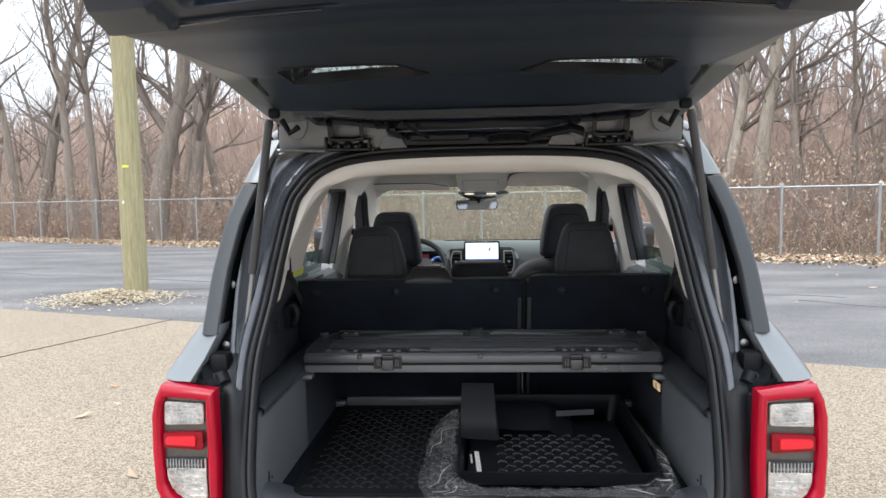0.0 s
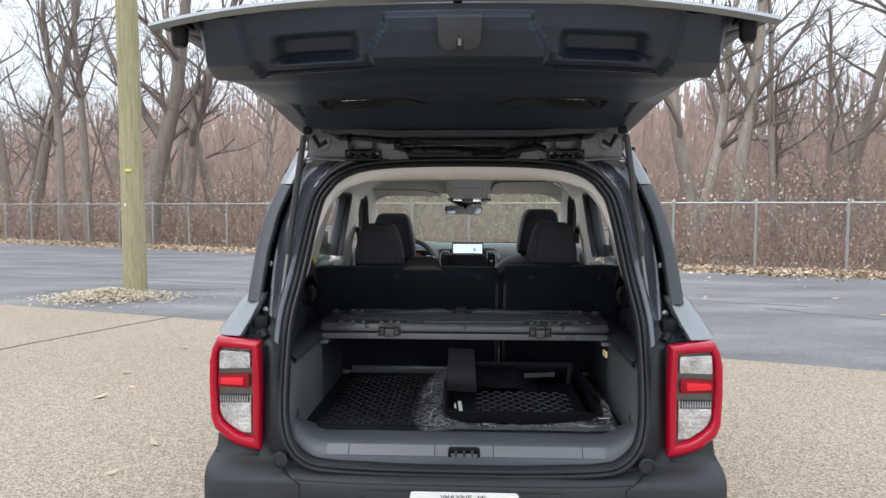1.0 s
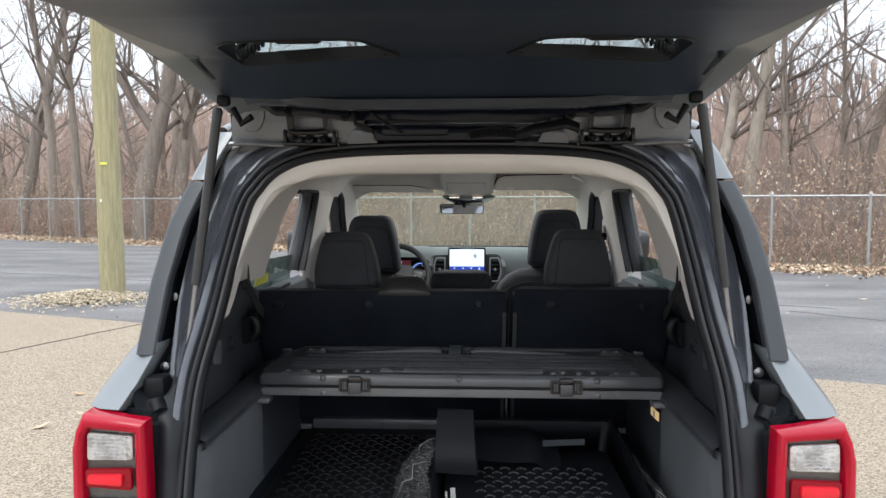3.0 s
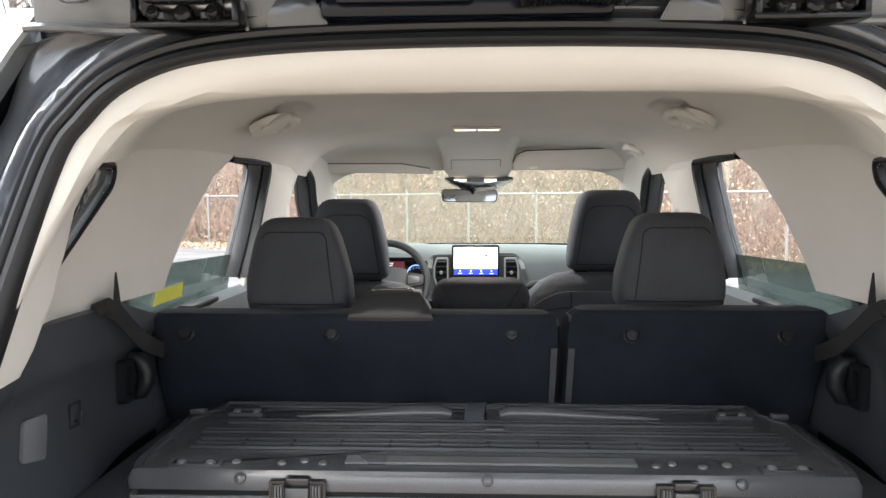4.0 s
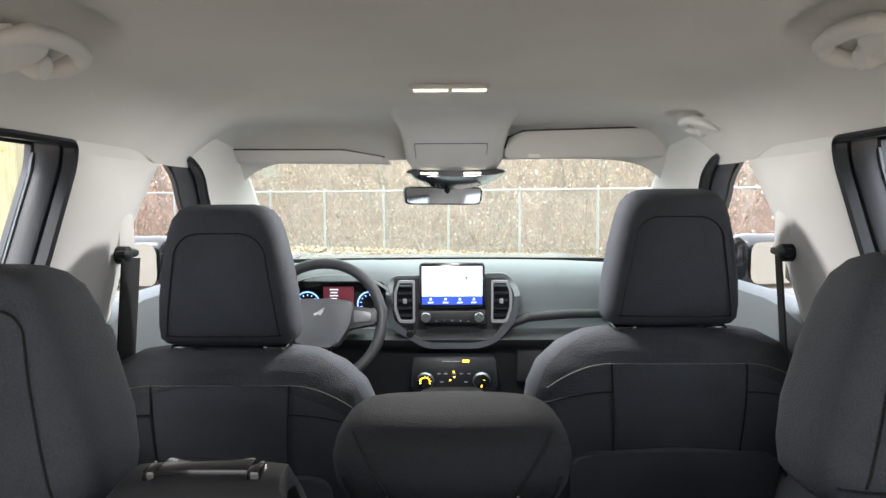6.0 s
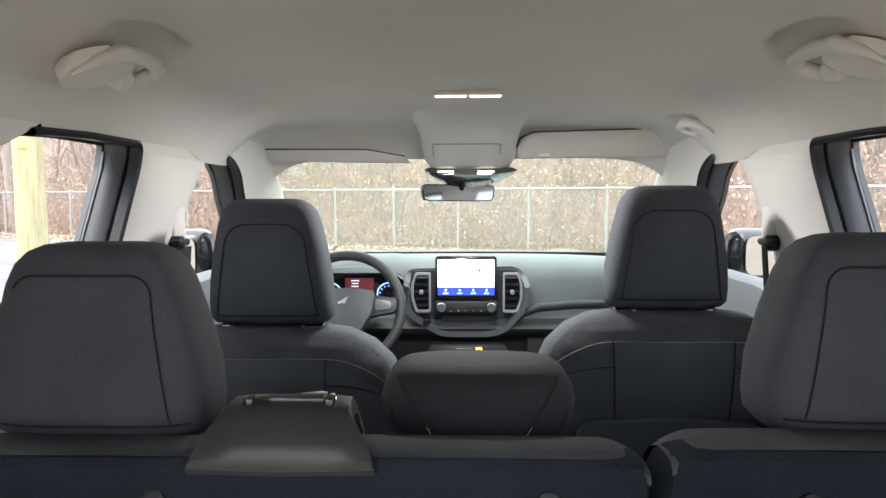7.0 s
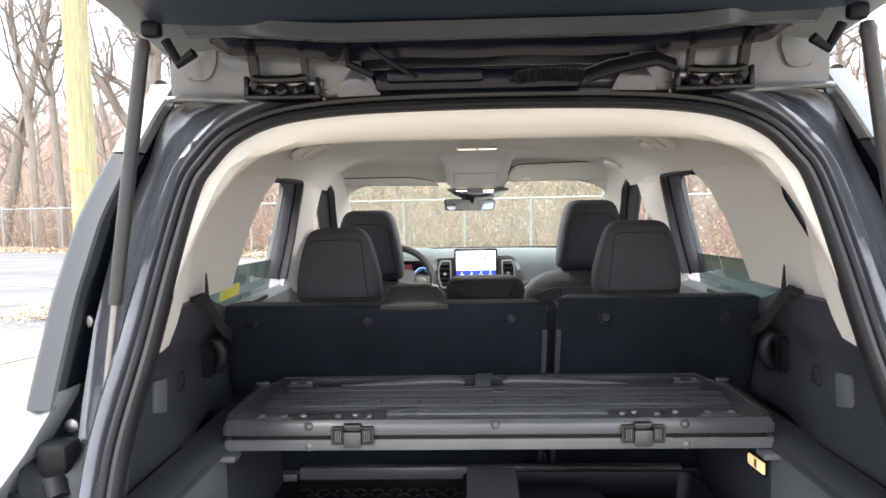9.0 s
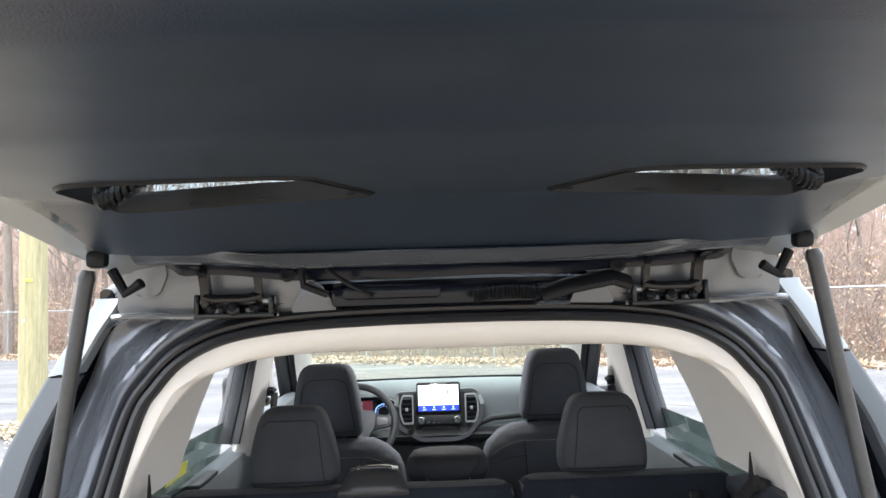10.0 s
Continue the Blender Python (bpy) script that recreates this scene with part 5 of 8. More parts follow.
def body_sides():
    qr = rounded(QUARTER, 0.025)
    for s in (-1, 1):
        def trim(y, z):
            x0, yc, y0 = lerp(XA, z) - 0.002, lerp(CREASE, z), open_y(z)
            xc = max(x0 + 0.012, 0.530)
            if y < yc:
                x = x0 + (xc - x0) * (y - y0) / (yc - y0)
            else:
                x = xc + (wall_x(z) - xc) * (1 - (1 - min(1, (y - yc) / 0.22)) ** 2.2)
            return Vector((s * x, y, z))
        low = [(-0.16, 1.205), (-0.10, 1.214), (0.035, 1.220), (0.05, 1.244), (0.62, 1.244)]
        bm = bmesh.new()

        def spot(a, t):
            yf = lerp([(1.185, 0.49), (1.287, 0.55), (1.39, 0.64), (1.475, 0.74), (1.522, 0.845), (1.6, 0.98)], 1.246 * (1 - t) + 1.585 * t)
            y = open_y(1.22 + 0.365 * t) * (1 - a) + yf * a
            return y, lerp(low, y) * (1 - t) + 1.585 * t

        sheet(bm, steps(0, 1, 130), steps(0, 1, 72), lambda a, t: trim(*spot(a, t)), lambda a, t: not inside(qr, *spot(a, t)))
        part("pillar_trim", bm, BEIGE, car, "beige plastic rear pillar trim")
        at = lambda o, d: [trim(y, z) + Vector((s * d, 0, 0)) for y, z in inset(qr, o)]
        bm = bmesh.new()
        skin(bm, [at(-0.009, 0.003), at(-0.0085, -0.003), at(-0.003, -0.005), at(0.0015, -0.001), at(0.002, 0.010)], True, False)
        part("quarter_window_gasket", bm, RUBBER, car, "black quarter window gasket")
        bm = bmesh.new()
        mid = sum(at(0.006, 0.008), Vector()) / len(qr)
        rim = at(0.006, 0.008)
        skin(bm, [[mid + (p - mid) * k for p in rim] for k in (1.0, 0.66, 0.33, 0.02)], True, False)
        g = part("quarter_window", bm, PRIVACY, car, "dark tinted quarter window")
        g.visible_shadow = False
        # cab side: pillars, seals and door frames
        pl = lambda d: (lambda u, v: Vector((s * (wall_x(v) + d), u, v)))
        bm = bmesh.new()
        edge = [trim(*spot(1, t)) for t in steps(0, 1, 30)]
        skin(bm, [edge, [p + Vector((s * 0.004, 0.008, 0)) for p in edge], [p + Vector((s * 0.06, 0.012, 0)) for p in edge]], False)
        part("rear_pillar", bm, BEIGE, car, "beige rear pillar edge")
        rw = [p for p in REAR_WIN if p[0] > 0.86 and p[1] > 1.19 or p[1] > 1.523]
        rw.sort(key=lambda p: (p[0] - 0.84) if p[1] > 1.52 else 0.33 + (1.53 - p[1]))
        fw = [p for p in FRONT_WIN if p[1] > 1.19]
        bm = bmesh.new()
        edge = [(0.835, 1.60)] + rw + [(1.02, 1.150), (1.29, 1.150)] + fw[0:] + [(2.03, 1.150), (2.62, 1.150), (2.02, 1.54), (1.96, 1.60)]
        vs = [bm.verts.new(pl(0)(u, v)) for u, v in edge]
        for tri in tessellate_polygon([[Vector((u, v, 0)) for u, v in edge]]):
            bm.faces.new([vs[i] for i in tri])
        part("cab_side", bm, BEIGE, car, "beige cab side trim")
        bm = bmesh.new()
        rows = []
        for z in steps(1.12, 1.508, 16):
            a = lerp([(1.12, 0.99), (1.19, 1.020), (1.33, 1.092), (1.485, 1.152), (1.51, 1.160)], z)
            b = lerp([(1.12, 1.25), (1.19, 1.29), (1.385, 1.368), (1.50, 1.455), (1.51, 1.47)], z)
            c = lerp([(1.12, 1.12), (1.30, 1.187), (1.40, 1.237), (1.51, 1.275)], z)
            h = 0.034 * ease((1.53 - z) / 0.10)
            rows.append([pl(d)(u, z) for u, d in ((a, 0.012), (a - 0.002, 0.0), (a + 0.006, -0.006), ((a * 2 + c) / 3, -0.006 - h * 0.55), (c - 0.022, -h * 0.93), (c, -h), (c + 0.022, -h * 0.86), ((b * 2 + c) / 3, -0.004 - h * 0.36), (b - 0.006, -0.006), (b + 0.002, 0.0), (b, 0.012))])
        skin(bm, rows, False)
        bp = part("centre_pillar", bm, BEIGE, car, "beige centre pillar trim")
        for nm, win in (("rear", REAR_WIN), ("front", FRONT_WIN)):
            keep = [i for i, (u, v) in enumerate(win) if (u > 1.0 and v > 1.2 or v > 1.516 and u > 0.845 if nm == "rear" else u > 1.53)]
            ring = lambda o, d: [pl(d)(u, v + 0.16 * max(0, d) * ease((v - 1.48) / 0.04)) for u, v in (inset(win, o)[i] for i in keep)]
            bm = bmesh.new()
            skin(bm, [ring(-0.004, 0.002), ring(-0.004, -0.005), ring(0.001, -0.008), ring(0.007, -0.004), ring(0.008, 0.012), ring(0.003, 0.015), ring(-0.003, 0.016), ring(-0.003, 0.024)], False)
            part(nm + "_door_seal", bm, PLASTIC, car, "black rubber door seal")
            bm = bmesh.new()
            skin(bm, [ring(-0.006, 0.020), ring(0.003, 0.022), ring(0.006, 0.026), ring(0.009, 0.060), ring(0.014, 0.062), ring(0.014, 0.072), ring(-0.03, 0.080)], False)
            part(nm + "_door_frame", bm, DOOR_FRAME, car, "satin black door window frame")
        bm = bmesh.new()
        band(bm, [pl(0.060)(u, v) for u, v in ((1.012, 1.19), (1.085, 1.33), (1.140, 1.475), (1.146, 1.51))], (0, 1, 0), 0.006, 0.004)
        part("window_channel", bm, DASH, car, "grey glass edge")
        bm = bmesh.new()
        prism(bm, [(0.47, 1.16), (1.05, 1.16), (1.062, 1.272), (0.55, 1.286)], lambda u, v, w: Vector((s * (wall_x(v) + 0.056 + w), u, v)), 0.004)
        g = part("rear_door_glass", bm, PRIVACY, car, "half-lowered dark privacy glass")
        g.visible_shadow = False
        # lower doors and cards
        bm = bmesh.new()
        rows = []
        for y in steps(0.64, 2.5, 24):
            rows.append([(s * x, y, z + (0.052 * ease((y - 1.15) / 0.25) if z > 1.1 else 0)) for x, z in ((0.68, 1.185), (0.65, 1.192), (0.622, 1.180), (0.612, 1.15), (0.622, 1.08), (0.635, 1.0), (0.58, 0.93), (0.575, 0.89), (0.64, 0.84), (0.65, 0.40))])
        skin(bm, rows, False)
        part("door_card", bm, DASH, car, "grey plastic door card")
        bm = bmesh.new()
        box(bm, (s * 0.635, 0.70, 1.190), (0.035, 0.15, 0.012), 0.004)
        part("door_pull_bezel", bm, DASH_DARK, car)
        bm = bmesh.new()
        rows = []
        for y in steps(0.25, 3.35, 40):
            bulge = 0.02 * math.exp(-((y - 0.6) / 0.5) ** 2) + 0.02 * math.exp(-((y - 3.2) / 0.5) ** 2)
            rows.append([(s * (x + bulge * (z < 1.1)), y, z) for x, z in ((0.71, 1.165), (0.735, 1.155), (0.77, 1.10), (0.80, 1.02), (0.815, 0.90), (0.815, 0.70), (0.80, 0.50), (0.76, 0.36))])
        skin(bm, rows, False)
        part("door_skin", bm, PAINT, car, "silver painted body side")
        bm = bmesh.new()
        prism(bm, [(0.30, 1.165), (0.47, 1.165), (0.83, 1.545), (0.30, 1.55)], lambda u, v, w: Vector((s * (wall_x(v) + 0.062 + w), u, v)), 0.012, 0.004)
        part("outer_pillar", bm, GLOSSY, car, "gloss black outer pillar")
        # seat belt
        bm = bmesh.new()
        band(bm, [(s * 0.578, 1.275, 1.330), (s * 0.588, 1.262, 1.15), (s * 0.60, 1.262, 0.70)], (0.25, 1, 0), 0.046, 0.003)
        belt = part("seat_belt", bm, mat("webbing", (0.02, 0.02, 0.021), 0.8, 0, 20, 0.2, 800, 0.5), car, "black seat belt")
        bm = bmesh.new()
        box(bm, (s * 0.586, 1.278, 1.337), (0.022, 0.06, 0.016), 0.008)
        lathe(bm, [(0.016, 0), (0.016, 0.02), (0.008, 0.024)], 14, pose(s * 0.600, 1.272, 1.335, 0, -s * 90))
        part("belt_guide", bm, PLASTIC, belt)
        bm = bmesh.new()
        box(bm, (s * 0.602, 1.300, 1.372), (0.018, 0.06, 0.075), 0.008)
        part("belt_adjuster", bm, BEIGE, belt)
        # windscreen pillar
        bm = bmesh.new()
        rings = []
        for t in steps(0, 1, 10):
            c = Vector((s * (0.645 + 0.068 * t), 2.00 + 0.66 * t, 1.570 - 0.385 * t))
            rings.append([c + Vector((s * a, b, 0)) for a, b in ((-0.020, -0.02), (-0.034, 0.02), (-0.028, 0.06), (0.0, 0.08), (0.04, 0.06), (0.045, 0.0), (0.01, -0.05))])
        skin(bm, rings)
        part("windscreen_pillar", bm, BEIGE, car, "beige windscreen pillar trim")
        # outside mirror
        bm = bmesh.new()
        box(bm, (s * 0.845, 1.90, 1.26), (0.19, 0.10, 0.15), 0.035, 3)
        box(bm, (s * 0.735, 1.93, 1.21), (0.10, 0.06, 0.04), 0.012)
        em = part("outside_mirror", bm, GLOSSY, car, "black outside mirror")
        bm = bmesh.new()
        prism(bm, rounded([(0.775, 1.205), (0.915, 1.205), (0.915, 1.315), (0.775, 1.315)], 0.03), lambda u, v, w: Vector((s * u, 1.846 - w + (u - 0.845) * 0.25, v)), 0.004)
        part("mirror_glass", bm, MIRROR_DIM, em)
        # wheels
        for y in (0.62, 3.28):
            bm = bmesh.new()
            lathe(bm, [(0.20, -0.10), (0.33, -0.105), (0.352, -0.08), (0.356, 0), (0.352, 0.08), (0.33, 0.105), (0.20, 0.10)], 40, pose(s * 0.70, y, 0.352, 0, 90))
            w = part("wheel", bm, TYRE, car, "black tyre")
            bm = bmesh.new()
            lathe(bm, [(0.215, -0.06), (0.225, 0.09 * s), (0.05, 0.06 * s), (0.002, 0.06 * s)], 30, pose(s * 0.70, y, 0.352, 0, 90))
            part("rim", bm, STEEL, w)


def roof():
    def top(x, y):
        a = abs(x) / 0.62
        base = lerp([(-0.02, 1.655), (0.1, 1.69), (0.5, 1.715), (1.4, 1.725), (1.8, 1.71), (2.05, 1.675), (2.2, 1.60)], y)
        return base - 0.085 * a ** 3.2
    bm = bmesh.new()
    sheet(bm, steps(-0.63, 0.63, 30), steps(0.035, 2.12, 40), lambda x, y: Vector((x, y, top(x, y))))
    part("roof_panel", bm, PAINT, car, "silver painted roof")
    for s in (-1, 1):
        bm = bmesh.new()
        rows = []
        for y in steps(0.085, 2.2, 20):
            z = top(0.62, max(0.05, min(y, 2.1)))
            rows.append([(s * 0.595, y, z + 0.01), (s * 0.625, y, z + 0.018), (s * 0.65, y, z - 0.01), (s * 0.655, y, z - 0.06), (s * 0.64, y, z - 0.09)])
        skin(bm, rows, False)
        part("roof_side", bm, PAINT, car, "silver painted roof side")
        bm = bmesh.new()
        tube(bm, [(s * 0.60, 0.10, 1.66), (s * 0.60, 0.18, 1.685), (s * 0.60, 1.3, 1.70), (s * 0.60, 1.9, 1.665), (s * 0.60, 1.98, 1.63)], 0.014, 10)
        part("roof_rack_rail", bm, GLOSSY, car)
    # bonnet and windscreen
    bm = bmesh.new()
    sheet(bm, steps(-0.78, 0.78, 30), steps(2.66, 4.0, 24), lambda x, y: Vector((x, y, 1.165 - 0.03 * (y - 2.66) - 0.12 * max(0, y - 3.6) ** 1.5 - 0.05 * abs(x / 0.78) ** 4 + 0.02 * ease((abs(x) - 0.45) / 0.1))))
    part("bonnet", bm, PAINT, car, "silver bonnet beyond the windscreen")
    bm = bmesh.new()
    sheet(bm, steps(-0.78, 0.78, 12), steps(0, 1, 10), lambda x, t: Vector((x, 3.99 + 0.05 * math.sin(t * 3.14) - 0.06 * abs(x / 0.78) ** 3, 1.0 - 0.62 * t)))
    for s in (-1, 1):
        sheet(bm, steps(3.3, 3.99, 6), steps(0, 1, 6), lambda y, t: Vector((s * (0.78 + 0.035 * math.sin(t * 2.6)), y, 1.10 - 0.06 * (y - 3.3) - 0.70 * t)))
    part("front_end", bm, BUMPER, car)
    bm = bmesh.new()
    sheet(bm, steps(-1, 1, 24), steps(0, 1, 14), lambda u, t: Vector((u * (0.64 + 0.07 * t), 2.125 + 0.62 * t - 0.09 * u * u * (1 - 0.3 * t), 1.580 - 0.39 * t - 0.02 * t * (1 - t))))
    g = part("windscreen", bm, SCREEN_GLASS, car, "slightly misted windscreen glass")
    g.visible_shadow = False
    bm = bmesh.new()
    band(bm, [(x, 2.72 - 0.07 * (x / 0.7) ** 2, 1.192) for x in steps(-0.70, 0.70, 20)], (0, 1, 0), 0.03, 0.014)
    part("windscreen_edge", bm, RUBBER, car, "black windscreen edge")
    # headliner
    def lin(u, y):
        a = abs(u)
        f, r = ease((y - 1.5) / 0.4), 1 - ease((y - 0.07) / 0.40)
        w = 0.603 + 0.052 * f - 0.106 * r
        base = lerp([(0.07, 1.553), (0.10, 1.556), (0.15, 1.570), (0.22, 1.595), (0.30, 1.622), (0.38, 1.643), (0.48, 1.658), (0.60, 1.666), (0.8, 1.671), (1.35, 1.669), (1.385, 1.665), (1.43, 1.651), (1.47, 1.646), (1.52, 1.645), (1.9, 1.643), (2.0, 1.636), (2.05, 1.615), (2.10, 1.575), (2.14, 1.548)], y)
        mid, rear, front = 0.14 * (0.75 * a ** 5 + 0.25 * a ** 16), 0.085 * (0.5 * a ** 5 + 0.5 * a ** 14), 0.13 * a ** 10
        dip = (mid * (1 - f) + front * f) * (1 - r) + rear * r
        x = u * w
        lift = 0.0
        for cx, cy, hx, hy, d in ((-0.455, 0.885, 0.040, 0.105, 0.016), (0.455, 0.900, 0.040, 0.105, 0.016), (0.502, 1.545, 0.034, 0.085, 0.014)):
            lift += d * ease(1.6 * (1 - ((x - cx) / hx) ** 2 - ((y - cy) / hy) ** 2))
        return Vector((x + math.copysign(lift * 0.5, x), y - 0.09 * (x / 0.64) ** 2 * ease((y - 1.6) / 0.5), base - dip + lift))
    bm = bmesh.new()
    sheet(bm, steps(-1, 1, 130), sorted(set(steps(0.07, 0.5, 26) + steps(0.5, 1.95, 86) + steps(1.95, 2.14, 14))), lin)
    low = [lin(u, 0.07) for u in steps(-1, 1, 130)]
    rows = []
    for k, (o, dy) in enumerate(((0.004, 0.016), (-0.006, 0.010), (-0.016, 0.014), (-0.028, 0.024), (-0.037, 0.033))):
        line = aperture(0.0)[-36:] + aperture(0.0)[:37]
        pts = []
        for u in steps(-1, 1, 130):
            i = (u + 1) / 2 * (len(line) - 1)
            j = min(len(line) - 2, int(i))
            p = line[j] + (line[j + 1] - line[j]) * (i - j)
            q = low[len(pts)]
            t = (0.0, 0.12, 0.32, 0.58, 0.84)[k]
            pts.append(p + (q - p) * t + Vector((0, -0.016 * math.sin(t * 3.14), 0.0)))
        rows.append(pts)
    skin(bm, rows + [low], False)
    tagged(part("ceiling", bm, LINER), "beige cloth car headliner", "headliner", kind="structure")


def roof_lining():
    """The shell above the headliner and behind the side trim."""
    bm = bmesh.new()
    sheet(bm, steps(-0.64, 0.64, 20), steps(0.14, 2.05, 30), lambda x, y: Vector((x, y, lerp([(0.03, 1.625), (0.3, 1.685), (1.4, 1.69), (2.05, 1.645)], y) - 0.16 * (abs(x) / 0.66) ** 8)))
    part("roof_lining", bm, BEIGE, car)


def floor_and_cargo():
    bm = bmesh.new()
    sheet(bm, steps(-0.66, 0.66, 20), steps(-0.12, 0.70, 12), lambda x, y: Vector((x, y, 0.700)))
    sheet(bm, steps(-0.70, 0.70, 14), steps(0.70, 2.75, 20), lambda x, y: Vector((x, y, 0.42 + 0.03 * noise.noise((x * 3, y * 3, 0)))))
    sheet(bm, steps(-0.70, 0.70, 4), steps(0.42, 0.70, 4), lambda x, z: Vector((x, 0.70, z)))
    tagged(part("floor", bm, CARPET), "black carpeted car floor", "floor", kind="structure")
    bm = bmesh.new()
    sheet(bm, steps(-0.78, 0.78, 6), steps(-0.28, 3.98, 12), lambda x, y: Vector((x, y, 0.34)))
    part("underbody", bm, RUBBER, car)
    for s in (-1, 1):
        bm = bmesh.new()
        upper = lambda y, z: Vector((s * ((lerp(XA, z) - 0.002) + (0.643 + 0.032 * ease((y - 0.22) / 0.24) - lerp(XA, z)) * ease((y - open_y(z)) / 0.17) - 0.026 * ease((z - 1.135) / 0.04) * ease((y - open_y(z) - 0.05) / 0.14)), y, z))
        side = lambda a, t: upper(open_y(0.955 + 0.285 * t) * (1 - a) + 0.62 * a, 0.955 + (lerp([(-0.16, 1.205), (-0.10, 1.214), (0.035, 1.220), (0.05, 1.244), (0.36, 1.244), (0.50, 1.200), (0.62, 1.170)], open_y(0.955 + 0.285 * t) * (1 - a) + 0.62 * a) - 0.953) * t)
        sheet(bm, steps(0, 1, 40), steps(0, 1, 14), side)
        sheet(bm, steps(0, 1, 40), [0, 1], lambda a, k: side(a, 1) + Vector((s * 0.055 * k, 0, 0.003 * k)))
        part("cargo_side_upper", bm, TRIM_BLACK, car, "black upper cargo side trim")
        bm = bmesh.new()
        lowr = lambda y, z: Vector((s * ((lerp(XA, z) - 0.002) + (0.552 - (lerp(XA, z) - 0.002)) * ease((y - open_y(z)) / 0.1)), y, z))
        sheet(bm, steps(0, 1, 30), steps(0, 1, 12), lambda a, t: lowr(open_y(0.705 + 0.25 * t) * (1 - a) + 0.22 * a, 0.705 + 0.25 * t))
        part("cargo_side_lower", bm, TRIM_GREY, car, "grey lower cargo side trim")
        bm = bmesh.new()
        skin(bm, [[(s * x, y, z) for x, z in ((0.552, 0.703), (0.560, 0.86), (0.566, 0.94), (0.58, 0.957), (0.64, 0.96))] for y in steps(0.20, 0.64, 10)], False)
        part("cargo_side_front", bm, TRIM_BLACK, car)
        bm = bmesh.new()
        prof = [(0.628, 0.962), (0.556, 0.966), (0.545, 0.960), (0.545, 0.945), (0.556, 0.938)]
        rows = []
        for y in steps(-0.195, 0.30, 20):
            drop = 0.0
            rows.append([(s * x, y, z + drop) for x, z in prof])
        skin(bm, rows, False)
        part("cargo_ledge", bm, TRIM_BLACK, car, "black ledge that carries the shelf")
        bm = bmesh.new()
        box(bm, (s * 0.545, 0.20, 0.938), (0.05, 0.04, 0.014), 0.004)
        part("shelf_bracket", bm, SHELF_EDGE, car)
        bm = bmesh.new()
        frame_ring(bm, rounded([(0.392, 1.050), (0.432, 1.050), (0.432, 1.130), (0.392, 1.130)], 0.010), rounded([(0.402, 1.062), (0.422, 1.062), (0.422, 1.118), (0.402, 1.118)], 0.006), lambda u, v, w: Vector((s * (0.664 - w), u, v)), 0.014)
        tube(bm, [(s * 0.668, 0.446, 1.128), (s * 0.650, 0.452, 1.122), (s * 0.640, 0.456, 1.100), (s * 0.640, 0.456, 1.078), (s * 0.650, 0.452, 1.058), (s * 0.668, 0.446, 1.052)], [0.010, 0.016, 0.018, 0.018, 0.016, 0.010], 12)
        part("seat_latch_bezel", bm, PLASTIC, car, "black seat-release bezel")
        bm = bmesh.new()
        tube(bm, [(s * 0.644, 0.225, 1.078), (s * 0.632, 0.225, 1.076), (s * 0.630, 0.225, 1.096)], 0.003, 8)
        frame_ring(bm, rounded([(0.208, 1.068), (0.242, 1.068), (0.242, 1.108), (0.208, 1.108)], 0.005), rounded([(0.213, 1.073), (0.237, 1.073), (0.237, 1.103), (0.213, 1.103)], 0.004), lambda u, v, w: Vector((s * (0.644 - w), u, v)), 0.003)
        part("bag_hook", bm, BUMPER, car)
        bm = bmesh.new()
        prism(bm, rounded([(0.090, 1.062), (0.140, 1.050), (0.148, 1.114), (0.098, 1.120)], 0.006), lambda u, v, w: Vector((s * (0.640 - w), u, v)), 0.006, 0.002)
        part("cover_flap", bm, TRIM_GREY, car)
        # strap that holds the belt at the pillar
        bm = bmesh.new()
        prism(bm, [(0.300, 1.248), (0.320, 1.248), (0.316, 1.272), (0.310, 1.302), (0.304, 1.272)], lambda u, v, w: Vector((s * (0.612 + w), u, v)), 0.003)
        band(bm, [(s * 0.612, 0.274, 1.250), (s * 0.610, 0.300, 1.238), (s * 0.612, 0.350, 1.200), (s * 0.622, 0.42, 1.160), (s * 0.640, 0.53, 1.12)], (0.05, 0.5, 0.85), 0.030, 0.003)
        tube(bm, [(s * 0.602, 0.268, 1.254), (s * 0.626, 0.268, 1.244)], 0.012, 12)
        part("side_strap", bm, mat("strap_web", (0.022, 0.022, 0.024), 0.8, 0, 20, 0.2, 800, 0.5), car, "black strap on the pillar")
        bm = bmesh.new()
        box(bm, (s * 0.54, 0.655, 0.712), (0.05, 0.04, 0.02), 0.004)
        part("tie_down", bm, SHELF_EDGE, car)
        bm = bmesh.new()
        lathe(bm, [(0.003, 0), (0.004, 0.003)], 8, pose(s * 0.551, -0.14, 0.76, 0, -s * 90))
        box(bm, (s * 0.551, -0.16, 0.765), (0.004, 0.008, 0.035), 0.001)
        part("trim_clip", bm, INK, car)
    bm = bmesh.new()
    box(bm, (0, 0.650, 0.724), (1.02, 0.03, 0.034), 0.006)
    part("seat_crossbar", bm, SHELF_EDGE, car, "grey bar at the foot of the rear seat")
    bm = bmesh.new()
    lp = lambda u, v, w: Vector((0.5635 - w, u, v))
    prism(bm, rounded([(0.256, 0.864), (0.348, 0.860), (0.348, 0.893), (0.256, 0.899)], 0.005), lp, 0.005, 0.0015)
    c = part("cargo_lamp", bm, PLASTIC, car, "rectangular cargo lamp, lit warm")
    part("lamp_lens", prism(bmesh.new(), rounded([(0.262, 0.869), (0.342, 0.865), (0.342, 0.888), (0.262, 0.894)], 0.004), lp, 0.0075, 0.0015), CARGO_ON, c)
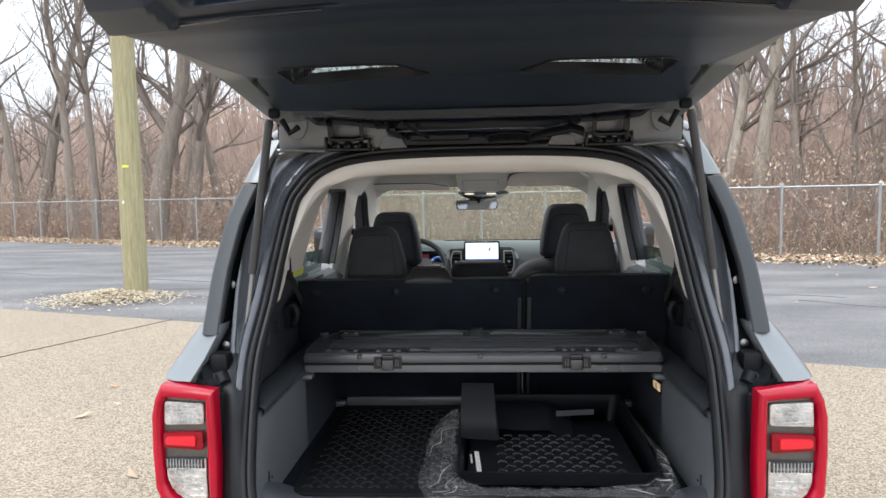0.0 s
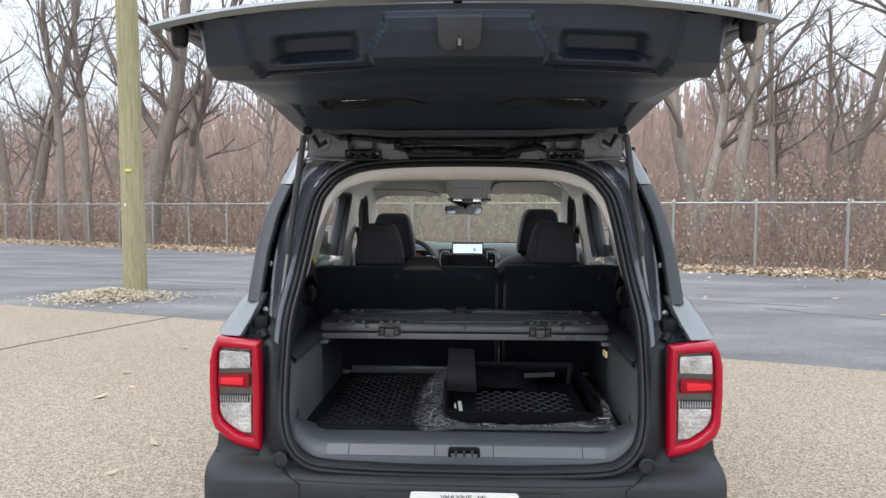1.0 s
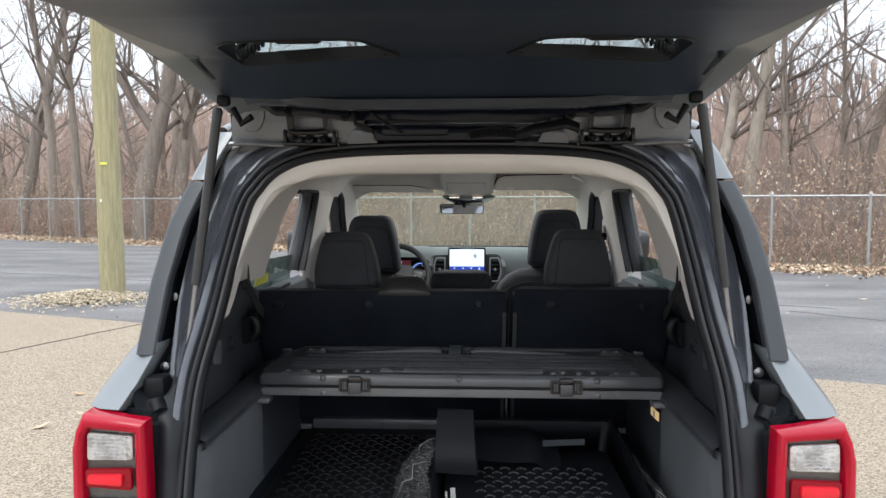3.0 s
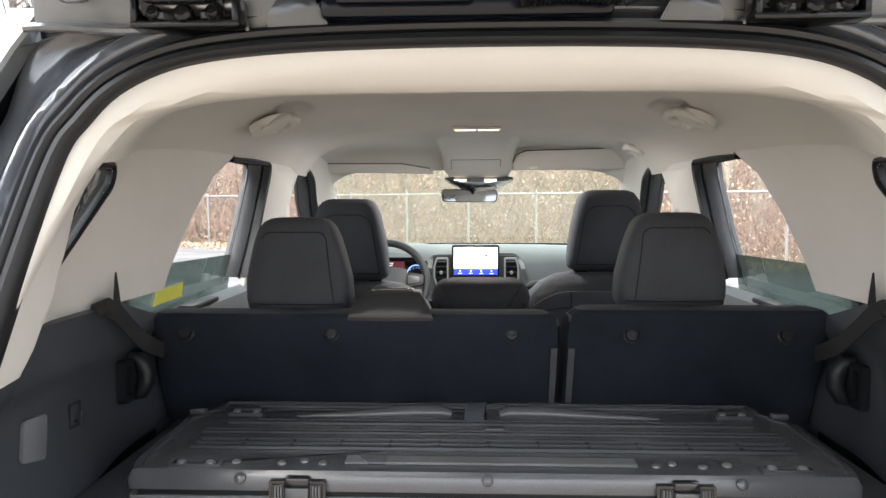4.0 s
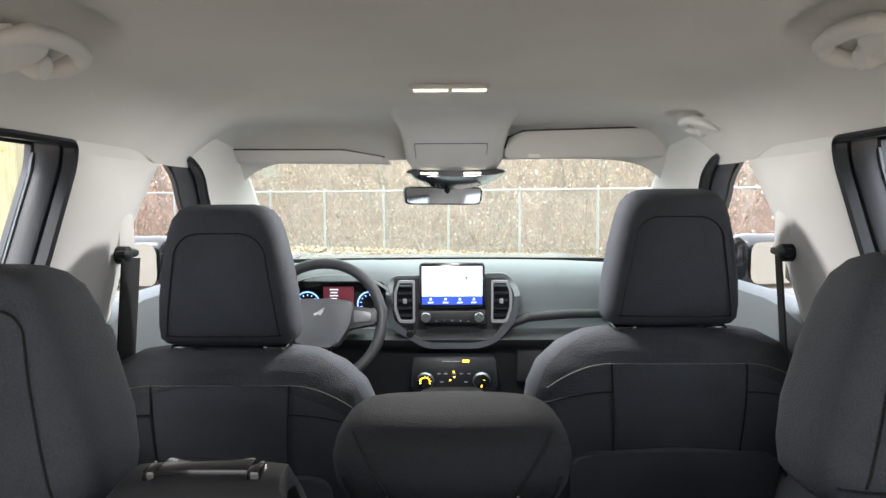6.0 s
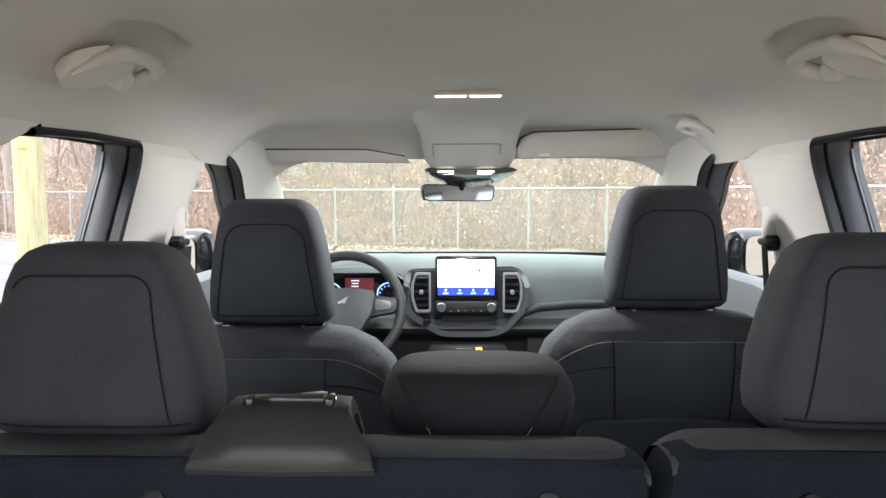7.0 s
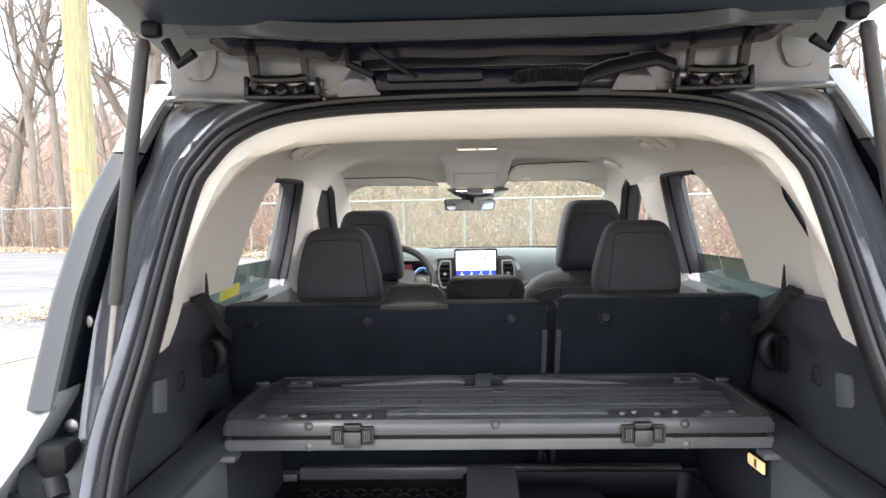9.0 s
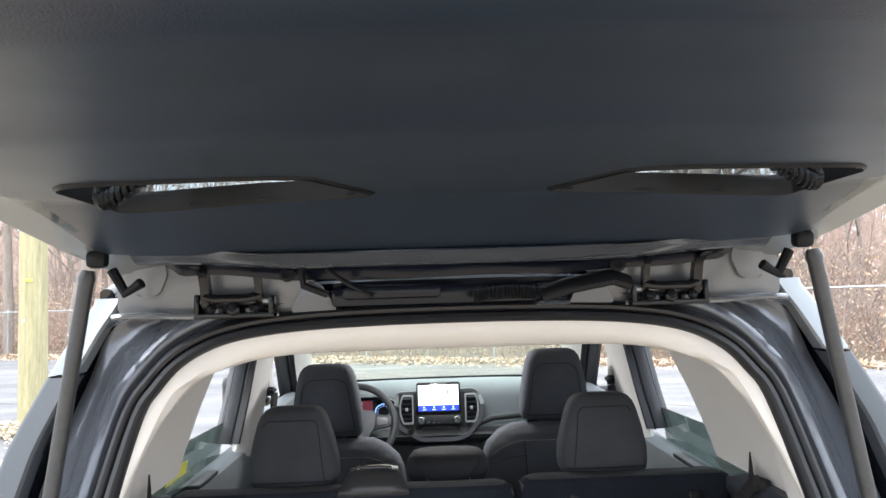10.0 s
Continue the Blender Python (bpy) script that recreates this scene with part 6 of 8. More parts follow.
    part("lamp_filter", prism(bmesh.new(), [(0.296, 0.870), (0.308, 0.8695), (0.308, 0.888), (0.296, 0.8885)], lp, 0.0085), mat("lamp_filter", (0.35, 0.40, 0.36), 0.3), c)



rear_opening()
gutter()
strut()
liftgate()
quarter_corner()
rear_sill()
body_sides()
roof()
roof_lining()
floor_and_cargo()


# ---- seats ----
def cushion(bm, rows, power=4.0, n=28, m=None):
    """A padded form: rows of (z, centre x, centre y, half width, half depth), each a rounded oblong."""
    m = m or Matrix()
    rings = []
    for z, cx, cy, w, d in rows:
        ring = []
        for k in range(n):
            a = 6.2832 * (k + 0.5) / n
            c, s = math.cos(a), math.sin(a)
            ring.append(m @ Vector((cx + w * math.copysign(abs(c) ** (2 / power), c), cy + d * math.copysign(abs(s) ** (2 / power), s), z)))
        rings.append(ring)
    skin(bm, rings)
    return bm


def headrest_rows(w_top, w_mid, w_low, h, d, lean=0.12):
    """Rows of a head restraint that stands on z = 0."""
    prof = [(0.0, 0.80, 0.55), (0.02, 0.92, 0.75), (0.06, 0.98, 0.92), (0.16, 1.0, 1.0), (0.35, 1.0, 1.0), (0.60, 0.96, 0.97), (0.80, 0.90, 0.88), (0.90, 0.84, 0.76), (0.96, 0.74, 0.58), (0.99, 0.60, 0.38), (1.0, 0.45, 0.22)]
    rows = []
    for t, fw, fd in prof:
        base = lerp([(0, w_low), (0.3, w_mid), (1, w_top)], t)
        rows.append((t * h, 0, -lean * 0.0 + 0.03 * (t - 0.5) * -lean * 4, base * fw, d * fd))
    return rows


def rear_face(rows, x, z, extra=0.0015, power=4.0):
    """The back surface (towards -y) of a cushion at x, z."""
    for a, b in zip(rows, rows[1:]):
        if a[0] <= z <= b[0] + 1e-6:
            t = (z - a[0]) / max(1e-6, b[0] - a[0])
            _, cx, cy, w, d = (p + (q - p) * t for p, q in zip(a, b))
            k = min(0.999, abs(x - cx) / w)
            return Vector((x, cy - d * (1 - k ** power) ** (1 / power) - extra, z))
    return Vector((x, rows[-1][2], z))


def seam(parent, rows, pts, off, name="seam", material=None, r=0.0016):
    return stitch(name, parent, [rear_face(rows, x, z) + Vector(off) for x, z in pts], r, material)


def arch(w0, w1, z0, z1, r, n=8):
    """An upside-down U: half width at the foot and at the top."""
    pts = [(-w0, z0)]
    for k in range(n + 1):
        a = math.pi - math.pi / 2 * k / n
        pts.append((-(w1 - r) + r * math.cos(a), z1 - r + r * math.sin(a)))
    for k in range(n + 1):
        a = math.pi / 2 - math.pi / 2 * k / n
        pts.append(((w1 - r) + r * math.cos(a), z1 - r + r * math.sin(a)))
    pts.append((w0, z0))
    out = []
    for (xa, za), (xb, zb) in zip(pts, pts[1:]):
        m = max(1, int(math.hypot(xb - xa, zb - za) / 0.012))
        out += [(xa + (xb - xa) * i / m, za + (zb - za) * i / m) for i in range(m)]
    return out + [pts[-1]]


def front_seat(x, y, dz, label):
    seat = thing("front_seat", label, "car seat", "front seats", at=(x, y, dz))
    rows = [(0.50, 0, 0.16, 0.20, 0.05), (0.56, 0, 0.13, 0.235, 0.085), (0.75, 0, 0.07, 0.245, 0.09), (0.95, 0, 0.02, 0.262, 0.088), (1.04, 0, 0.0, 0.262, 0.083), (1.09, 0, -0.008, 0.256, 0.078), (1.13, 0, -0.012, 0.240, 0.070), (1.165, 0, -0.014, 0.205, 0.058), (1.188, 0, -0.014, 0.16, 0.042), (1.196, 0, -0.013, 0.11, 0.025)]
    part("backrest", cushion(bmesh.new(), rows, 3.2, 36), FABRIC, seat)
    for s in (-1, 1):
        seam(seat, rows, [(s * (0.117 - 0.008 * (1.14 - z) / 0.2), z) for z in steps(0.94, 1.142, 14)], (0, 0, 0))
        seam(seat, rows, [(s * (0.117 + 0.125 * t), 1.094 - 0.03 * t * t) for t in steps(0, 1, 10)], (0, 0, 0))
        seam(seat, rows, [(s * (0.117 + 0.11 * t), 1.142 - 0.045 * t * t) for t in steps(0, 1, 10)], (0, 0, 0), material=STITCH, r=0.0009)
    seam(seat, rows, [(0.117 * u, 1.142) for u in steps(-1, 1, 16)], (0, 0, 0), material=STITCH, r=0.0009)
    bm = bmesh.new()
    wide = lambda z: lerp([(r[0], r[3]) for r in rows], z)

    def knit(u, t):
        low = 1.145 - 0.085 * abs(u) ** 2.6
        z = low + (1.1945 - low) * t
        return rear_face(rows, u * wide(z) * 0.95, z, 0.0022, 3.2)
    sheet(bm, steps(-1, 1, 60), steps(0, 1, 12), knit)
    part("knit_panel", bm, KNIT, seat, "ribbed knit fabric strip")
    bm = bmesh.new()
    cushion(bm, [(0.38, 0, 0.28, 0.20, 0.20), (0.42, 0, 0.28, 0.24, 0.25), (0.52, 0, 0.28, 0.25, 0.27), (0.56, 0, 0.29, 0.22, 0.24)], 4, 28)
    part("seat_cushion", bm, FABRIC, seat)
    bm = bmesh.new()
    prism(bm, rounded([(-0.17, 0.62), (0.17, 0.62), (0.185, 0.98), (0.0, 0.992), (-0.185, 0.98)], 0.04), lambda u, v, w: Vector((u, -0.062 + (0.98 - v) * 0.26 - 0.018 + w - 0.012 * (1 - (u / 0.2) ** 2), v)), 0.02, 0.004)
    part("map_pocket", bm, TRIM_BLACK, seat, "black map pocket")
    hr = headrest_rows(0.104, 0.118, 0.122, 0.245, 0.058)
    z0 = 1.20
    lift = [(z + z0, a, b - 0.01, c, d) for z, a, b, c, d in hr]
    head = part("head_restraint", cushion(bmesh.new(), lift, 4.0, 36), FABRIC, seat)
    seam(head, lift, arch(0.097, 0.078, z0 + 0.02, z0 + 0.197, 0.045), (0, 0, 0), r=0.0012)
    seam(head, lift, [(u, z0 + 0.022) for u in steps(-0.10, 0.10, 12)], (0, 0, 0))
    for s in (-1, 1):
        bm = bmesh.new()
        tube(bm, [(s * 0.081, -0.01, 1.15), (s * 0.081, -0.01, 1.22)], 0.006, 10)
        part("post", bm, STEEL, head)
        bm = bmesh.new()
        box(bm, (s * 0.081, -0.016, 1.193), (0.042, 0.036, 0.014), 0.005)
        part("post_guide", bm, GLOSSY, head)
    return seat


def rear_seat():
    seat = thing("bench_seat", "black split folding rear seat seen from the cargo side", "car seat")

    def back_y(z):
        return 0.505 + (1.19 - z) * 0.36

    for nm, x0, x1, dz in (("seat_back", -0.668, 0.150, 0.0), ("seat_back", 0.160, 0.668, 0.009)):
        bm = bmesh.new()
        rings = []
        for z, inset, dep in ((0.70, 0.004, 0.10), (0.72, 0.0, 0.11), (0.90, 0, 0.11), (1.10, 0, 0.09), (1.150, 0, 0.075), (1.178, 0.002, 0.060), (1.191, 0.008, 0.045), (1.198, 0.018, 0.028)):
            y = back_y(z) + (0.012 if z > 1.195 else 0.004 if z > 1.18 else 0)
            a, b = x0 + inset, x1 - inset
            r = 0.018
            ring = [(a, y + r, z), (a + r * 0.3, y + r * 0.3, z), (a + r, y, z)] + [(a + r + (b - a - 2 * r) * k / 20, y - 0.003 * math.sin(math.pi * k / 20), z) for k in range(1, 20)] + [(b - r, y, z), (b - r * 0.3, y + r * 0.3, z), (b, y + r, z), (b, y + dep, z), (a, y + dep, z)]
            rings.append([(u, v, w + dz) for u, v, w in ring])
        skin(bm, rings)
        p = part(nm, bm, CARPET, seat, "carpeted seat back panel")
        for xe, sg in ((x1, -1),) if x0 < 0 else ((x0, 1),):
            bm = bmesh.new()
            band(bm, [(xe + sg * 0.012, back_y(z) - 0.0035, z) for z in steps(0.74, 1.13, 10)], (1, 0, 0), 0.012, 0.004)
            part("edge_binding", bm, BINDING, p)
        bm = bmesh.new()
        prof = [(0.514, 1.190), (0.517, 1.1985), (0.524, 1.2025), (0.540, 1.2035), (0.562, 1.2015), (0.583, 1.194), (0.602, 1.180), (0.616, 1.160), (0.624, 1.12), (0.63, 1.06)]
        ends = lambda u: 0.020 * (1 - min(1, (u - x0) / 0.045, (x1 - u) / 0.045)) ** 2
        sheet(bm, steps(x0 + 0.004, x1 - 0.004, 60), list(range(len(prof))), lambda u, k: Vector((u, prof[k][0] + 0.004 * noise.noise((u * 5, k, 2)), prof[k][1] + dz - ends(u) + 0.0015 * noise.noise((u * 9, k * 0.7, 4)))))
        part("shoulder_fabric", bm, KNIT, p, "textured grey-black seat fabric")
    for x in (-0.585, -0.296, 0.055, 0.284, 0.575):
        bm = bmesh.new()
        m = Matrix.Translation((x, back_y(1.158) - 0.001, 1.158)) @ pose(0, 0, 0, 70)
        lathe(bm, [(0.016, 0), (0.016, 0.003), (0.013, 0.005), (0.011, 0.004), (0.010, 0.009), (0.006, 0.010), (0.001, 0.008)], 20, m)
        part("anchor_button", bm, PLASTIC, seat, "round black anchor cover")
    for s in (-1, 1):
        hr = headrest_rows(0.088, 0.108, 0.108, 0.195, 0.055)
        hz = 1.190 if s < 0 else 1.198
        lift = [(z + hz, s * 0.379 + a, 0.605 + b, c, d) for z, a, b, c, d in hr]
        head = part("head_restraint", cushion(bmesh.new(), lift, 4.4, 36), FABRIC, seat, "padded black head restraint")
        stitch("seam", head, [rear_face(lift, s * 0.379 + u, z) for u, z in arch(0.078, 0.066, hz + 0.023, hz + 0.166, 0.02)][(0 if s > 0 else 12):(-12 if s > 0 else None)], 0.0011)
        stitch("seam", head, [rear_face(lift, s * 0.379 + u, hz + 0.020) for u in steps(-0.095, 0.095, 12)], 0.0014)
        for k in (-1, 1):
            bm = bmesh.new()
            tube(bm, [(s * 0.379 + k * 0.062, 0.605, 1.15), (s * 0.379 + k * 0.062, 0.605, 1.21)], 0.006, 8)
            box(bm, (s * 0.379 + k * 0.062, 0.60, 1.199), (0.034, 0.03, 0.014), 0.004)
            part("post_guide", bm, GLOSSY, head)
    # low middle head restraint
    rows = [(1.146, -0.003, 0.672, 0.058, 0.034), (1.156, -0.003, 0.67, 0.072, 0.046), (1.175, -0.003, 0.67, 0.088, 0.055), (1.20, -0.003, 0.67, 0.102, 0.061), (1.219, -0.003, 0.671, 0.106, 0.062), (1.236, -0.003, 0.674, 0.102, 0.060), (1.248, -0.003, 0.678, 0.094, 0.055), (1.254, -0.003, 0.682, 0.085, 0.047), (1.2565, -0.003, 0.685, 0.074, 0.036)]
    rows = [(z - 0.009, *r) for z, *r in rows]
    mid = part("middle_head_restraint", cushion(bmesh.new(), rows, 3.2, 32), DARK_FABRIC, seat, "low black middle head restraint with pale stitching")
    for s in (-1, 1):
        line = [(-0.003 + s * (0.032 + 0.052 * t ** 1.35), 1.149 + 0.088 * t) for t in steps(0, 1, 16)]
        stitch("seam", mid, [rear_face(rows, a, b, 0.0012, 3.2) for a, b in line], 0.0019)
        for k in range(13):
            a, b = line[0][0] + (line[8][0] - line[0][0]) * k / 13, line[0][1] + (line[8][1] - line[0][1]) * k / 13
            stitch("stitch", mid, [rear_face(rows, a + s * 0.003 * u, b + 0.0042 * u, 0.0022, 3.2) for u in (0, 0.5, 1)], 0.0009, LIGHT_THREAD)
        stitch("seam", mid, [rear_face(rows, -0.003 + s * (0.058 + 0.034 * t ** 0.6), 1.153 + 0.050 * t, 0.0012, 3.2) for t in steps(0, 1, 12)], 0.0017)
    # outlet of the middle belt
    bm = bmesh.new()
    rings = []
    for y, z, w, h in ((0.502, 1.190, 0.083, 0.004), (0.501, 1.196, 0.083, 0.006), (0.508, 1.208, 0.078, 0.006), (0.519, 1.224, 0.068, 0.006), (0.527, 1.231, 0.062, 0.007), (0.540, 1.234, 0.060, 0.008), (0.562, 1.231, 0.060, 0.012), (0.60, 1.190, 0.062, 0.02)):
        rings.append([(-0.180 + w * c, y, z + h * d) for c, d in ((-1, -0.6), (-0.98, 0.2), (-0.92, 0.7), (-0.5, 0.95), (0, 1), (0.5, 0.95), (0.92, 0.7), (0.98, 0.2), (1, -0.6), (0, -1))])
    skin(bm, rings)
    o = part("belt_outlet", bm, mat("outlet_plastic", (0.026, 0.027, 0.030), 0.34, 0, 7, 0.08, 700, 0.15, 0.0006), seat, "smooth dark grey belt outlet")
    bm = bmesh.new()
    box(bm, (-0.180, 0.549, 1.2425), (0.066, 0.024, 0.006), 0.002)
    for sg in (-1, 1):
        box(bm, (-0.180 + sg * 0.037, 0.544, 1.241), (0.010, 0.022, 0.010), 0.003)
    part("belt_slot", bm, GLOSSY, o)
    bm = bmesh.new()
    cushion(bm, [(0.50, 0, 0.88, 0.60, 0.22), (0.55, 0, 0.88, 0.63, 0.25), (0.70, 0, 0.88, 0.63, 0.25), (0.74, 0, 0.88, 0.60, 0.22)], 5, 40)
    part("bench_cushion", bm, FABRIC, seat)


# ---- cargo things ----
def cargo_shelf():
    sh = thing("cargo_shelf", "black folding cargo shelf with two latches", "shelf")
    line = [(-0.552, 0.202), (0.552, 0.202), (0.566, 0.25), (0.566, 0.455), (0.548, 0.462), (0.548, 0.492), (0.530, 0.498), (0.530, 0.555), (-0.530, 0.555), (-0.530, 0.498), (-0.548, 0.492), (-0.548, 0.462), (-0.566, 0.455), (-0.566, 0.25)]
    top_z = lambda y: 1.0085 + 0.02 * (y - 0.2)
    # the upper board: a sloped front face, a raised rim and a slightly sunk field
    bm = bmesh.new()
    edge = rounded(line, 0.012)
    ring = lambda o, z: [Vector((u, v, z + 0.02 * (v - 0.2))) for u, v in inset(edge, o)]
    skin(bm, [ring(0.004, 0.978), ring(0.0, 0.980), ring(0.0, 0.996), ring(0.006, 1.005), ring(0.009, 1.0085), ring(0.020, 1.0085), ring(0.023, 1.0055)])
    top = part("top_panel", bm, SHELF, sh)
    bm = bmesh.new()
    prism(bm, rounded([(-0.550, 0.200), (0.550, 0.200), (0.555, 0.54), (-0.555, 0.54)], 0.008), lambda u, v, w: Vector((u, v, 0.950 + w)), 0.021, 0.004)
    part("lower_panel", bm, SHELF_EDGE, sh, "pale grey lower board edge")
    bm = bmesh.new()
    box(bm, (0, 0.37, 0.9745), (1.07, 0.33, 0.009))
    part("hinge_gap", bm, RUBBER, sh)
    fld = lambda y: top_z(y) - 0.003
    for y, x0, x1, w, h in ((0.372, -0.50, 0.51, 0.005, 0.0045), (0.388, -0.50, 0.51, 0.004, 0.0035), (0.418, -0.47, 0.48, 0.006, 0.005), (0.440, -0.42, 0.43, 0.004, 0.003), (0.512, -0.44, 0.45, 0.006, 0.005), (0.528, -0.46, 0.47, 0.004, 0.003)):
        bm = bmesh.new()
        box(bm, ((x0 + x1) / 2, y, fld(y) + h / 2), (x1 - x0, w, h), 0.0009, 1)
        part("rib", bm, SHELF, top)
    # louvred strip: two rows of open slots between rails
    for y in (0.300, 0.319, 0.338):
        bm = bmesh.new()
        box(bm, (0.005, y, fld(y) + 0.003), (0.99, 0.0045, 0.006), 0.0009, 1)
        part("vent_rail", bm, SHELF, top)
    for y in (0.3095, 0.3285):
        bm = bmesh.new()
        box(bm, (0.005, y, fld(y) + 0.0006), (0.98, 0.011, 0.0014))
        part("vent_groove", bm, RUBBER, top)
    for k in range(13):
        bm = bmesh.new()
        box(bm, (-0.49 + 0.0825 * k, 0.319, fld(0.319) + 0.0025), (0.005, 0.040, 0.005), 0.0008, 1)
        part("vent_divider", bm, SHELF, top)
    bm = bmesh.new()
    box(bm, (0.005, 0.256, fld(0.256) + 0.0022), (0.455, 0.028, 0.0045), 0.001, 1)
    part("grip_strip", bm, SHELF_EDGE, top, "pale grip strip")
    # sunk hinge slots with a raised lip and two pins each
    for x, y, w, d in ((-0.455, 0.232, 0.042, 0.011), (0.455, 0.236, 0.042, 0.011), (-0.455, 0.476, 0.034, 0.016), (0.465, 0.480, 0.034, 0.016)):
        bm = bmesh.new()
        frame_ring(bm, rounded([(x - w, y - d), (x + w, y - d), (x + w, y + d), (x - w, y + d)], 0.006), rounded([(x - w + 0.006, y - d + 0.004), (x + w - 0.006, y - d + 0.004), (x + w - 0.006, y + d - 0.004), (x - w + 0.006, y + d - 0.004)], 0.004), lambda u, v, q: Vector((u, v, fld(v) + q)), 0.0055)
        sl = part("hinge_slot", bm, SHELF, top)
        bm = bmesh.new()
        box(bm, (x, y, fld(y) + 0.0006), (2 * w - 0.012, 2 * d - 0.008, 0.0012))
        part("slot_floor", bm, RUBBER, sl)
        for k in (-1, 1):
            bm = bmesh.new()
            lathe(bm, [(0.0075, 0), (0.0075, 0.005), (0.0055, 0.0075), (0.001, 0.008)], 12, pose(x + k * w * 0.55, y, fld(y)))
            part("hinge_pin", bm, SHELF_EDGE, sl)
    for x, y in ((-0.395, 0.246), (-0.322, 0.243), (-0.288, 0.252), (-0.257, 0.244), (0.262, 0.248), (0.288, 0.256), (0.332, 0.246), (0.372, 0.254)):
        bm = bmesh.new()
        lathe(bm, [(0.0075, 0), (0.007, 0.0025), (0.004, 0.004), (0.001, 0.004)], 10, pose(x, y, fld(y)))
        part("rivet", bm, STEEL, top)
    for s in (-1, 1):
        bm = tube(bmesh.new(), [(-0.015 + s * 0.045, 0.478, fld(0.48) + 0.002), (-0.015 + s * 0.065, 0.482, fld(0.48) + 0.007), (-0.015 + s * 0.12, 0.478, fld(0.48) + 0.008), (-0.015 + s * 0.24, 0.466, fld(0.47) + 0.004), (-0.015 + s * 0.34, 0.462, fld(0.46) + 0.001)], [0.007, 0.011, 0.012, 0.007, 0.002], 10, flat=0.55)
        part("folding_rib", bm, SHELF, top)
        bm = bmesh.new()
        box(bm, (s * 0.547, 0.47, top_z(0.47) + 0.003), (0.030, 0.018, 0.010), 0.003)
        part("corner_catch", bm, SHELF, top)
    bm = bmesh.new()
    band(bm, [(-0.012, 0.500, fld(0.5) + 0.006), (-0.012, 0.488, fld(0.49) + 0.019), (-0.016, 0.470, fld(0.47) + 0.021), (-0.018, 0.448, fld(0.45) + 0.010), (-0.018, 0.440, fld(0.44) + 0.003)], (1, 0, 0), 0.036, 0.004)
    part("pull_strap", bm, TRIM_BLACK, sh, "small black pull strap")
    bm = bmesh.new()
    box(bm, (0.018, 0.395, fld(0.395) + 0.003), (0.034, 0.018, 0.007), 0.002)
    part("centre_catch", bm, SHELF, top)
    # nubs along both front edges
    for x, z in ((-0.375, 0.999), (0.0, 1.000), (0.375, 0.999), (-0.375, 0.957), (0.378, 0.957)):
        bm = bmesh.new()
        lathe(bm, [(0.009, 0), (0.0085, 0.003), (0.005, 0.006), (0.001, 0.0065)], 14, pose(x, 0.203, z, 90 if z < 0.99 else 60))
        part("edge_nub", bm, SHELF_EDGE if z < 0.99 else SHELF, sh)
    for x in (-0.2855, 0.2915):
        bm = bmesh.new()
        frame_ring(bm, rounded([(x - 0.043, 0.963), (x + 0.043, 0.963), (x + 0.043, 0.999), (x - 0.043, 0.999)], 0.003), rounded([(x - 0.0385, 0.967), (x + 0.0385, 0.967), (x + 0.0385, 0.995), (x - 0.0385, 0.995)], 0.002), lambda u, v, w: Vector((u, 0.204 - w, v)), 0.011)
        la = part("latch", bm, GLOSSY, sh, "black slide latch")
        bm = bmesh.new()
        box(bm, (x, 0.199, 0.981), (0.078, 0.004, 0.030))
        part("latch_back", bm, RUBBER, la)
        bm = bmesh.new()
        box(bm, (x, 0.195, 0.974), (0.036, 0.014, 0.032), 0.003)
        part("latch_tongue", bm, SHELF, la, "dark grey latch tongue")
        bm = bmesh.new()
        box(bm, (x, 0.197, 0.9975), (0.038, 0.018, 0.016), 0.004)
        part("latch_grip", bm, GLOSSY, la)
        for sx in (-1, 1):
            bm = bmesh.new()
            c = x + sx * 0.0285
            frame_ring(bm, [(c - 0.0085, 0.969), (c + 0.0085, 0.969), (c + 0.0085, 0.993), (c - 0.0085, 0.993)], [(c - 0.0075, 0.970), (c + 0.0075, 0.970), (c + 0.0075, 0.992), (c - 0.0075, 0.992)], lambda u, v, w: Vector((u, 0.197 - w, v)), 0.005)
            part("latch_grille", bm, SHELF, la)
            for k in range(3):
                bm = bmesh.new()
                box(bm, (c + (k - 1) * 0.0045, 0.194, 0.981), (0.0018, 0.006, 0.021), 0.0)
                part("latch_rib", bm, SHELF_EDGE, la)


def treads(bm, x0, x1, y0, y1, z, px, py, w, rng, skip=None):
    """Rows of small raised links, set like bricks."""
    j = 0
    y = y0
    while y < y1:
        x = x0 + (px / 2 if j % 2 else 0)
        while x < x1:
            if skip is None or not skip(x, y):
                a = [(-w, -w * 0.45), (-w * 0.55, w * 0.5), (w * 0.55, w * 0.5), (w, -w * 0.45), (w * 0.55, -w * 0.45), (w * 0.35, w * 0.05), (-w * 0.35, w * 0.05), (-w * 0.55, -w * 0.45)]
                lo = [bm.verts.new((x + u, y + v, z)) for u, v in a]
                hi = [bm.verts.new((x + u * 0.92, y + v * 0.92, z + 0.0035)) for u, v in a]
                for i in range(8):
                    bm.faces.new((lo[i], lo[(i + 1) % 8], hi[(i + 1) % 8], hi[i]))
                for q in ((0, 1, 6, 7), (1, 2, 5, 6), (2, 3, 4, 5)):
                    bm.faces.new([hi[i] for i in q])
            x += px
        y += py
        j += 1


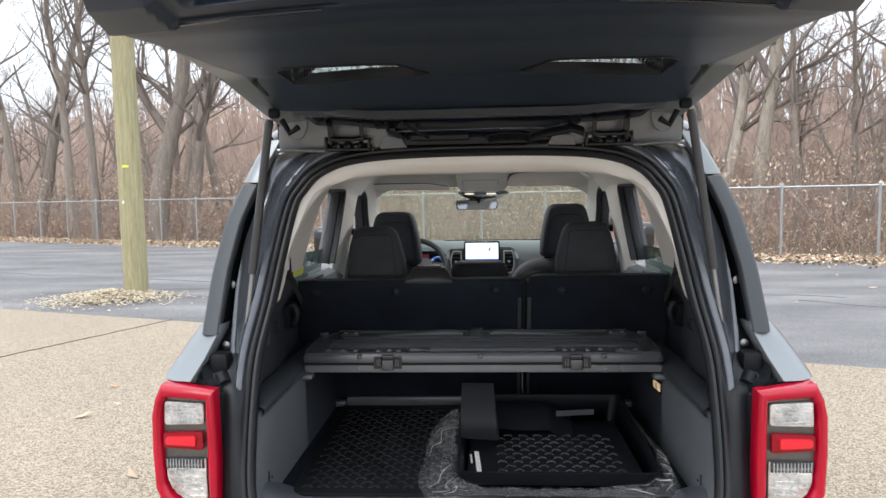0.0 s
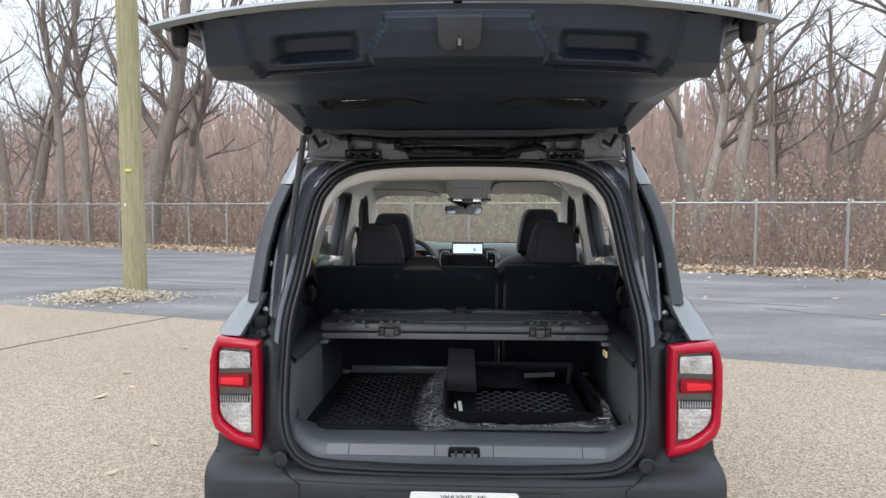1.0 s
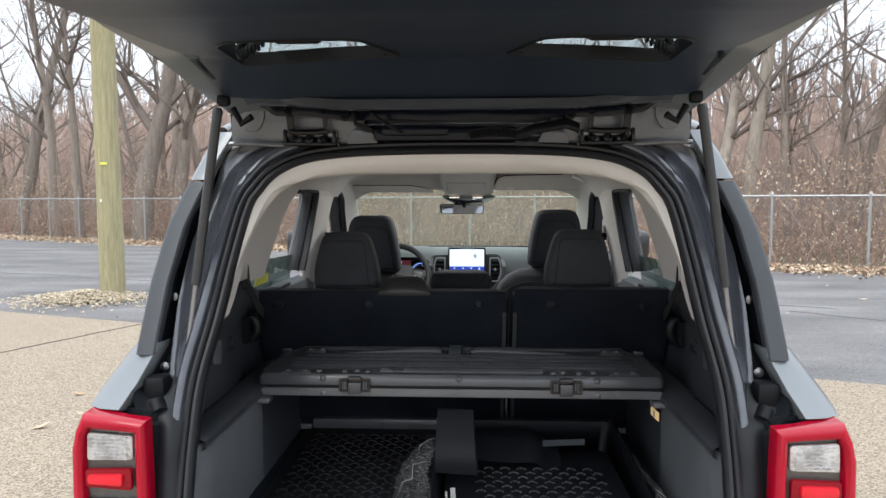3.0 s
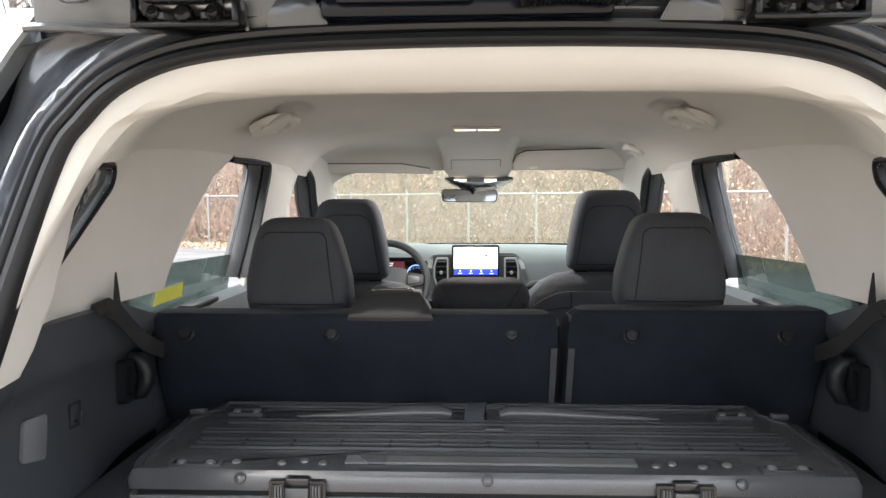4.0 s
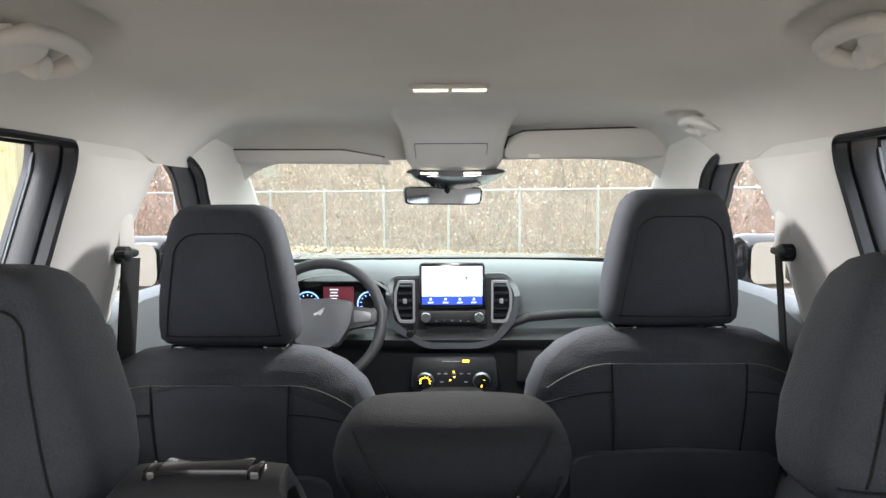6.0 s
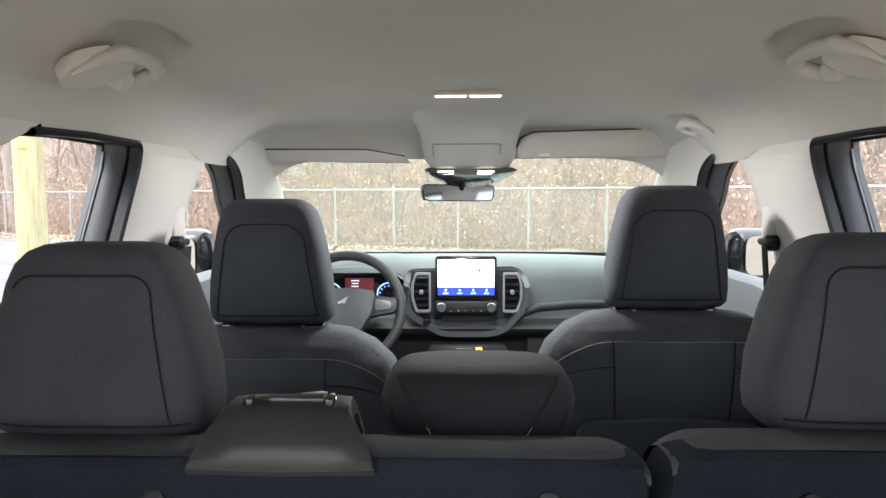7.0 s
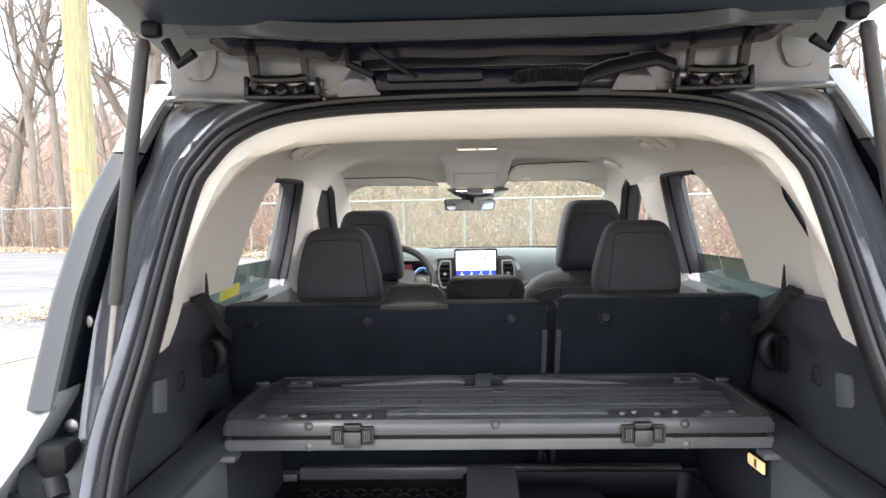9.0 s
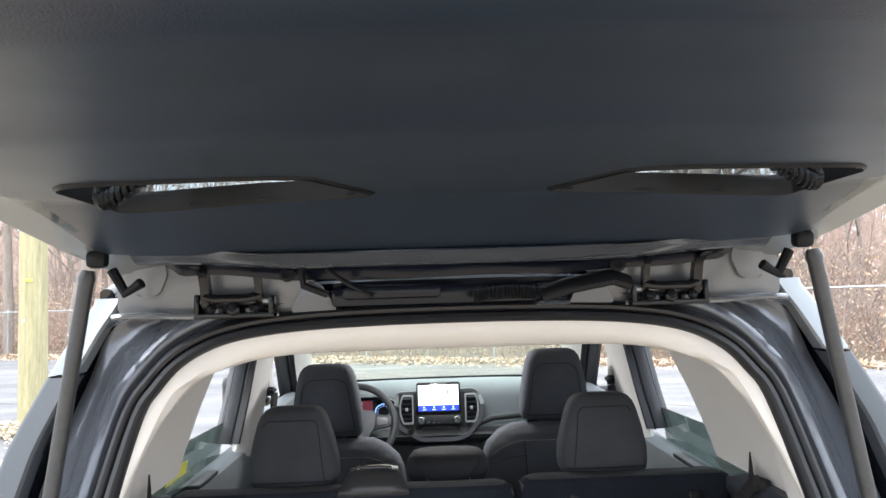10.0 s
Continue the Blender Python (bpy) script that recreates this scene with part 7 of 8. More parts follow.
def cargo_mat():
    mt = thing("cargo_mat", "black rubber cargo mat with raised link treads", "floor mat")
    bm = bmesh.new()
    prism(bm, rounded([(-0.505, -0.13), (0.51, -0.13), (0.535, 0.62), (-0.53, 0.62)], 0.03), lambda u, v, w: Vector((u, v, 0.7045 + w)), 0.008, 0.003)
    base = part("mat_base", bm, mat("mat_rubber", (0.009, 0.0095, 0.011), 0.5, 0, 9, 0.2, 300, 0.3, 0.001, wear=0.05, spec=0.15), mt)
    bm = bmesh.new()
    treads(bm, -0.47, 0.49, -0.09, 0.58, 0.712, 0.046, 0.027, 0.017, random.Random(1))
    tagged(part("tread", bm, mat("tread_rubber", (0.016, 0.017, 0.020), 0.28, 0, 9, 0.15, 300, 0.1, spec=0.4), base), "raised rubber links", kind="stuff")


def packed_liners():
    """A stack of floor liners in a clear bag."""
    tr = thing("floor_liners", "stack of black rubber floor liners in a clear bag", "floor liner")
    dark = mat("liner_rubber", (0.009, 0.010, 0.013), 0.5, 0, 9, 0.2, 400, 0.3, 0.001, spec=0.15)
    zf = 0.728

    def tray(name, x0, x1, y0, y1, z, wall, back, rot):
        bm = bmesh.new()
        prism(bm, rounded([(x0, y0), (x1, y0), (x1, y1), (x0, y1)], 0.03), lambda u, v, w: Vector((u, v, z + w)), 0.004, 0.001)
        ringo = rounded([(x0, y0), (x1, y0), (x1, y1), (x0, y1)], 0.03)
        cx, cy = (x0 + x1) / 2, (y0 + y1) / 2
        rows = []
        for h, o in ((0.0, 0.0), (1.0, 0.022), (1.03, 0.026), (1.0, 0.030), (0.0, 0.008)):
            rows.append([(u + math.copysign(o, u - cx), v + math.copysign(o, v - cy), z + h * (wall + (back - wall) * ease((v - cy) / (y1 - cy)))) for u, v in ringo])
        skin(bm, rows, True, False)
        return part(name, bm, dark, tr)

    low = tray("liner", -0.037, 0.44, -0.098, 0.40, zf, 0.042, 0.085, 0)
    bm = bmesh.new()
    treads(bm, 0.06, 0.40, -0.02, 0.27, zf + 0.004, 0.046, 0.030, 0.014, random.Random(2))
    # links paler than the liner rubber: their highlights are put into the colour
    tagged(part("tread", bm, mat("liner_tread_sheen", (0.055, 0.057, 0.062), 0.2, 0, 9, 0.15, 300, 0.1), low), "raised links", kind="stuff")
    # folded flap that stands up
    bm = bmesh.new()
    rings = []
    for t in steps(0, 1, 10):
        y = 0.11 + 0.10 * t - 0.05 * math.sin(t * 3.1)
        z = zf + 0.050 + 0.135 * t
        rings.append([(-0.062 + 0.004 * t, y, z), (-0.060 + 0.002 * t, y - 0.008, z), (0.050 - 0.012 * t, y - 0.014, z - 0.004), (0.054 - 0.014 * t, y, z)])
    for t in steps(0, 1, 4)[1:]:
        rings.append([(-0.058, 0.21 + 0.05 * t, zf + 0.187 - 0.03 * t), (-0.058, 0.202 + 0.05 * t, zf + 0.193 - 0.03 * t), (0.038, 0.202 + 0.05 * t, zf + 0.191 - 0.03 * t), (0.040, 0.21 + 0.05 * t, zf + 0.183 - 0.03 * t)])
    skin(bm, rings)
    part("folded_flap", bm, mat("flap_rubber", (0.017, 0.018, 0.021), 0.6, 0, 9, 0.15, 500, 0.4, 0.001, spec=0.15), tr, "folded grey-black flap")
    bm = bmesh.new()
    rows = []
    for t in steps(0, 1, 8):
        y = 0.24 + 0.12 * t
        zz = zf + 0.030 + 0.050 * math.sin(t * 1.7)
        rows.append([(x, y, zz + 0.01 * noise.noise((x * 6, y * 6, 2)) - 0.05 * ease((x - 0.20) / 0.09)) for x in steps(0.035, 0.29, 20)])
    skin(bm, rows, False)
    up = part("folded_liner", bm, dark, tr, "second liner folded over")
    bm = bmesh.new()
    sheet(bm, steps(0.24, 0.36, 6), steps(0, 1, 3), lambda u, t: Vector((u, 0.30 + 0.01 * u, zf + 0.050 + 0.018 * t + 0.05 * (u - 0.24))))
    part("pale_label", bm, TRIM_BLACK, tr)
    # faded raised badge, drawn as plain bars
    bm = bmesh.new()
    for k in range(12):
        box(bm, (-0.005 - 0.0008 * k, -0.040 + 0.0125 * k, zf + 0.010), (0.013, 0.0075, 0.0015), 0.0)
    for k in range(6):
        box(bm, (-0.026 - 0.0008 * k, 0.020 + 0.011 * k, zf + 0.010), (0.006, 0.006, 0.0015), 0.0)
    part("badge_bar", bm, WHITE, low, "pale raised bars")
    # bag
    bm = bmesh.new()

    path = [(0.02, 0.30, 0.02), (-0.055, 0.26, 0.10), (-0.068, 0.16, 0.135), (-0.070, 0.06, 0.10), (-0.068, -0.05, 0.06), (-0.060, -0.118, 0.034), (0.0, -0.130, 0.018), (0.15, -0.131, 0.014), (0.30, -0.131, 0.016), (0.42, -0.128, 0.028), (0.475, -0.10, 0.045), (0.482, 0.05, 0.05), (0.480, 0.25, 0.06)]
    reach = [0.02, 0.05, 0.075, 0.10, 0.115, 0.085, 0.022, 0.016, 0.018, 0.03, 0.05, 0.05, 0.03]

    def film(a, t):
        i = min(len(path) - 2, int(a * (len(path) - 1)))
        k = a * (len(path) - 1) - i
        x, y, h = (p + (q - p) * k for p, q in zip(path[i], path[i + 1]))
        r = reach[i] + (reach[i + 1] - reach[i]) * k
        ox, oy = x - 0.2, (y - 0.12) * 1.2
        n = math.hypot(ox, oy)
        e = math.sin(t * 1.5708)
        w = 0.020 * noise.noise((x * 14, y * 14, t * 3)) + 0.008 * noise.noise((x * 42, y * 42, t * 8))
        return Vector((x + ox / n * (r * e + w * min(1, r * 12)), y + oy / n * (r * e + w * min(1, r * 12)), max(zf - 0.014, zf - 0.012 + (h + w * 0.5) * (1 - t ** 1.6))))

    us = steps(0, 1, 220)
    sheet(bm, us, steps(0, 1, 14), film)
    b = part("clear_bag", bm, BAG, tr, "crumpled clear plastic bag", 180)
    b.visible_shadow = False
    # highlights on the folds of the film, laid on as thin whitish threads
    bm = bmesh.new()
    rng = random.Random(3)
    for _ in range(14):
        a = rng.choice((rng.uniform(0.06, 0.44), rng.uniform(0.70, 0.95)))
        pts = [film(a + 0.012 * k * rng.uniform(-0.2, 1), 0.05 + 0.16 * k) + Vector((0, -0.002, 0.001)) for k in range(5)]
        tube(bm, pts, [0.0003, 0.0008, 0.0010, 0.0007, 0.0003], 4)
    tagged(part("bag_crease", bm, pane("highlight_film", (0.8, 0.8, 0.8), 0.5, 0.15, (0.9, 0.9, 0.92), 0.2), tr), "pale threads as highlights along the bag creases", kind="stuff")


# ---- dashboard ----
def dashboard():
    d = thing("dashboard", "grey dashboard with central touchscreen and climate panel", "dashboard")
    # section from the windscreen to the knees
    prof = [(2.72, 1.180), (2.64, 1.198), (2.55, 1.203), (2.48, 1.200), (2.44, 1.185), (2.415, 1.16), (2.40, 1.12), (2.40, 1.06), (2.395, 1.03), (2.385, 1.00), (2.37, 0.97)]
    bm = bmesh.new()

    def top(x, k):
        y, z = prof[k]
        a = abs(x)
        return Vector((x, y + 0.06 * (a / 0.7) ** 3 * (k > 2), z - 0.02 * (a / 0.68) ** 3 + (0.014 * ease((0.2 - abs(x + 0.35)) / 0.12) if 2 < k < 6 else 0)))
    sheet(bm, steps(-0.68, 0.68, 60), list(range(len(prof))), top)
    part("dash_top", bm, DASH, d, "soft grey dash top")
    bm = bmesh.new()
    lo = [(2.40, 0.985), (2.34, 0.975), (2.315, 0.955), (2.33, 0.93), (2.37, 0.91), (2.40, 0.80), (2.46, 0.62), (2.5, 0.45)]
    sheet(bm, steps(-0.68, 0.68, 40), list(range(len(lo))), lambda x, k: Vector((x, lo[k][0] + 0.04 * (abs(x) / 0.7) ** 3, lo[k][1])))
    part("lower_dash", bm, DASH_DARK, d, "dark lower dash")
    bm = bmesh.new()
    box(bm, (0.42, 2.372, 0.86), (0.40, 0.02, 0.13), 0.012)
    part("glove_box", bm, DASH_DARK, d)
    # grey centre surround: hexagon band that runs into the passenger side
    Y = 2.345
    bm = bmesh.new()
    outer = [(-0.215, 1.165), (0.19, 1.175), (0.232, 1.12), (0.215, 1.02), (0.150, 0.945), (0.09, 0.925), (-0.09, 0.925), (-0.215, 1.00), (-0.225, 1.08)]
    inner = [(-0.198, 1.158), (0.178, 1.160), (0.212, 1.115), (0.197, 1.03), (0.138, 0.962), (0.085, 0.945), (-0.085, 0.945), (-0.195, 1.012), (-0.205, 1.08)]
    frame_ring(bm, rounded(outer, 0.03), rounded(inner, 0.025), lambda u, v, w: Vector((u, Y - w + 0.06 * ease((v - 1.10) / 0.05), v)), 0.03)
    bmesh.ops.bevel(bm, geom=[e for e in bm.edges if len(e.link_faces) == 2 and e.calc_face_angle(0) > 1.2], offset=0.006, segments=2, affect="EDGES")
    part("centre_surround", bm, mat("surround_grey", (0.085, 0.091, 0.100), 0.45, 0, 7, 0.08, 700, 0.2, 0.0006), d, "grey centre surround")
    bm = bmesh.new()
    prism(bm, inner, lambda u, v, w: Vector((u, Y + 0.045 - w, v)), 0.02)
    part("centre_face", bm, DASH_DARK, d)
    bm = bmesh.new()
    tube(bm, [(0.14, Y - 0.005, 0.95), (0.20, Y - 0.005, 1.005), (0.26, Y + 0.0, 1.028), (0.40, Y + 0.02, 1.035), (0.66, Y + 0.06, 1.03)], [0.012, 0.015, 0.017, 0.017, 0.015], 10)
    part("dash_spear", bm, DASH_DARK, d)
    # screen
    bm = bmesh.new()
    prism(bm, rounded([(-0.110, 1.066), (0.110, 1.066), (0.110, 1.214), (-0.110, 1.214)], 0.012), lambda u, v, w: Vector((u, 2.352 - w - 0.10 * (1.214 - v), v)), 0.022, 0.004)
    sc = part("touchscreen", bm, GLOSSY, d, "glossy touchscreen housing")
    sp = lambda u, v, w: Vector((u, 2.3285 - w - 0.10 * (1.214 - v), v))
    for nm, q, mt, dp in (("display", [(-0.101, 1.104), (0.101, 1.104), (0.101, 1.203), (-0.101, 1.203)], SCREEN_ON, 0.001), ("menu_strip", [(-0.101, 1.076), (0.101, 1.076), (0.101, 1.1035), (-0.101, 1.1035)], SCREEN_BLUE, 0.001)):
        part(nm, prism(bmesh.new(), q, sp, dp), mt, sc)
    bm = bmesh.new()
    disc = lambda r: [(0.048 + r * math.cos(a), 1.165 + r * math.sin(a)) for a in steps(0, 6.2832, 24)[:-1]]
    frame_ring(bm, disc(0.0112), disc(0.0092), sp, 0.0025)
    for a in (0, 90):
        box(bm, sp(0.048, 1.165, 0.002), (0.019, 0.001, 0.0024), 0, m=pose(0, 0, 0, 0, a, 0))
    box(bm, sp(0.048, 1.165, 0.002), (0.007, 0.001, 0.007), 0)
    part("map_marker", bm, INK, sc)
    bm = bmesh.new()
    for x in (-0.072, -0.022, 0.026, 0.073):
        bm = bmesh.new()
        box(bm, sp(x, 1.094, 0.0015), (0.007, 0.001, 0.007), 0)
        box(bm, sp(x, 1.083, 0.0015), (0.018, 0.001, 0.0035), 0)
        part("menu_icon", bm, SCREEN_ON, sc)
    # vents
    for s, cx in ((-1, -0.160), (1, 0.166)):
        vp = lambda u, v, w: Vector((cx + s * u, Y - 0.004 - w, v))
        bm = bmesh.new()
        o = rounded([(-0.034, 1.155), (0.022, 1.155), (0.036, 1.115), (0.036, 1.06), (0.020, 1.012), (-0.034, 1.012)], 0.008)
        i = rounded([(-0.027, 1.147), (0.017, 1.147), (0.028, 1.112), (0.028, 1.062), (0.014, 1.020), (-0.027, 1.020)], 0.006)
        frame_ring(bm, o, i, vp, 0.014)
        v = part("air_vent", bm, SATIN, d, "satin silver ringed air vent")
        part("vent_back", prism(bmesh.new(), i, lambda a, b, w: vp(a, b, w - 0.012), 0.004), RUBBER, v)
        for k in range(5):
            bm = bmesh.new()
            box(bm, vp(0, 1.135 - 0.025 * k, 0.002), (0.046, 0.016, 0.004), 0.001, m=pose(0, 0, 0, 25))
            part("vent_slat", bm, PLASTIC, v)
        bm = bmesh.new()
        box(bm, vp(0, 1.085, 0.010), (0.014, 0.012, 0.016), 0.003)
        part("vent_tab", bm, SATIN, v)
    # audio bar
    bm = bmesh.new()
    box(bm, (0, Y - 0.012, 1.032), (0.225, 0.03, 0.046), 0.006)
    ab = part("audio_panel", bm, DASH_DARK, d, "dark audio button panel")
    for x in (-0.088, 0.090):
        bm = bmesh.new()
        lathe(bm, [(0.017, 0), (0.016, 0.018), (0.013, 0.021), (0.001, 0.021)], 22, pose(x, Y - 0.026, 1.034, 90))
        kn = part("audio_knob", bm, GLOSSY, ab)
        bm = bmesh.new()
        lathe(bm, [(0.0165, 0.017), (0.0172, 0.019), (0.015, 0.0215), (0.0135, 0.0215)], 22, pose(x, Y - 0.026, 1.034, 90))
        part("knob_ring", bm, CHROME, kn)
    bm = bmesh.new()
    for k in range(5):
        box(bm, (-0.054 + 0.027 * k, Y - 0.029, 1.020), (0.020, 0.004, 0.010), 0.001)
    part("audio_button", bm, PLASTIC, ab)
    bm = bmesh.new()
    for k in range(5):
        box(bm, (-0.054 + 0.027 * k, Y - 0.0315, 1.020), (0.009, 0.001, 0.002), 0)
    part("button_mark", bm, GREY_INK, ab)
    # tray below
    bm = bmesh.new()
    prism(bm, rounded([(-0.082, 0.955), (0.088, 0.955), (0.105, 1.002), (-0.090, 1.002)], 0.012), lambda u, v, w: Vector((u, Y + 0.004 - w, v)), 0.004, 0.001)
    part("storage_tray", bm, BUMPER, d, "open storage tray")
    bm = bmesh.new()
    prism(bm, rounded([(-0.072, 0.958), (0.074, 0.958), (0.082, 0.975), (-0.070, 0.972)], 0.006), lambda u, v, w: Vector((u, Y - 0.002 - w, v)), 0.004, 0.001)
    part("tray_lip", bm, DASH, d)
    bm = bmesh.new()
    box(bm, (-0.142, Y - 0.016, 0.975), (0.034, 0.02, 0.030), 0.006)
    lathe(bm, [(0.013, 0), (0.013, 0.006), (0.011, 0.008), (0.001, 0.008)], 20, pose(-0.142, Y - 0.026, 0.976, 90))
    part("start_button", bm, GLOSSY, d, "round start button")
    # climate panel
    bm = bmesh.new()
    prism(bm, rounded([(-0.138, 0.795), (0.150, 0.795), (0.144, 0.905), (-0.132, 0.905)], 0.016), lambda u, v, w: Vector((u, 2.335 - w - 0.25 * (0.905 - v), v)), 0.05, 0.006)
    cp = part("climate_panel", bm, PLASTIC, d, "black climate panel with amber lit knobs")
    cy = lambda v: 2.284 - 0.25 * (0.905 - v)
    for x in (-0.090, 0.096):
        bm = bmesh.new()
        lathe(bm, [(0.029, 0), (0.029, 0.012), (0.026, 0.018), (0.023, 0.019), (0.001, 0.019)], 26, Matrix.Translation((x, cy(0.835), 0.835)) @ pose(0, 0, 0, 104))
        kn = part("climate_knob", bm, GLOSSY, cp)
        bm = bmesh.new()
        lathe(bm, [(0.0265, 0.0175), (0.0295, 0.014), (0.030, 0.010), (0.0285, 0.010)], 26, Matrix.Translation((x, cy(0.835), 0.835)) @ pose(0, 0, 0, 104))
        part("knob_ring", bm, CHROME, kn)
        bm = bmesh.new()
        mm = Matrix.Translation((x, cy(0.835), 0.835)) @ pose(0, 0, 0, 104)
        if x < 0:
            for k in range(9):
                a = radians(-20 + 27.5 * k)
                box(bm, mm @ Vector((0.0165 * math.cos(a), 0.0165 * math.sin(a), 0.0195)), (0.006, 0.0015, 0.003), 0, m=mm.to_3x3().to_4x4() @ pose(0, 0, 0, 0, 0, math.degrees(a)) @ pose(0, 0, 0, 90))
        else:
            box(bm, mm @ Vector((0.0, -0.016, 0.0195)), (0.004, 0.0015, 0.008), 0)
            box(bm, mm @ Vector((0.008, 0.006, 0.0195)), (0.003, 0.0015, 0.003), 0)
        part("knob_light", bm, AMBER, kn)
    bm = bmesh.new()
    for x, v in ((-0.045, 0.852), (-0.022, 0.852), (0.005, 0.852), (0.03, 0.852), (0.055, 0.852), (-0.035, 0.826), (0.045, 0.826)):
        box(bm, (x, cy(v) - 0.002, v), (0.011, 0.002, 0.0035), 0)
    part("panel_mark", bm, GREY_INK, cp)
    for x, v, w, h in ((0.004, 0.858, 0.006, 0.005), (0.006, 0.842, 0.006, 0.005), (-0.008, 0.832, 0.006, 0.005), (0.045, 0.892, 0.022, 0.008)):
        bm = bmesh.new()
        box(bm, (x, cy(v) - 0.003, v), (w, 0.002, h), 0)
        part("amber_mark", bm, AMBER, cp)
    bm = bmesh.new()
    box(bm, (-0.004, cy(0.891) - 0.003, 0.891), (0.06, 0.002, 0.003), 0)
    part("warning_bar", bm, GREY_INK, cp)
    # instrument cluster
    bm = bmesh.new()
    rings = []
    for y, g in ((2.30, 0.0), (2.22, 0.012), (2.19, 0.010)):
        rings.append([(-0.375 + (0.175 + g) * math.cos(a), y, 1.105 + (0.075 + g) * math.sin(a)) for a in steps(-0.25, 3.39, 24)])
    skin(bm, rings, False)
    cl = part("instrument_hood", bm, DASH_DARK, d, "dark instrument hood")
    bm = bmesh.new()
    prism(bm, rounded([(-0.53, 1.055), (-0.22, 1.055), (-0.22, 1.16), (-0.53, 1.16)], 0.03), lambda u, v, w: Vector((u, 2.285 - w, v)), 0.004)
    part("instrument_face", bm, GLOSSY, cl)
    part("trip_display", prism(bmesh.new(), [(-0.425, 1.085), (-0.325, 1.085), (-0.325, 1.142), (-0.425, 1.142)], lambda u, v, w: Vector((u, 2.279 - w, v)), 0.001), GAUGE_RED, cl)
    bm = bmesh.new()
    for k, w in enumerate((0.028, 0.022, 0.026, 0.018)):
        bm = bmesh.new()
        box(bm, (-0.39, 2.2765, 1.133 - 0.010 * k), (w, 0.001, 0.003), 0)
        part("trip_bar", bm, SCREEN_ON, cl)
    for x in (-0.478, -0.272):
        bm = bmesh.new()
        tube(bm, [(x + 0.040 * math.cos(a), 2.278, 1.085 + 0.040 * math.sin(a)) for a in steps(-0.3, 3.44, 24)], 0.0022, 5)
        for k in range(9):
            a = -0.3 + 3.74 * k / 8
            box(bm, (x + 0.030 * math.cos(a), 2.278, 1.085 + 0.030 * math.sin(a)), (0.006, 0.001, 0.0025), 0, m=pose(0, 0, 0, 0, -math.degrees(a), 0))
        part("dial", bm, GAUGE_BLUE, cl, "blue lit dial")
    # stalk and column
    bm = bmesh.new()
    tube(bm, [(-0.35, 2.10, 1.06), (-0.35, 2.35, 1.03)], 0.045, 14)
    tube(bm, [(-0.30, 2.12, 1.075), (-0.20, 2.10, 1.10)], 0.010, 8)
    part("steering_column", bm, DASH_DARK, d)
    bm = bmesh.new()
    box(bm, (0.0, 1.85, 0.66), (0.22, 0.9, 0.30), 0.03)
    part("centre_console", bm, DASH_DARK, d, "dark centre console")


def steering_wheel():
    w = thing("steering_wheel", "black leather steering wheel with silver spokes", "steering wheel")
    m = Matrix.Translation((-0.385, 2.03, 1.073)) @ pose(0, 0, 0, 68)
    bm = bmesh.new()
    tube(bm, [m @ Vector((0.178 * math.cos(a), 0.178 * math.sin(a), 0)) for a in steps(0, 6.2832, 48)[:-1]], 0.0165, 12, True)
    part("rim", bm, DASH_DARK, w, "leather wrapped rim")
    bm = bmesh.new()
    hub = rounded([(-0.100, 0.050), (-0.04, 0.058), (0.04, 0.058), (0.100, 0.050), (0.090, -0.02), (0.052, -0.084), (-0.052, -0.084), (-0.090, -0.02)], 0.016, 4)
    prism(bm, hub, lambda u, v, q: m @ Vector((u, v, q)), 0.045, 0.009, 3)
    h = part("hub", bm, mat("hub_grey", (0.062, 0.067, 0.075), 0.5, 0, 9, 0.06, 500, 0.3), w, "grey wheel hub")
    bm = bmesh.new()
    prism(bm, rounded([(-0.016, -0.004), (-0.004, 0.0), (0.008, 0.010), (0.018, 0.012), (0.012, 0.002), (0.006, -0.010), (-0.004, -0.006), (-0.012, -0.012)], 0.003), lambda u, v, q: m @ Vector((u + 0.0, v + 0.018, 0.045 + q)), 0.0015)
    part("emblem_shape", bm, CHROME, h, "plain silver emblem shape")
    for s in (-1, 1):
        bm = bmesh.new()
        prism(bm, rounded([(s * 0.07, 0.045), (s * 0.165, 0.030), (s * 0.165, -0.012), (s * 0.07, -0.03)], 0.008), lambda u, v, q: m @ Vector((u, v, 0.002 + q)), 0.024, 0.005)
        sp = part("spoke", bm, DASH_DARK, w)
        bm = bmesh.new()
        prism(bm, rounded([(s * 0.098, 0.028), (s * 0.148, 0.020), (s * 0.148, -0.004), (s * 0.100, -0.010)], 0.006), lambda u, v, q: m @ Vector((u, v, 0.026 + q)), 0.004, 0.001)
        part("spoke_button", bm, mat("spoke_grey", (0.16, 0.165, 0.172), 0.4), sp)
    bm = bmesh.new()
    prism(bm, rounded([(-0.03, -0.06), (0.03, -0.06), (0.045, -0.168), (-0.045, -0.168)], 0.008), lambda u, v, q: m @ Vector((u, v, 0.0 + q)), 0.02, 0.005)
    part("spoke", bm, DASH_DARK, w)


# ---- overhead ----
def lit(x, y, z, w, h, watts):
    """The light that a lit lens sends down."""
    lamp = new("lamp_light", bpy.data.lights.new("lamp_light", "AREA"))
    lamp.data.shape, lamp.data.size, lamp.data.size_y, lamp.data.energy, lamp.data.color = "RECTANGLE", w, h, watts, (1.0, 0.97, 0.93)
    lamp.location = (x, y, z)


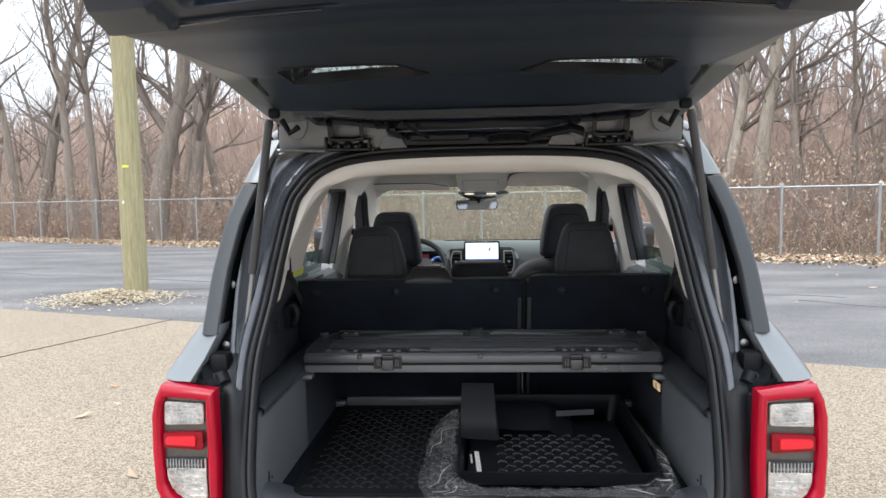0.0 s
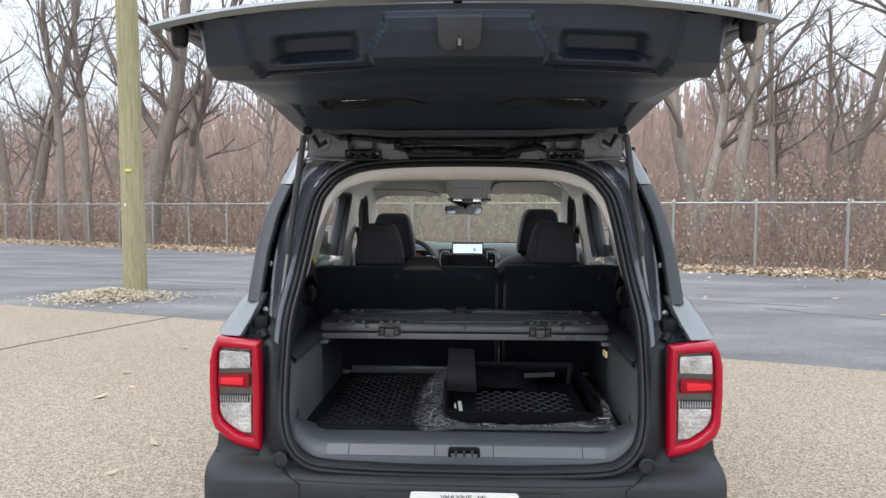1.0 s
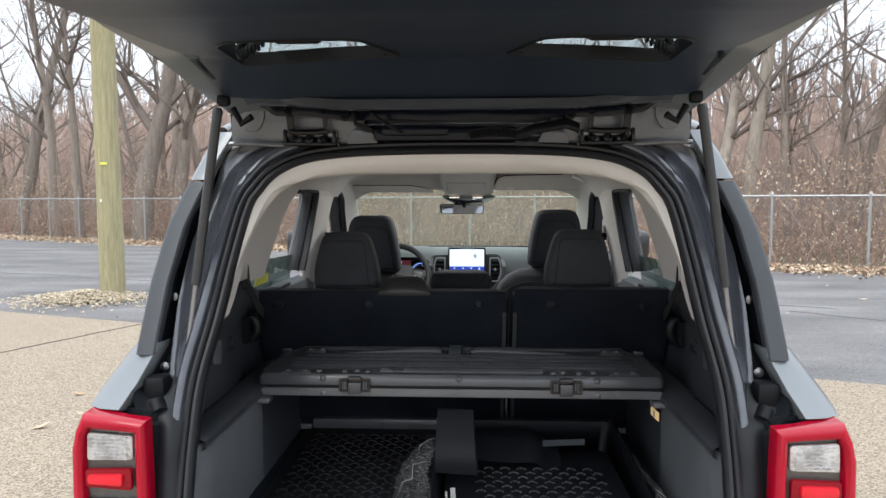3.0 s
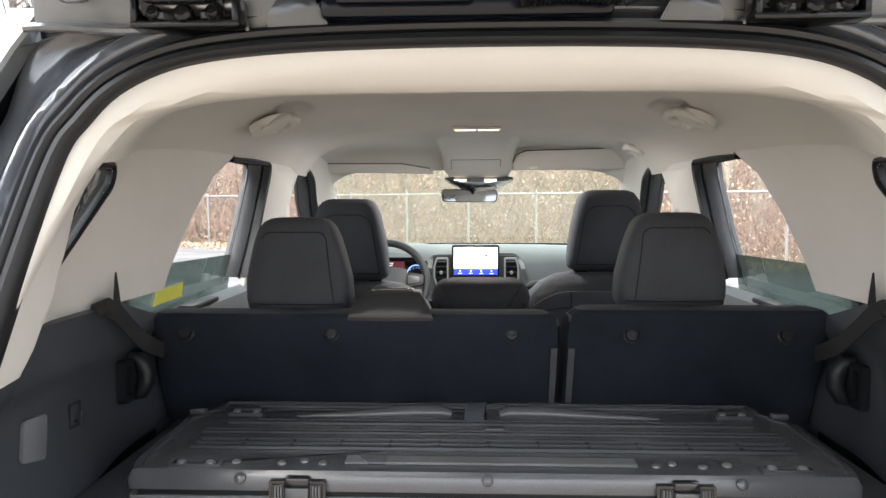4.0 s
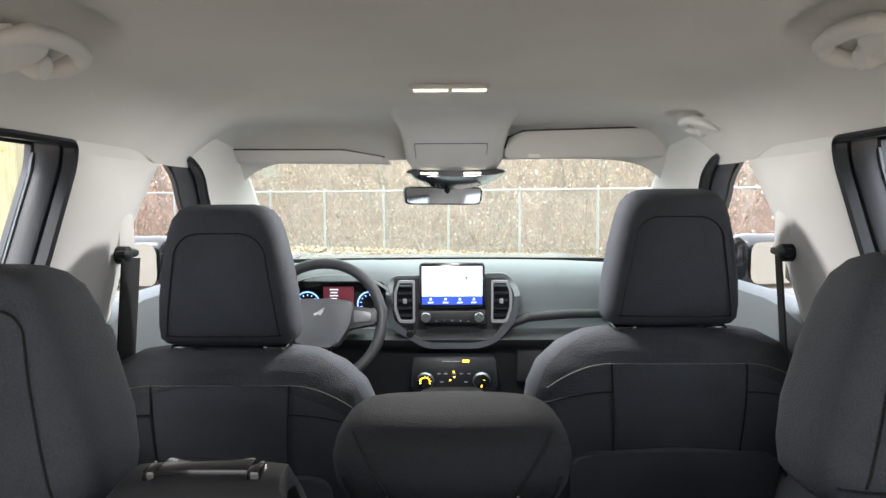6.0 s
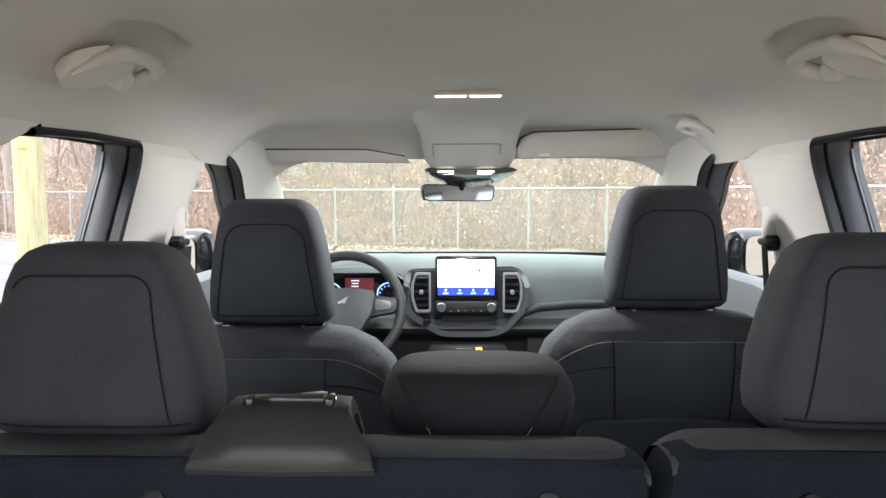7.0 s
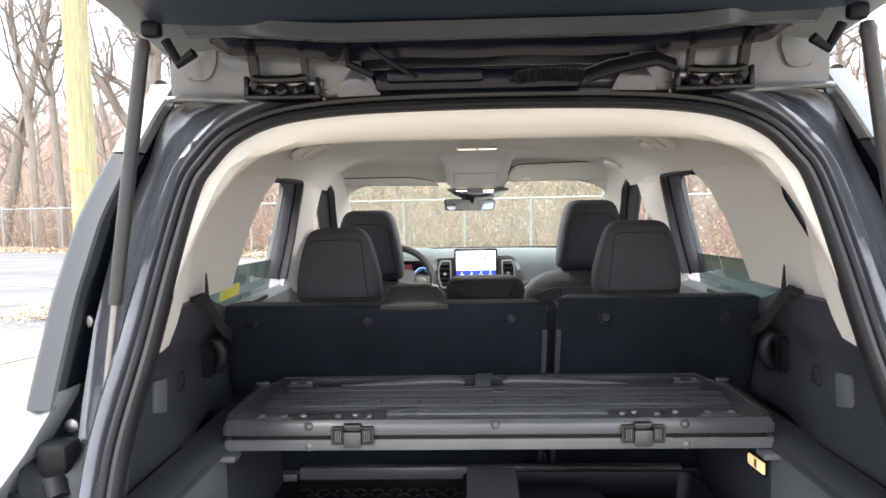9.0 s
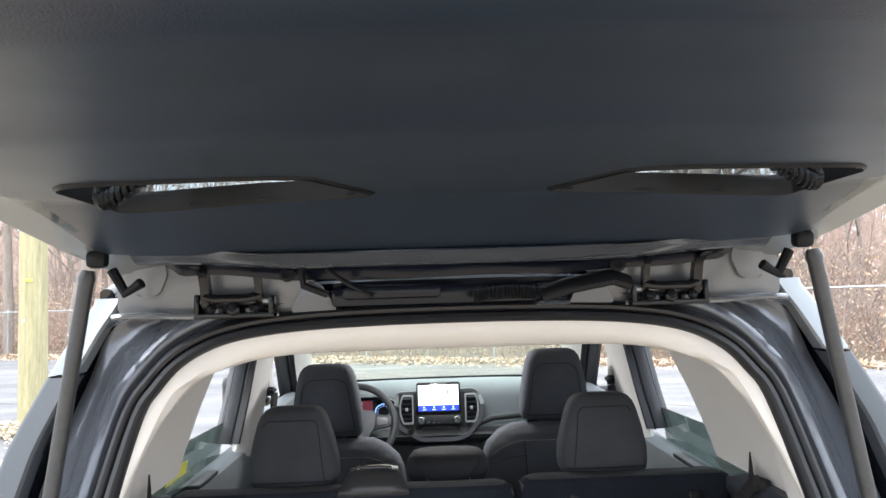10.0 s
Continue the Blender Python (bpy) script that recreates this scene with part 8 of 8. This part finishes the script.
def overhead():
    lit(-0.004, 1.425, 1.632, 0.14, 0.04, 3.5)
    lit(-0.066, 2.065, 1.498, 0.05, 0.03, 0.8)
    lit(0.060, 2.065, 1.498, 0.05, 0.03, 0.8)
    dome = thing("dome_lamp", "lit dome lamp with two warm lenses", "lamp")
    bm = bmesh.new()
    box(bm, (-0.004, 1.425, 1.651), (0.158, 0.036, 0.010), 0.004)
    part("bezel", bm, BEIGE, dome)
    for x in (-0.042, 0.034):
        bm = bmesh.new()
        box(bm, (x, 1.423, 1.6465), (0.068, 0.024, 0.005), 0.002)
        part("lens", bm, LAMP_ON, dome, "lit warm lens")
    con = thing("overhead_console", "beige overhead console with two map lamps", "console")
    bm = bmesh.new()
    rings = []
    for y, z, w, fl in ((1.60, 1.648, 0.13, 0.10), (1.75, 1.628, 0.125, 0.09), (1.88, 1.590, 0.125, 0.07), (1.97, 1.552, 0.130, 0.05), (2.03, 1.525, 0.135, 0.045), (2.06, 1.515, 0.135, 0.045), (2.09, 1.525, 0.14, 0.045)):
        up = 1.655 - z
        rings.append([(0.008 + k * (w + c * fl), y - 0.02 * q, z + up * q) for k, c, q in ((-1, 1.0, 1.0), (-1, 0.7, 0.93), (-1, 0.4, 0.75), (-1, 0.2, 0.45), (-1, 0.06, 0.18), (-1, -0.25, 0.03), (-1, -1.0, 0.0), (1, -1.0, 0.0), (1, -0.25, 0.03), (1, 0.06, 0.18), (1, 0.2, 0.45), (1, 0.4, 0.75), (1, 0.7, 0.93), (1, 1.0, 1.0))])
    skin(bm, rings, False)
    part("console_body", bm, BEIGE, con)
    bm = bmesh.new()
    frame_ring(bm, rounded([(-0.102, 1.534), (0.098, 1.534), (0.098, 1.574), (-0.102, 1.574)], 0.006), rounded([(-0.100, 1.536), (0.096, 1.536), (0.096, 1.572), (-0.100, 1.572)], 0.005), lambda u, v, w: Vector((u, 1.905 + (1.574 - v) * 2.5 - w, v + 0.006)), 0.003)
    part("bin_seam", bm, DASH, con)
    for x in (-0.066, 0.060):
        bm = bmesh.new()
        box(bm, (x, 2.065, 1.505), (0.052, 0.03, 0.006), 0.002)
        part("map_lamp", bm, MAP_ON, con, "lit map lamp")
    mir = thing("rear_view_mirror", "black-framed rear-view mirror under a black sensor housing", "mirror")
    bm = bmesh.new()
    rings = []
    for y, z, w, h in ((2.06, 1.510, 0.145, 0.015), (2.12, 1.510, 0.150, 0.030), (2.22, 1.49, 0.115, 0.028), (2.26, 1.485, 0.07, 0.015)):
        rings.append([(0.012 + w * math.cos(a), y, z + h * math.sin(a)) for a in steps(0, 6.2832, 20)[:-1]])
    skin(bm, rings)
    part("sensor_housing", bm, GLOSSY, mir, "black sensor housing")
    bm = bmesh.new()
    tube(bm, [(-0.012, 2.22, 1.495), (-0.014, 2.24, 1.47), (-0.018, 2.26, 1.445)], [0.016, 0.012, 0.010], 10)
    part("stem", bm, GLOSSY, mir)
    mm = Matrix.Translation((-0.027, 2.25, 1.439)) @ pose(0, 0, 0, 88, 0, 0) @ pose(0, 0, 0, 0, 17, 0)
    shape = rounded([(-0.132, 0.029), (0.132, 0.029), (0.126, -0.024), (0.11, -0.028), (-0.11, -0.028), (-0.126, -0.024)], 0.014)
    bm = bmesh.new()
    prism(bm, shape, lambda u, v, w: mm @ Vector((u, v, w - 0.012)), 0.018, 0.005)
    part("mirror_shell", bm, GLOSSY, mir)
    bm = bmesh.new()
    prism(bm, [(u * 0.955, v * 0.86) for u, v in shape], lambda u, v, w: mm @ Vector((u, v, 0.0065 + w)), 0.001)
    part("mirror_glass", bm, MIRROR, mir)
    # sun visors
    v = thing("sun_visor", "beige cloth sun visor folded up with paper label", "sun visor", "sun visors")
    bm = bmesh.new()
    vis = lambda off: (lambda u, q, w: Vector((u, 2.02 + (1.59 - q) * 0.7 - w - off - 0.04 * (u / 0.6) ** 2, q)))
    prism(bm, rounded([(0.150, 1.543), (0.60, 1.545), (0.612, 1.58), (0.605, 1.612), (0.52, 1.622), (0.20, 1.617), (0.158, 1.60)], 0.02), vis(0), 0.022, 0.008, 3)
    b = part("visor_body", bm, LINER, v)
    bm = bmesh.new()
    prism(bm, [(0.305, 1.550), (0.448, 1.550), (0.448, 1.584), (0.305, 1.584)], vis(0.0225), 0.0012)
    lb = part("label", bm, WHITE, b, "white warning label")
    bm = bmesh.new()
    prism(bm, [(0.315, 1.574), (0.355, 1.574), (0.355, 1.580), (0.315, 1.580)], vis(0.0240), 0.0006)
    for k in range(3):
        prism(bm, [(0.315, 1.567 - 0.006 * k), (0.438, 1.567 - 0.006 * k), (0.438, 1.569 - 0.006 * k), (0.315, 1.569 - 0.006 * k)], vis(0.0240), 0.0006)
    part("label_bar", bm, GREY_INK, b)
    bm = bmesh.new()
    box(bm, (0.235, 2.010, 1.551), (0.035, 0.012, 0.012), 0.003)
    part("visor_clip", bm, LINER, v)
    # dark line round the visor top, in place of the shadow gap above it
    tube_pts = [vis(0.012)(u, q, 0) for u, q in ((0.152, 1.575), (0.160, 1.603), (0.20, 1.6195), (0.52, 1.6245), (0.606, 1.6145), (0.614, 1.58))]
    stitch("visor_edge", b, tube_pts, 0.003, DASH_DARK)
    v2 = thing("sun_visor", "beige cloth sun visor swung half down with two labels", "sun visor", "sun visors")
    bm = bmesh.new()
    vis2 = lambda off: (lambda u, q, w: Vector((u, 2.00 + (1.56 - q) * 1.6 - w - off - 0.04 * (u / 0.6) ** 2, q)))
    prism(bm, rounded([(-0.640, 1.535), (-0.168, 1.530), (-0.19, 1.548), (-0.30, 1.566), (-0.60, 1.566), (-0.640, 1.556)], 0.012), vis2(0), 0.022, 0.007, 3)
    b = part("visor_body", bm, LINER, v2)
    # same dark line here for the shadow over the swung visor
    stitch("visor_edge", b, [vis2(0.012)(u, q, 0) for u, q in ((-0.643, 1.545), (-0.640, 1.558), (-0.60, 1.568), (-0.30, 1.568), (-0.19, 1.550))], 0.003, DASH_DARK)
    for x0, x1 in ((-0.56, -0.43), (-0.42, -0.30)):
        bm = bmesh.new()
        prism(bm, [(x0, 1.5425), (x1, 1.5425), (x1, 1.5545), (x0, 1.5545)], vis2(0.0225), 0.0012)
        part("label", bm, WHITE, b, "pale paper label")
    # grab handles, folded against the slope of the headliner
    for x, ty, tz, q in ((-1, 0.785, 1.584, 0.86), (1, 0.800, 1.592, 0.86), (1, 1.472, 1.567, 0.72)):
        g = thing("grab_handle", "beige folding grab handle", "handle", "grab handles")
        tx = 0.505 if ty < 1.2 else 0.543
        pt = lambda a, b, c: Vector((x * (tx + q * a), ty + q * b, tz + q * c))
        bm = bmesh.new()
        tube(bm, [pt(*p) for p in ((0.002, -0.006, -0.002), (-0.030, 0.012, 0.022), (-0.052, 0.040, 0.037), (-0.054, 0.085, 0.042), (-0.048, 0.140, 0.044), (-0.037, 0.188, 0.043), (-0.020, 0.210, 0.036), (0.000, 0.206, 0.024), (0.020, 0.185, 0.016))], [r * q for r in (0.003, 0.011, 0.017, 0.018, 0.017, 0.016, 0.016, 0.015, 0.011)], 14, flat=0.8)
        part("grip", bm, BEIGE, g)
        bm = bmesh.new()
        plate = rounded([(0.006, -0.006), (-0.030, 0.012), (-0.050, 0.040), (-0.046, 0.100), (-0.010, 0.118), (0.040, 0.110), (0.056, 0.070), (0.044, 0.030)], 0.012)
        prism(bm, plate, lambda a, b, w: pt(a + 0.35 * w, b, 0.010 - 0.40 * a + w), 0.020, 0.005)
        part("mount", bm, BEIGE, g, sharp=70)
        bm = bmesh.new()
        tube(bm, [pt(0.036, 0.158, 0.034), pt(0.006, 0.158, 0.016), pt(0.000, 0.158, 0.013)], [0.022 * q, 0.020 * q, 0.015 * q], 18)
        part("pivot", bm, BEIGE, g)
    # sticker on the rear side window
    st = thing("window_sticker", "yellow paper sticker on the rear side window", "sticker")
    bm = bmesh.new()
    prism(bm, [(0.60, 1.198), (0.74, 1.200), (0.74, 1.232), (0.61, 1.228)], lambda u, v, w: Vector((-(wall_x(v) + 0.052 + w), u, v)), 0.001)
    part("sticker_paper", bm, YELLOW, st)
    pk = thing("windscreen_sticker", "small pale sticker in the corner of the windscreen", "sticker")
    bm = bmesh.new()
    sheet(bm, steps(-0.59, -0.53, 3), steps(1.498, 1.530, 3), lambda u, v: Vector((u, 2.06 + 0.72 * (1.588 - v) / 0.405 - 0.09 * (u / 0.65) ** 2 - 0.006, v)))
    part("sticker_paper", bm, pane("pale_film", (0.8, 0.8, 0.7), 0.2), pk)


front_seat(-0.392, 1.26, -0.020, "black fabric driver seat with stitched head restraint")
front_seat(0.392, 1.31, 0.004, "black fabric passenger seat with stitched head restraint")
rear_seat()
cargo_shelf()
cargo_mat()
packed_liners()
dashboard()
steering_wheel()
overhead()
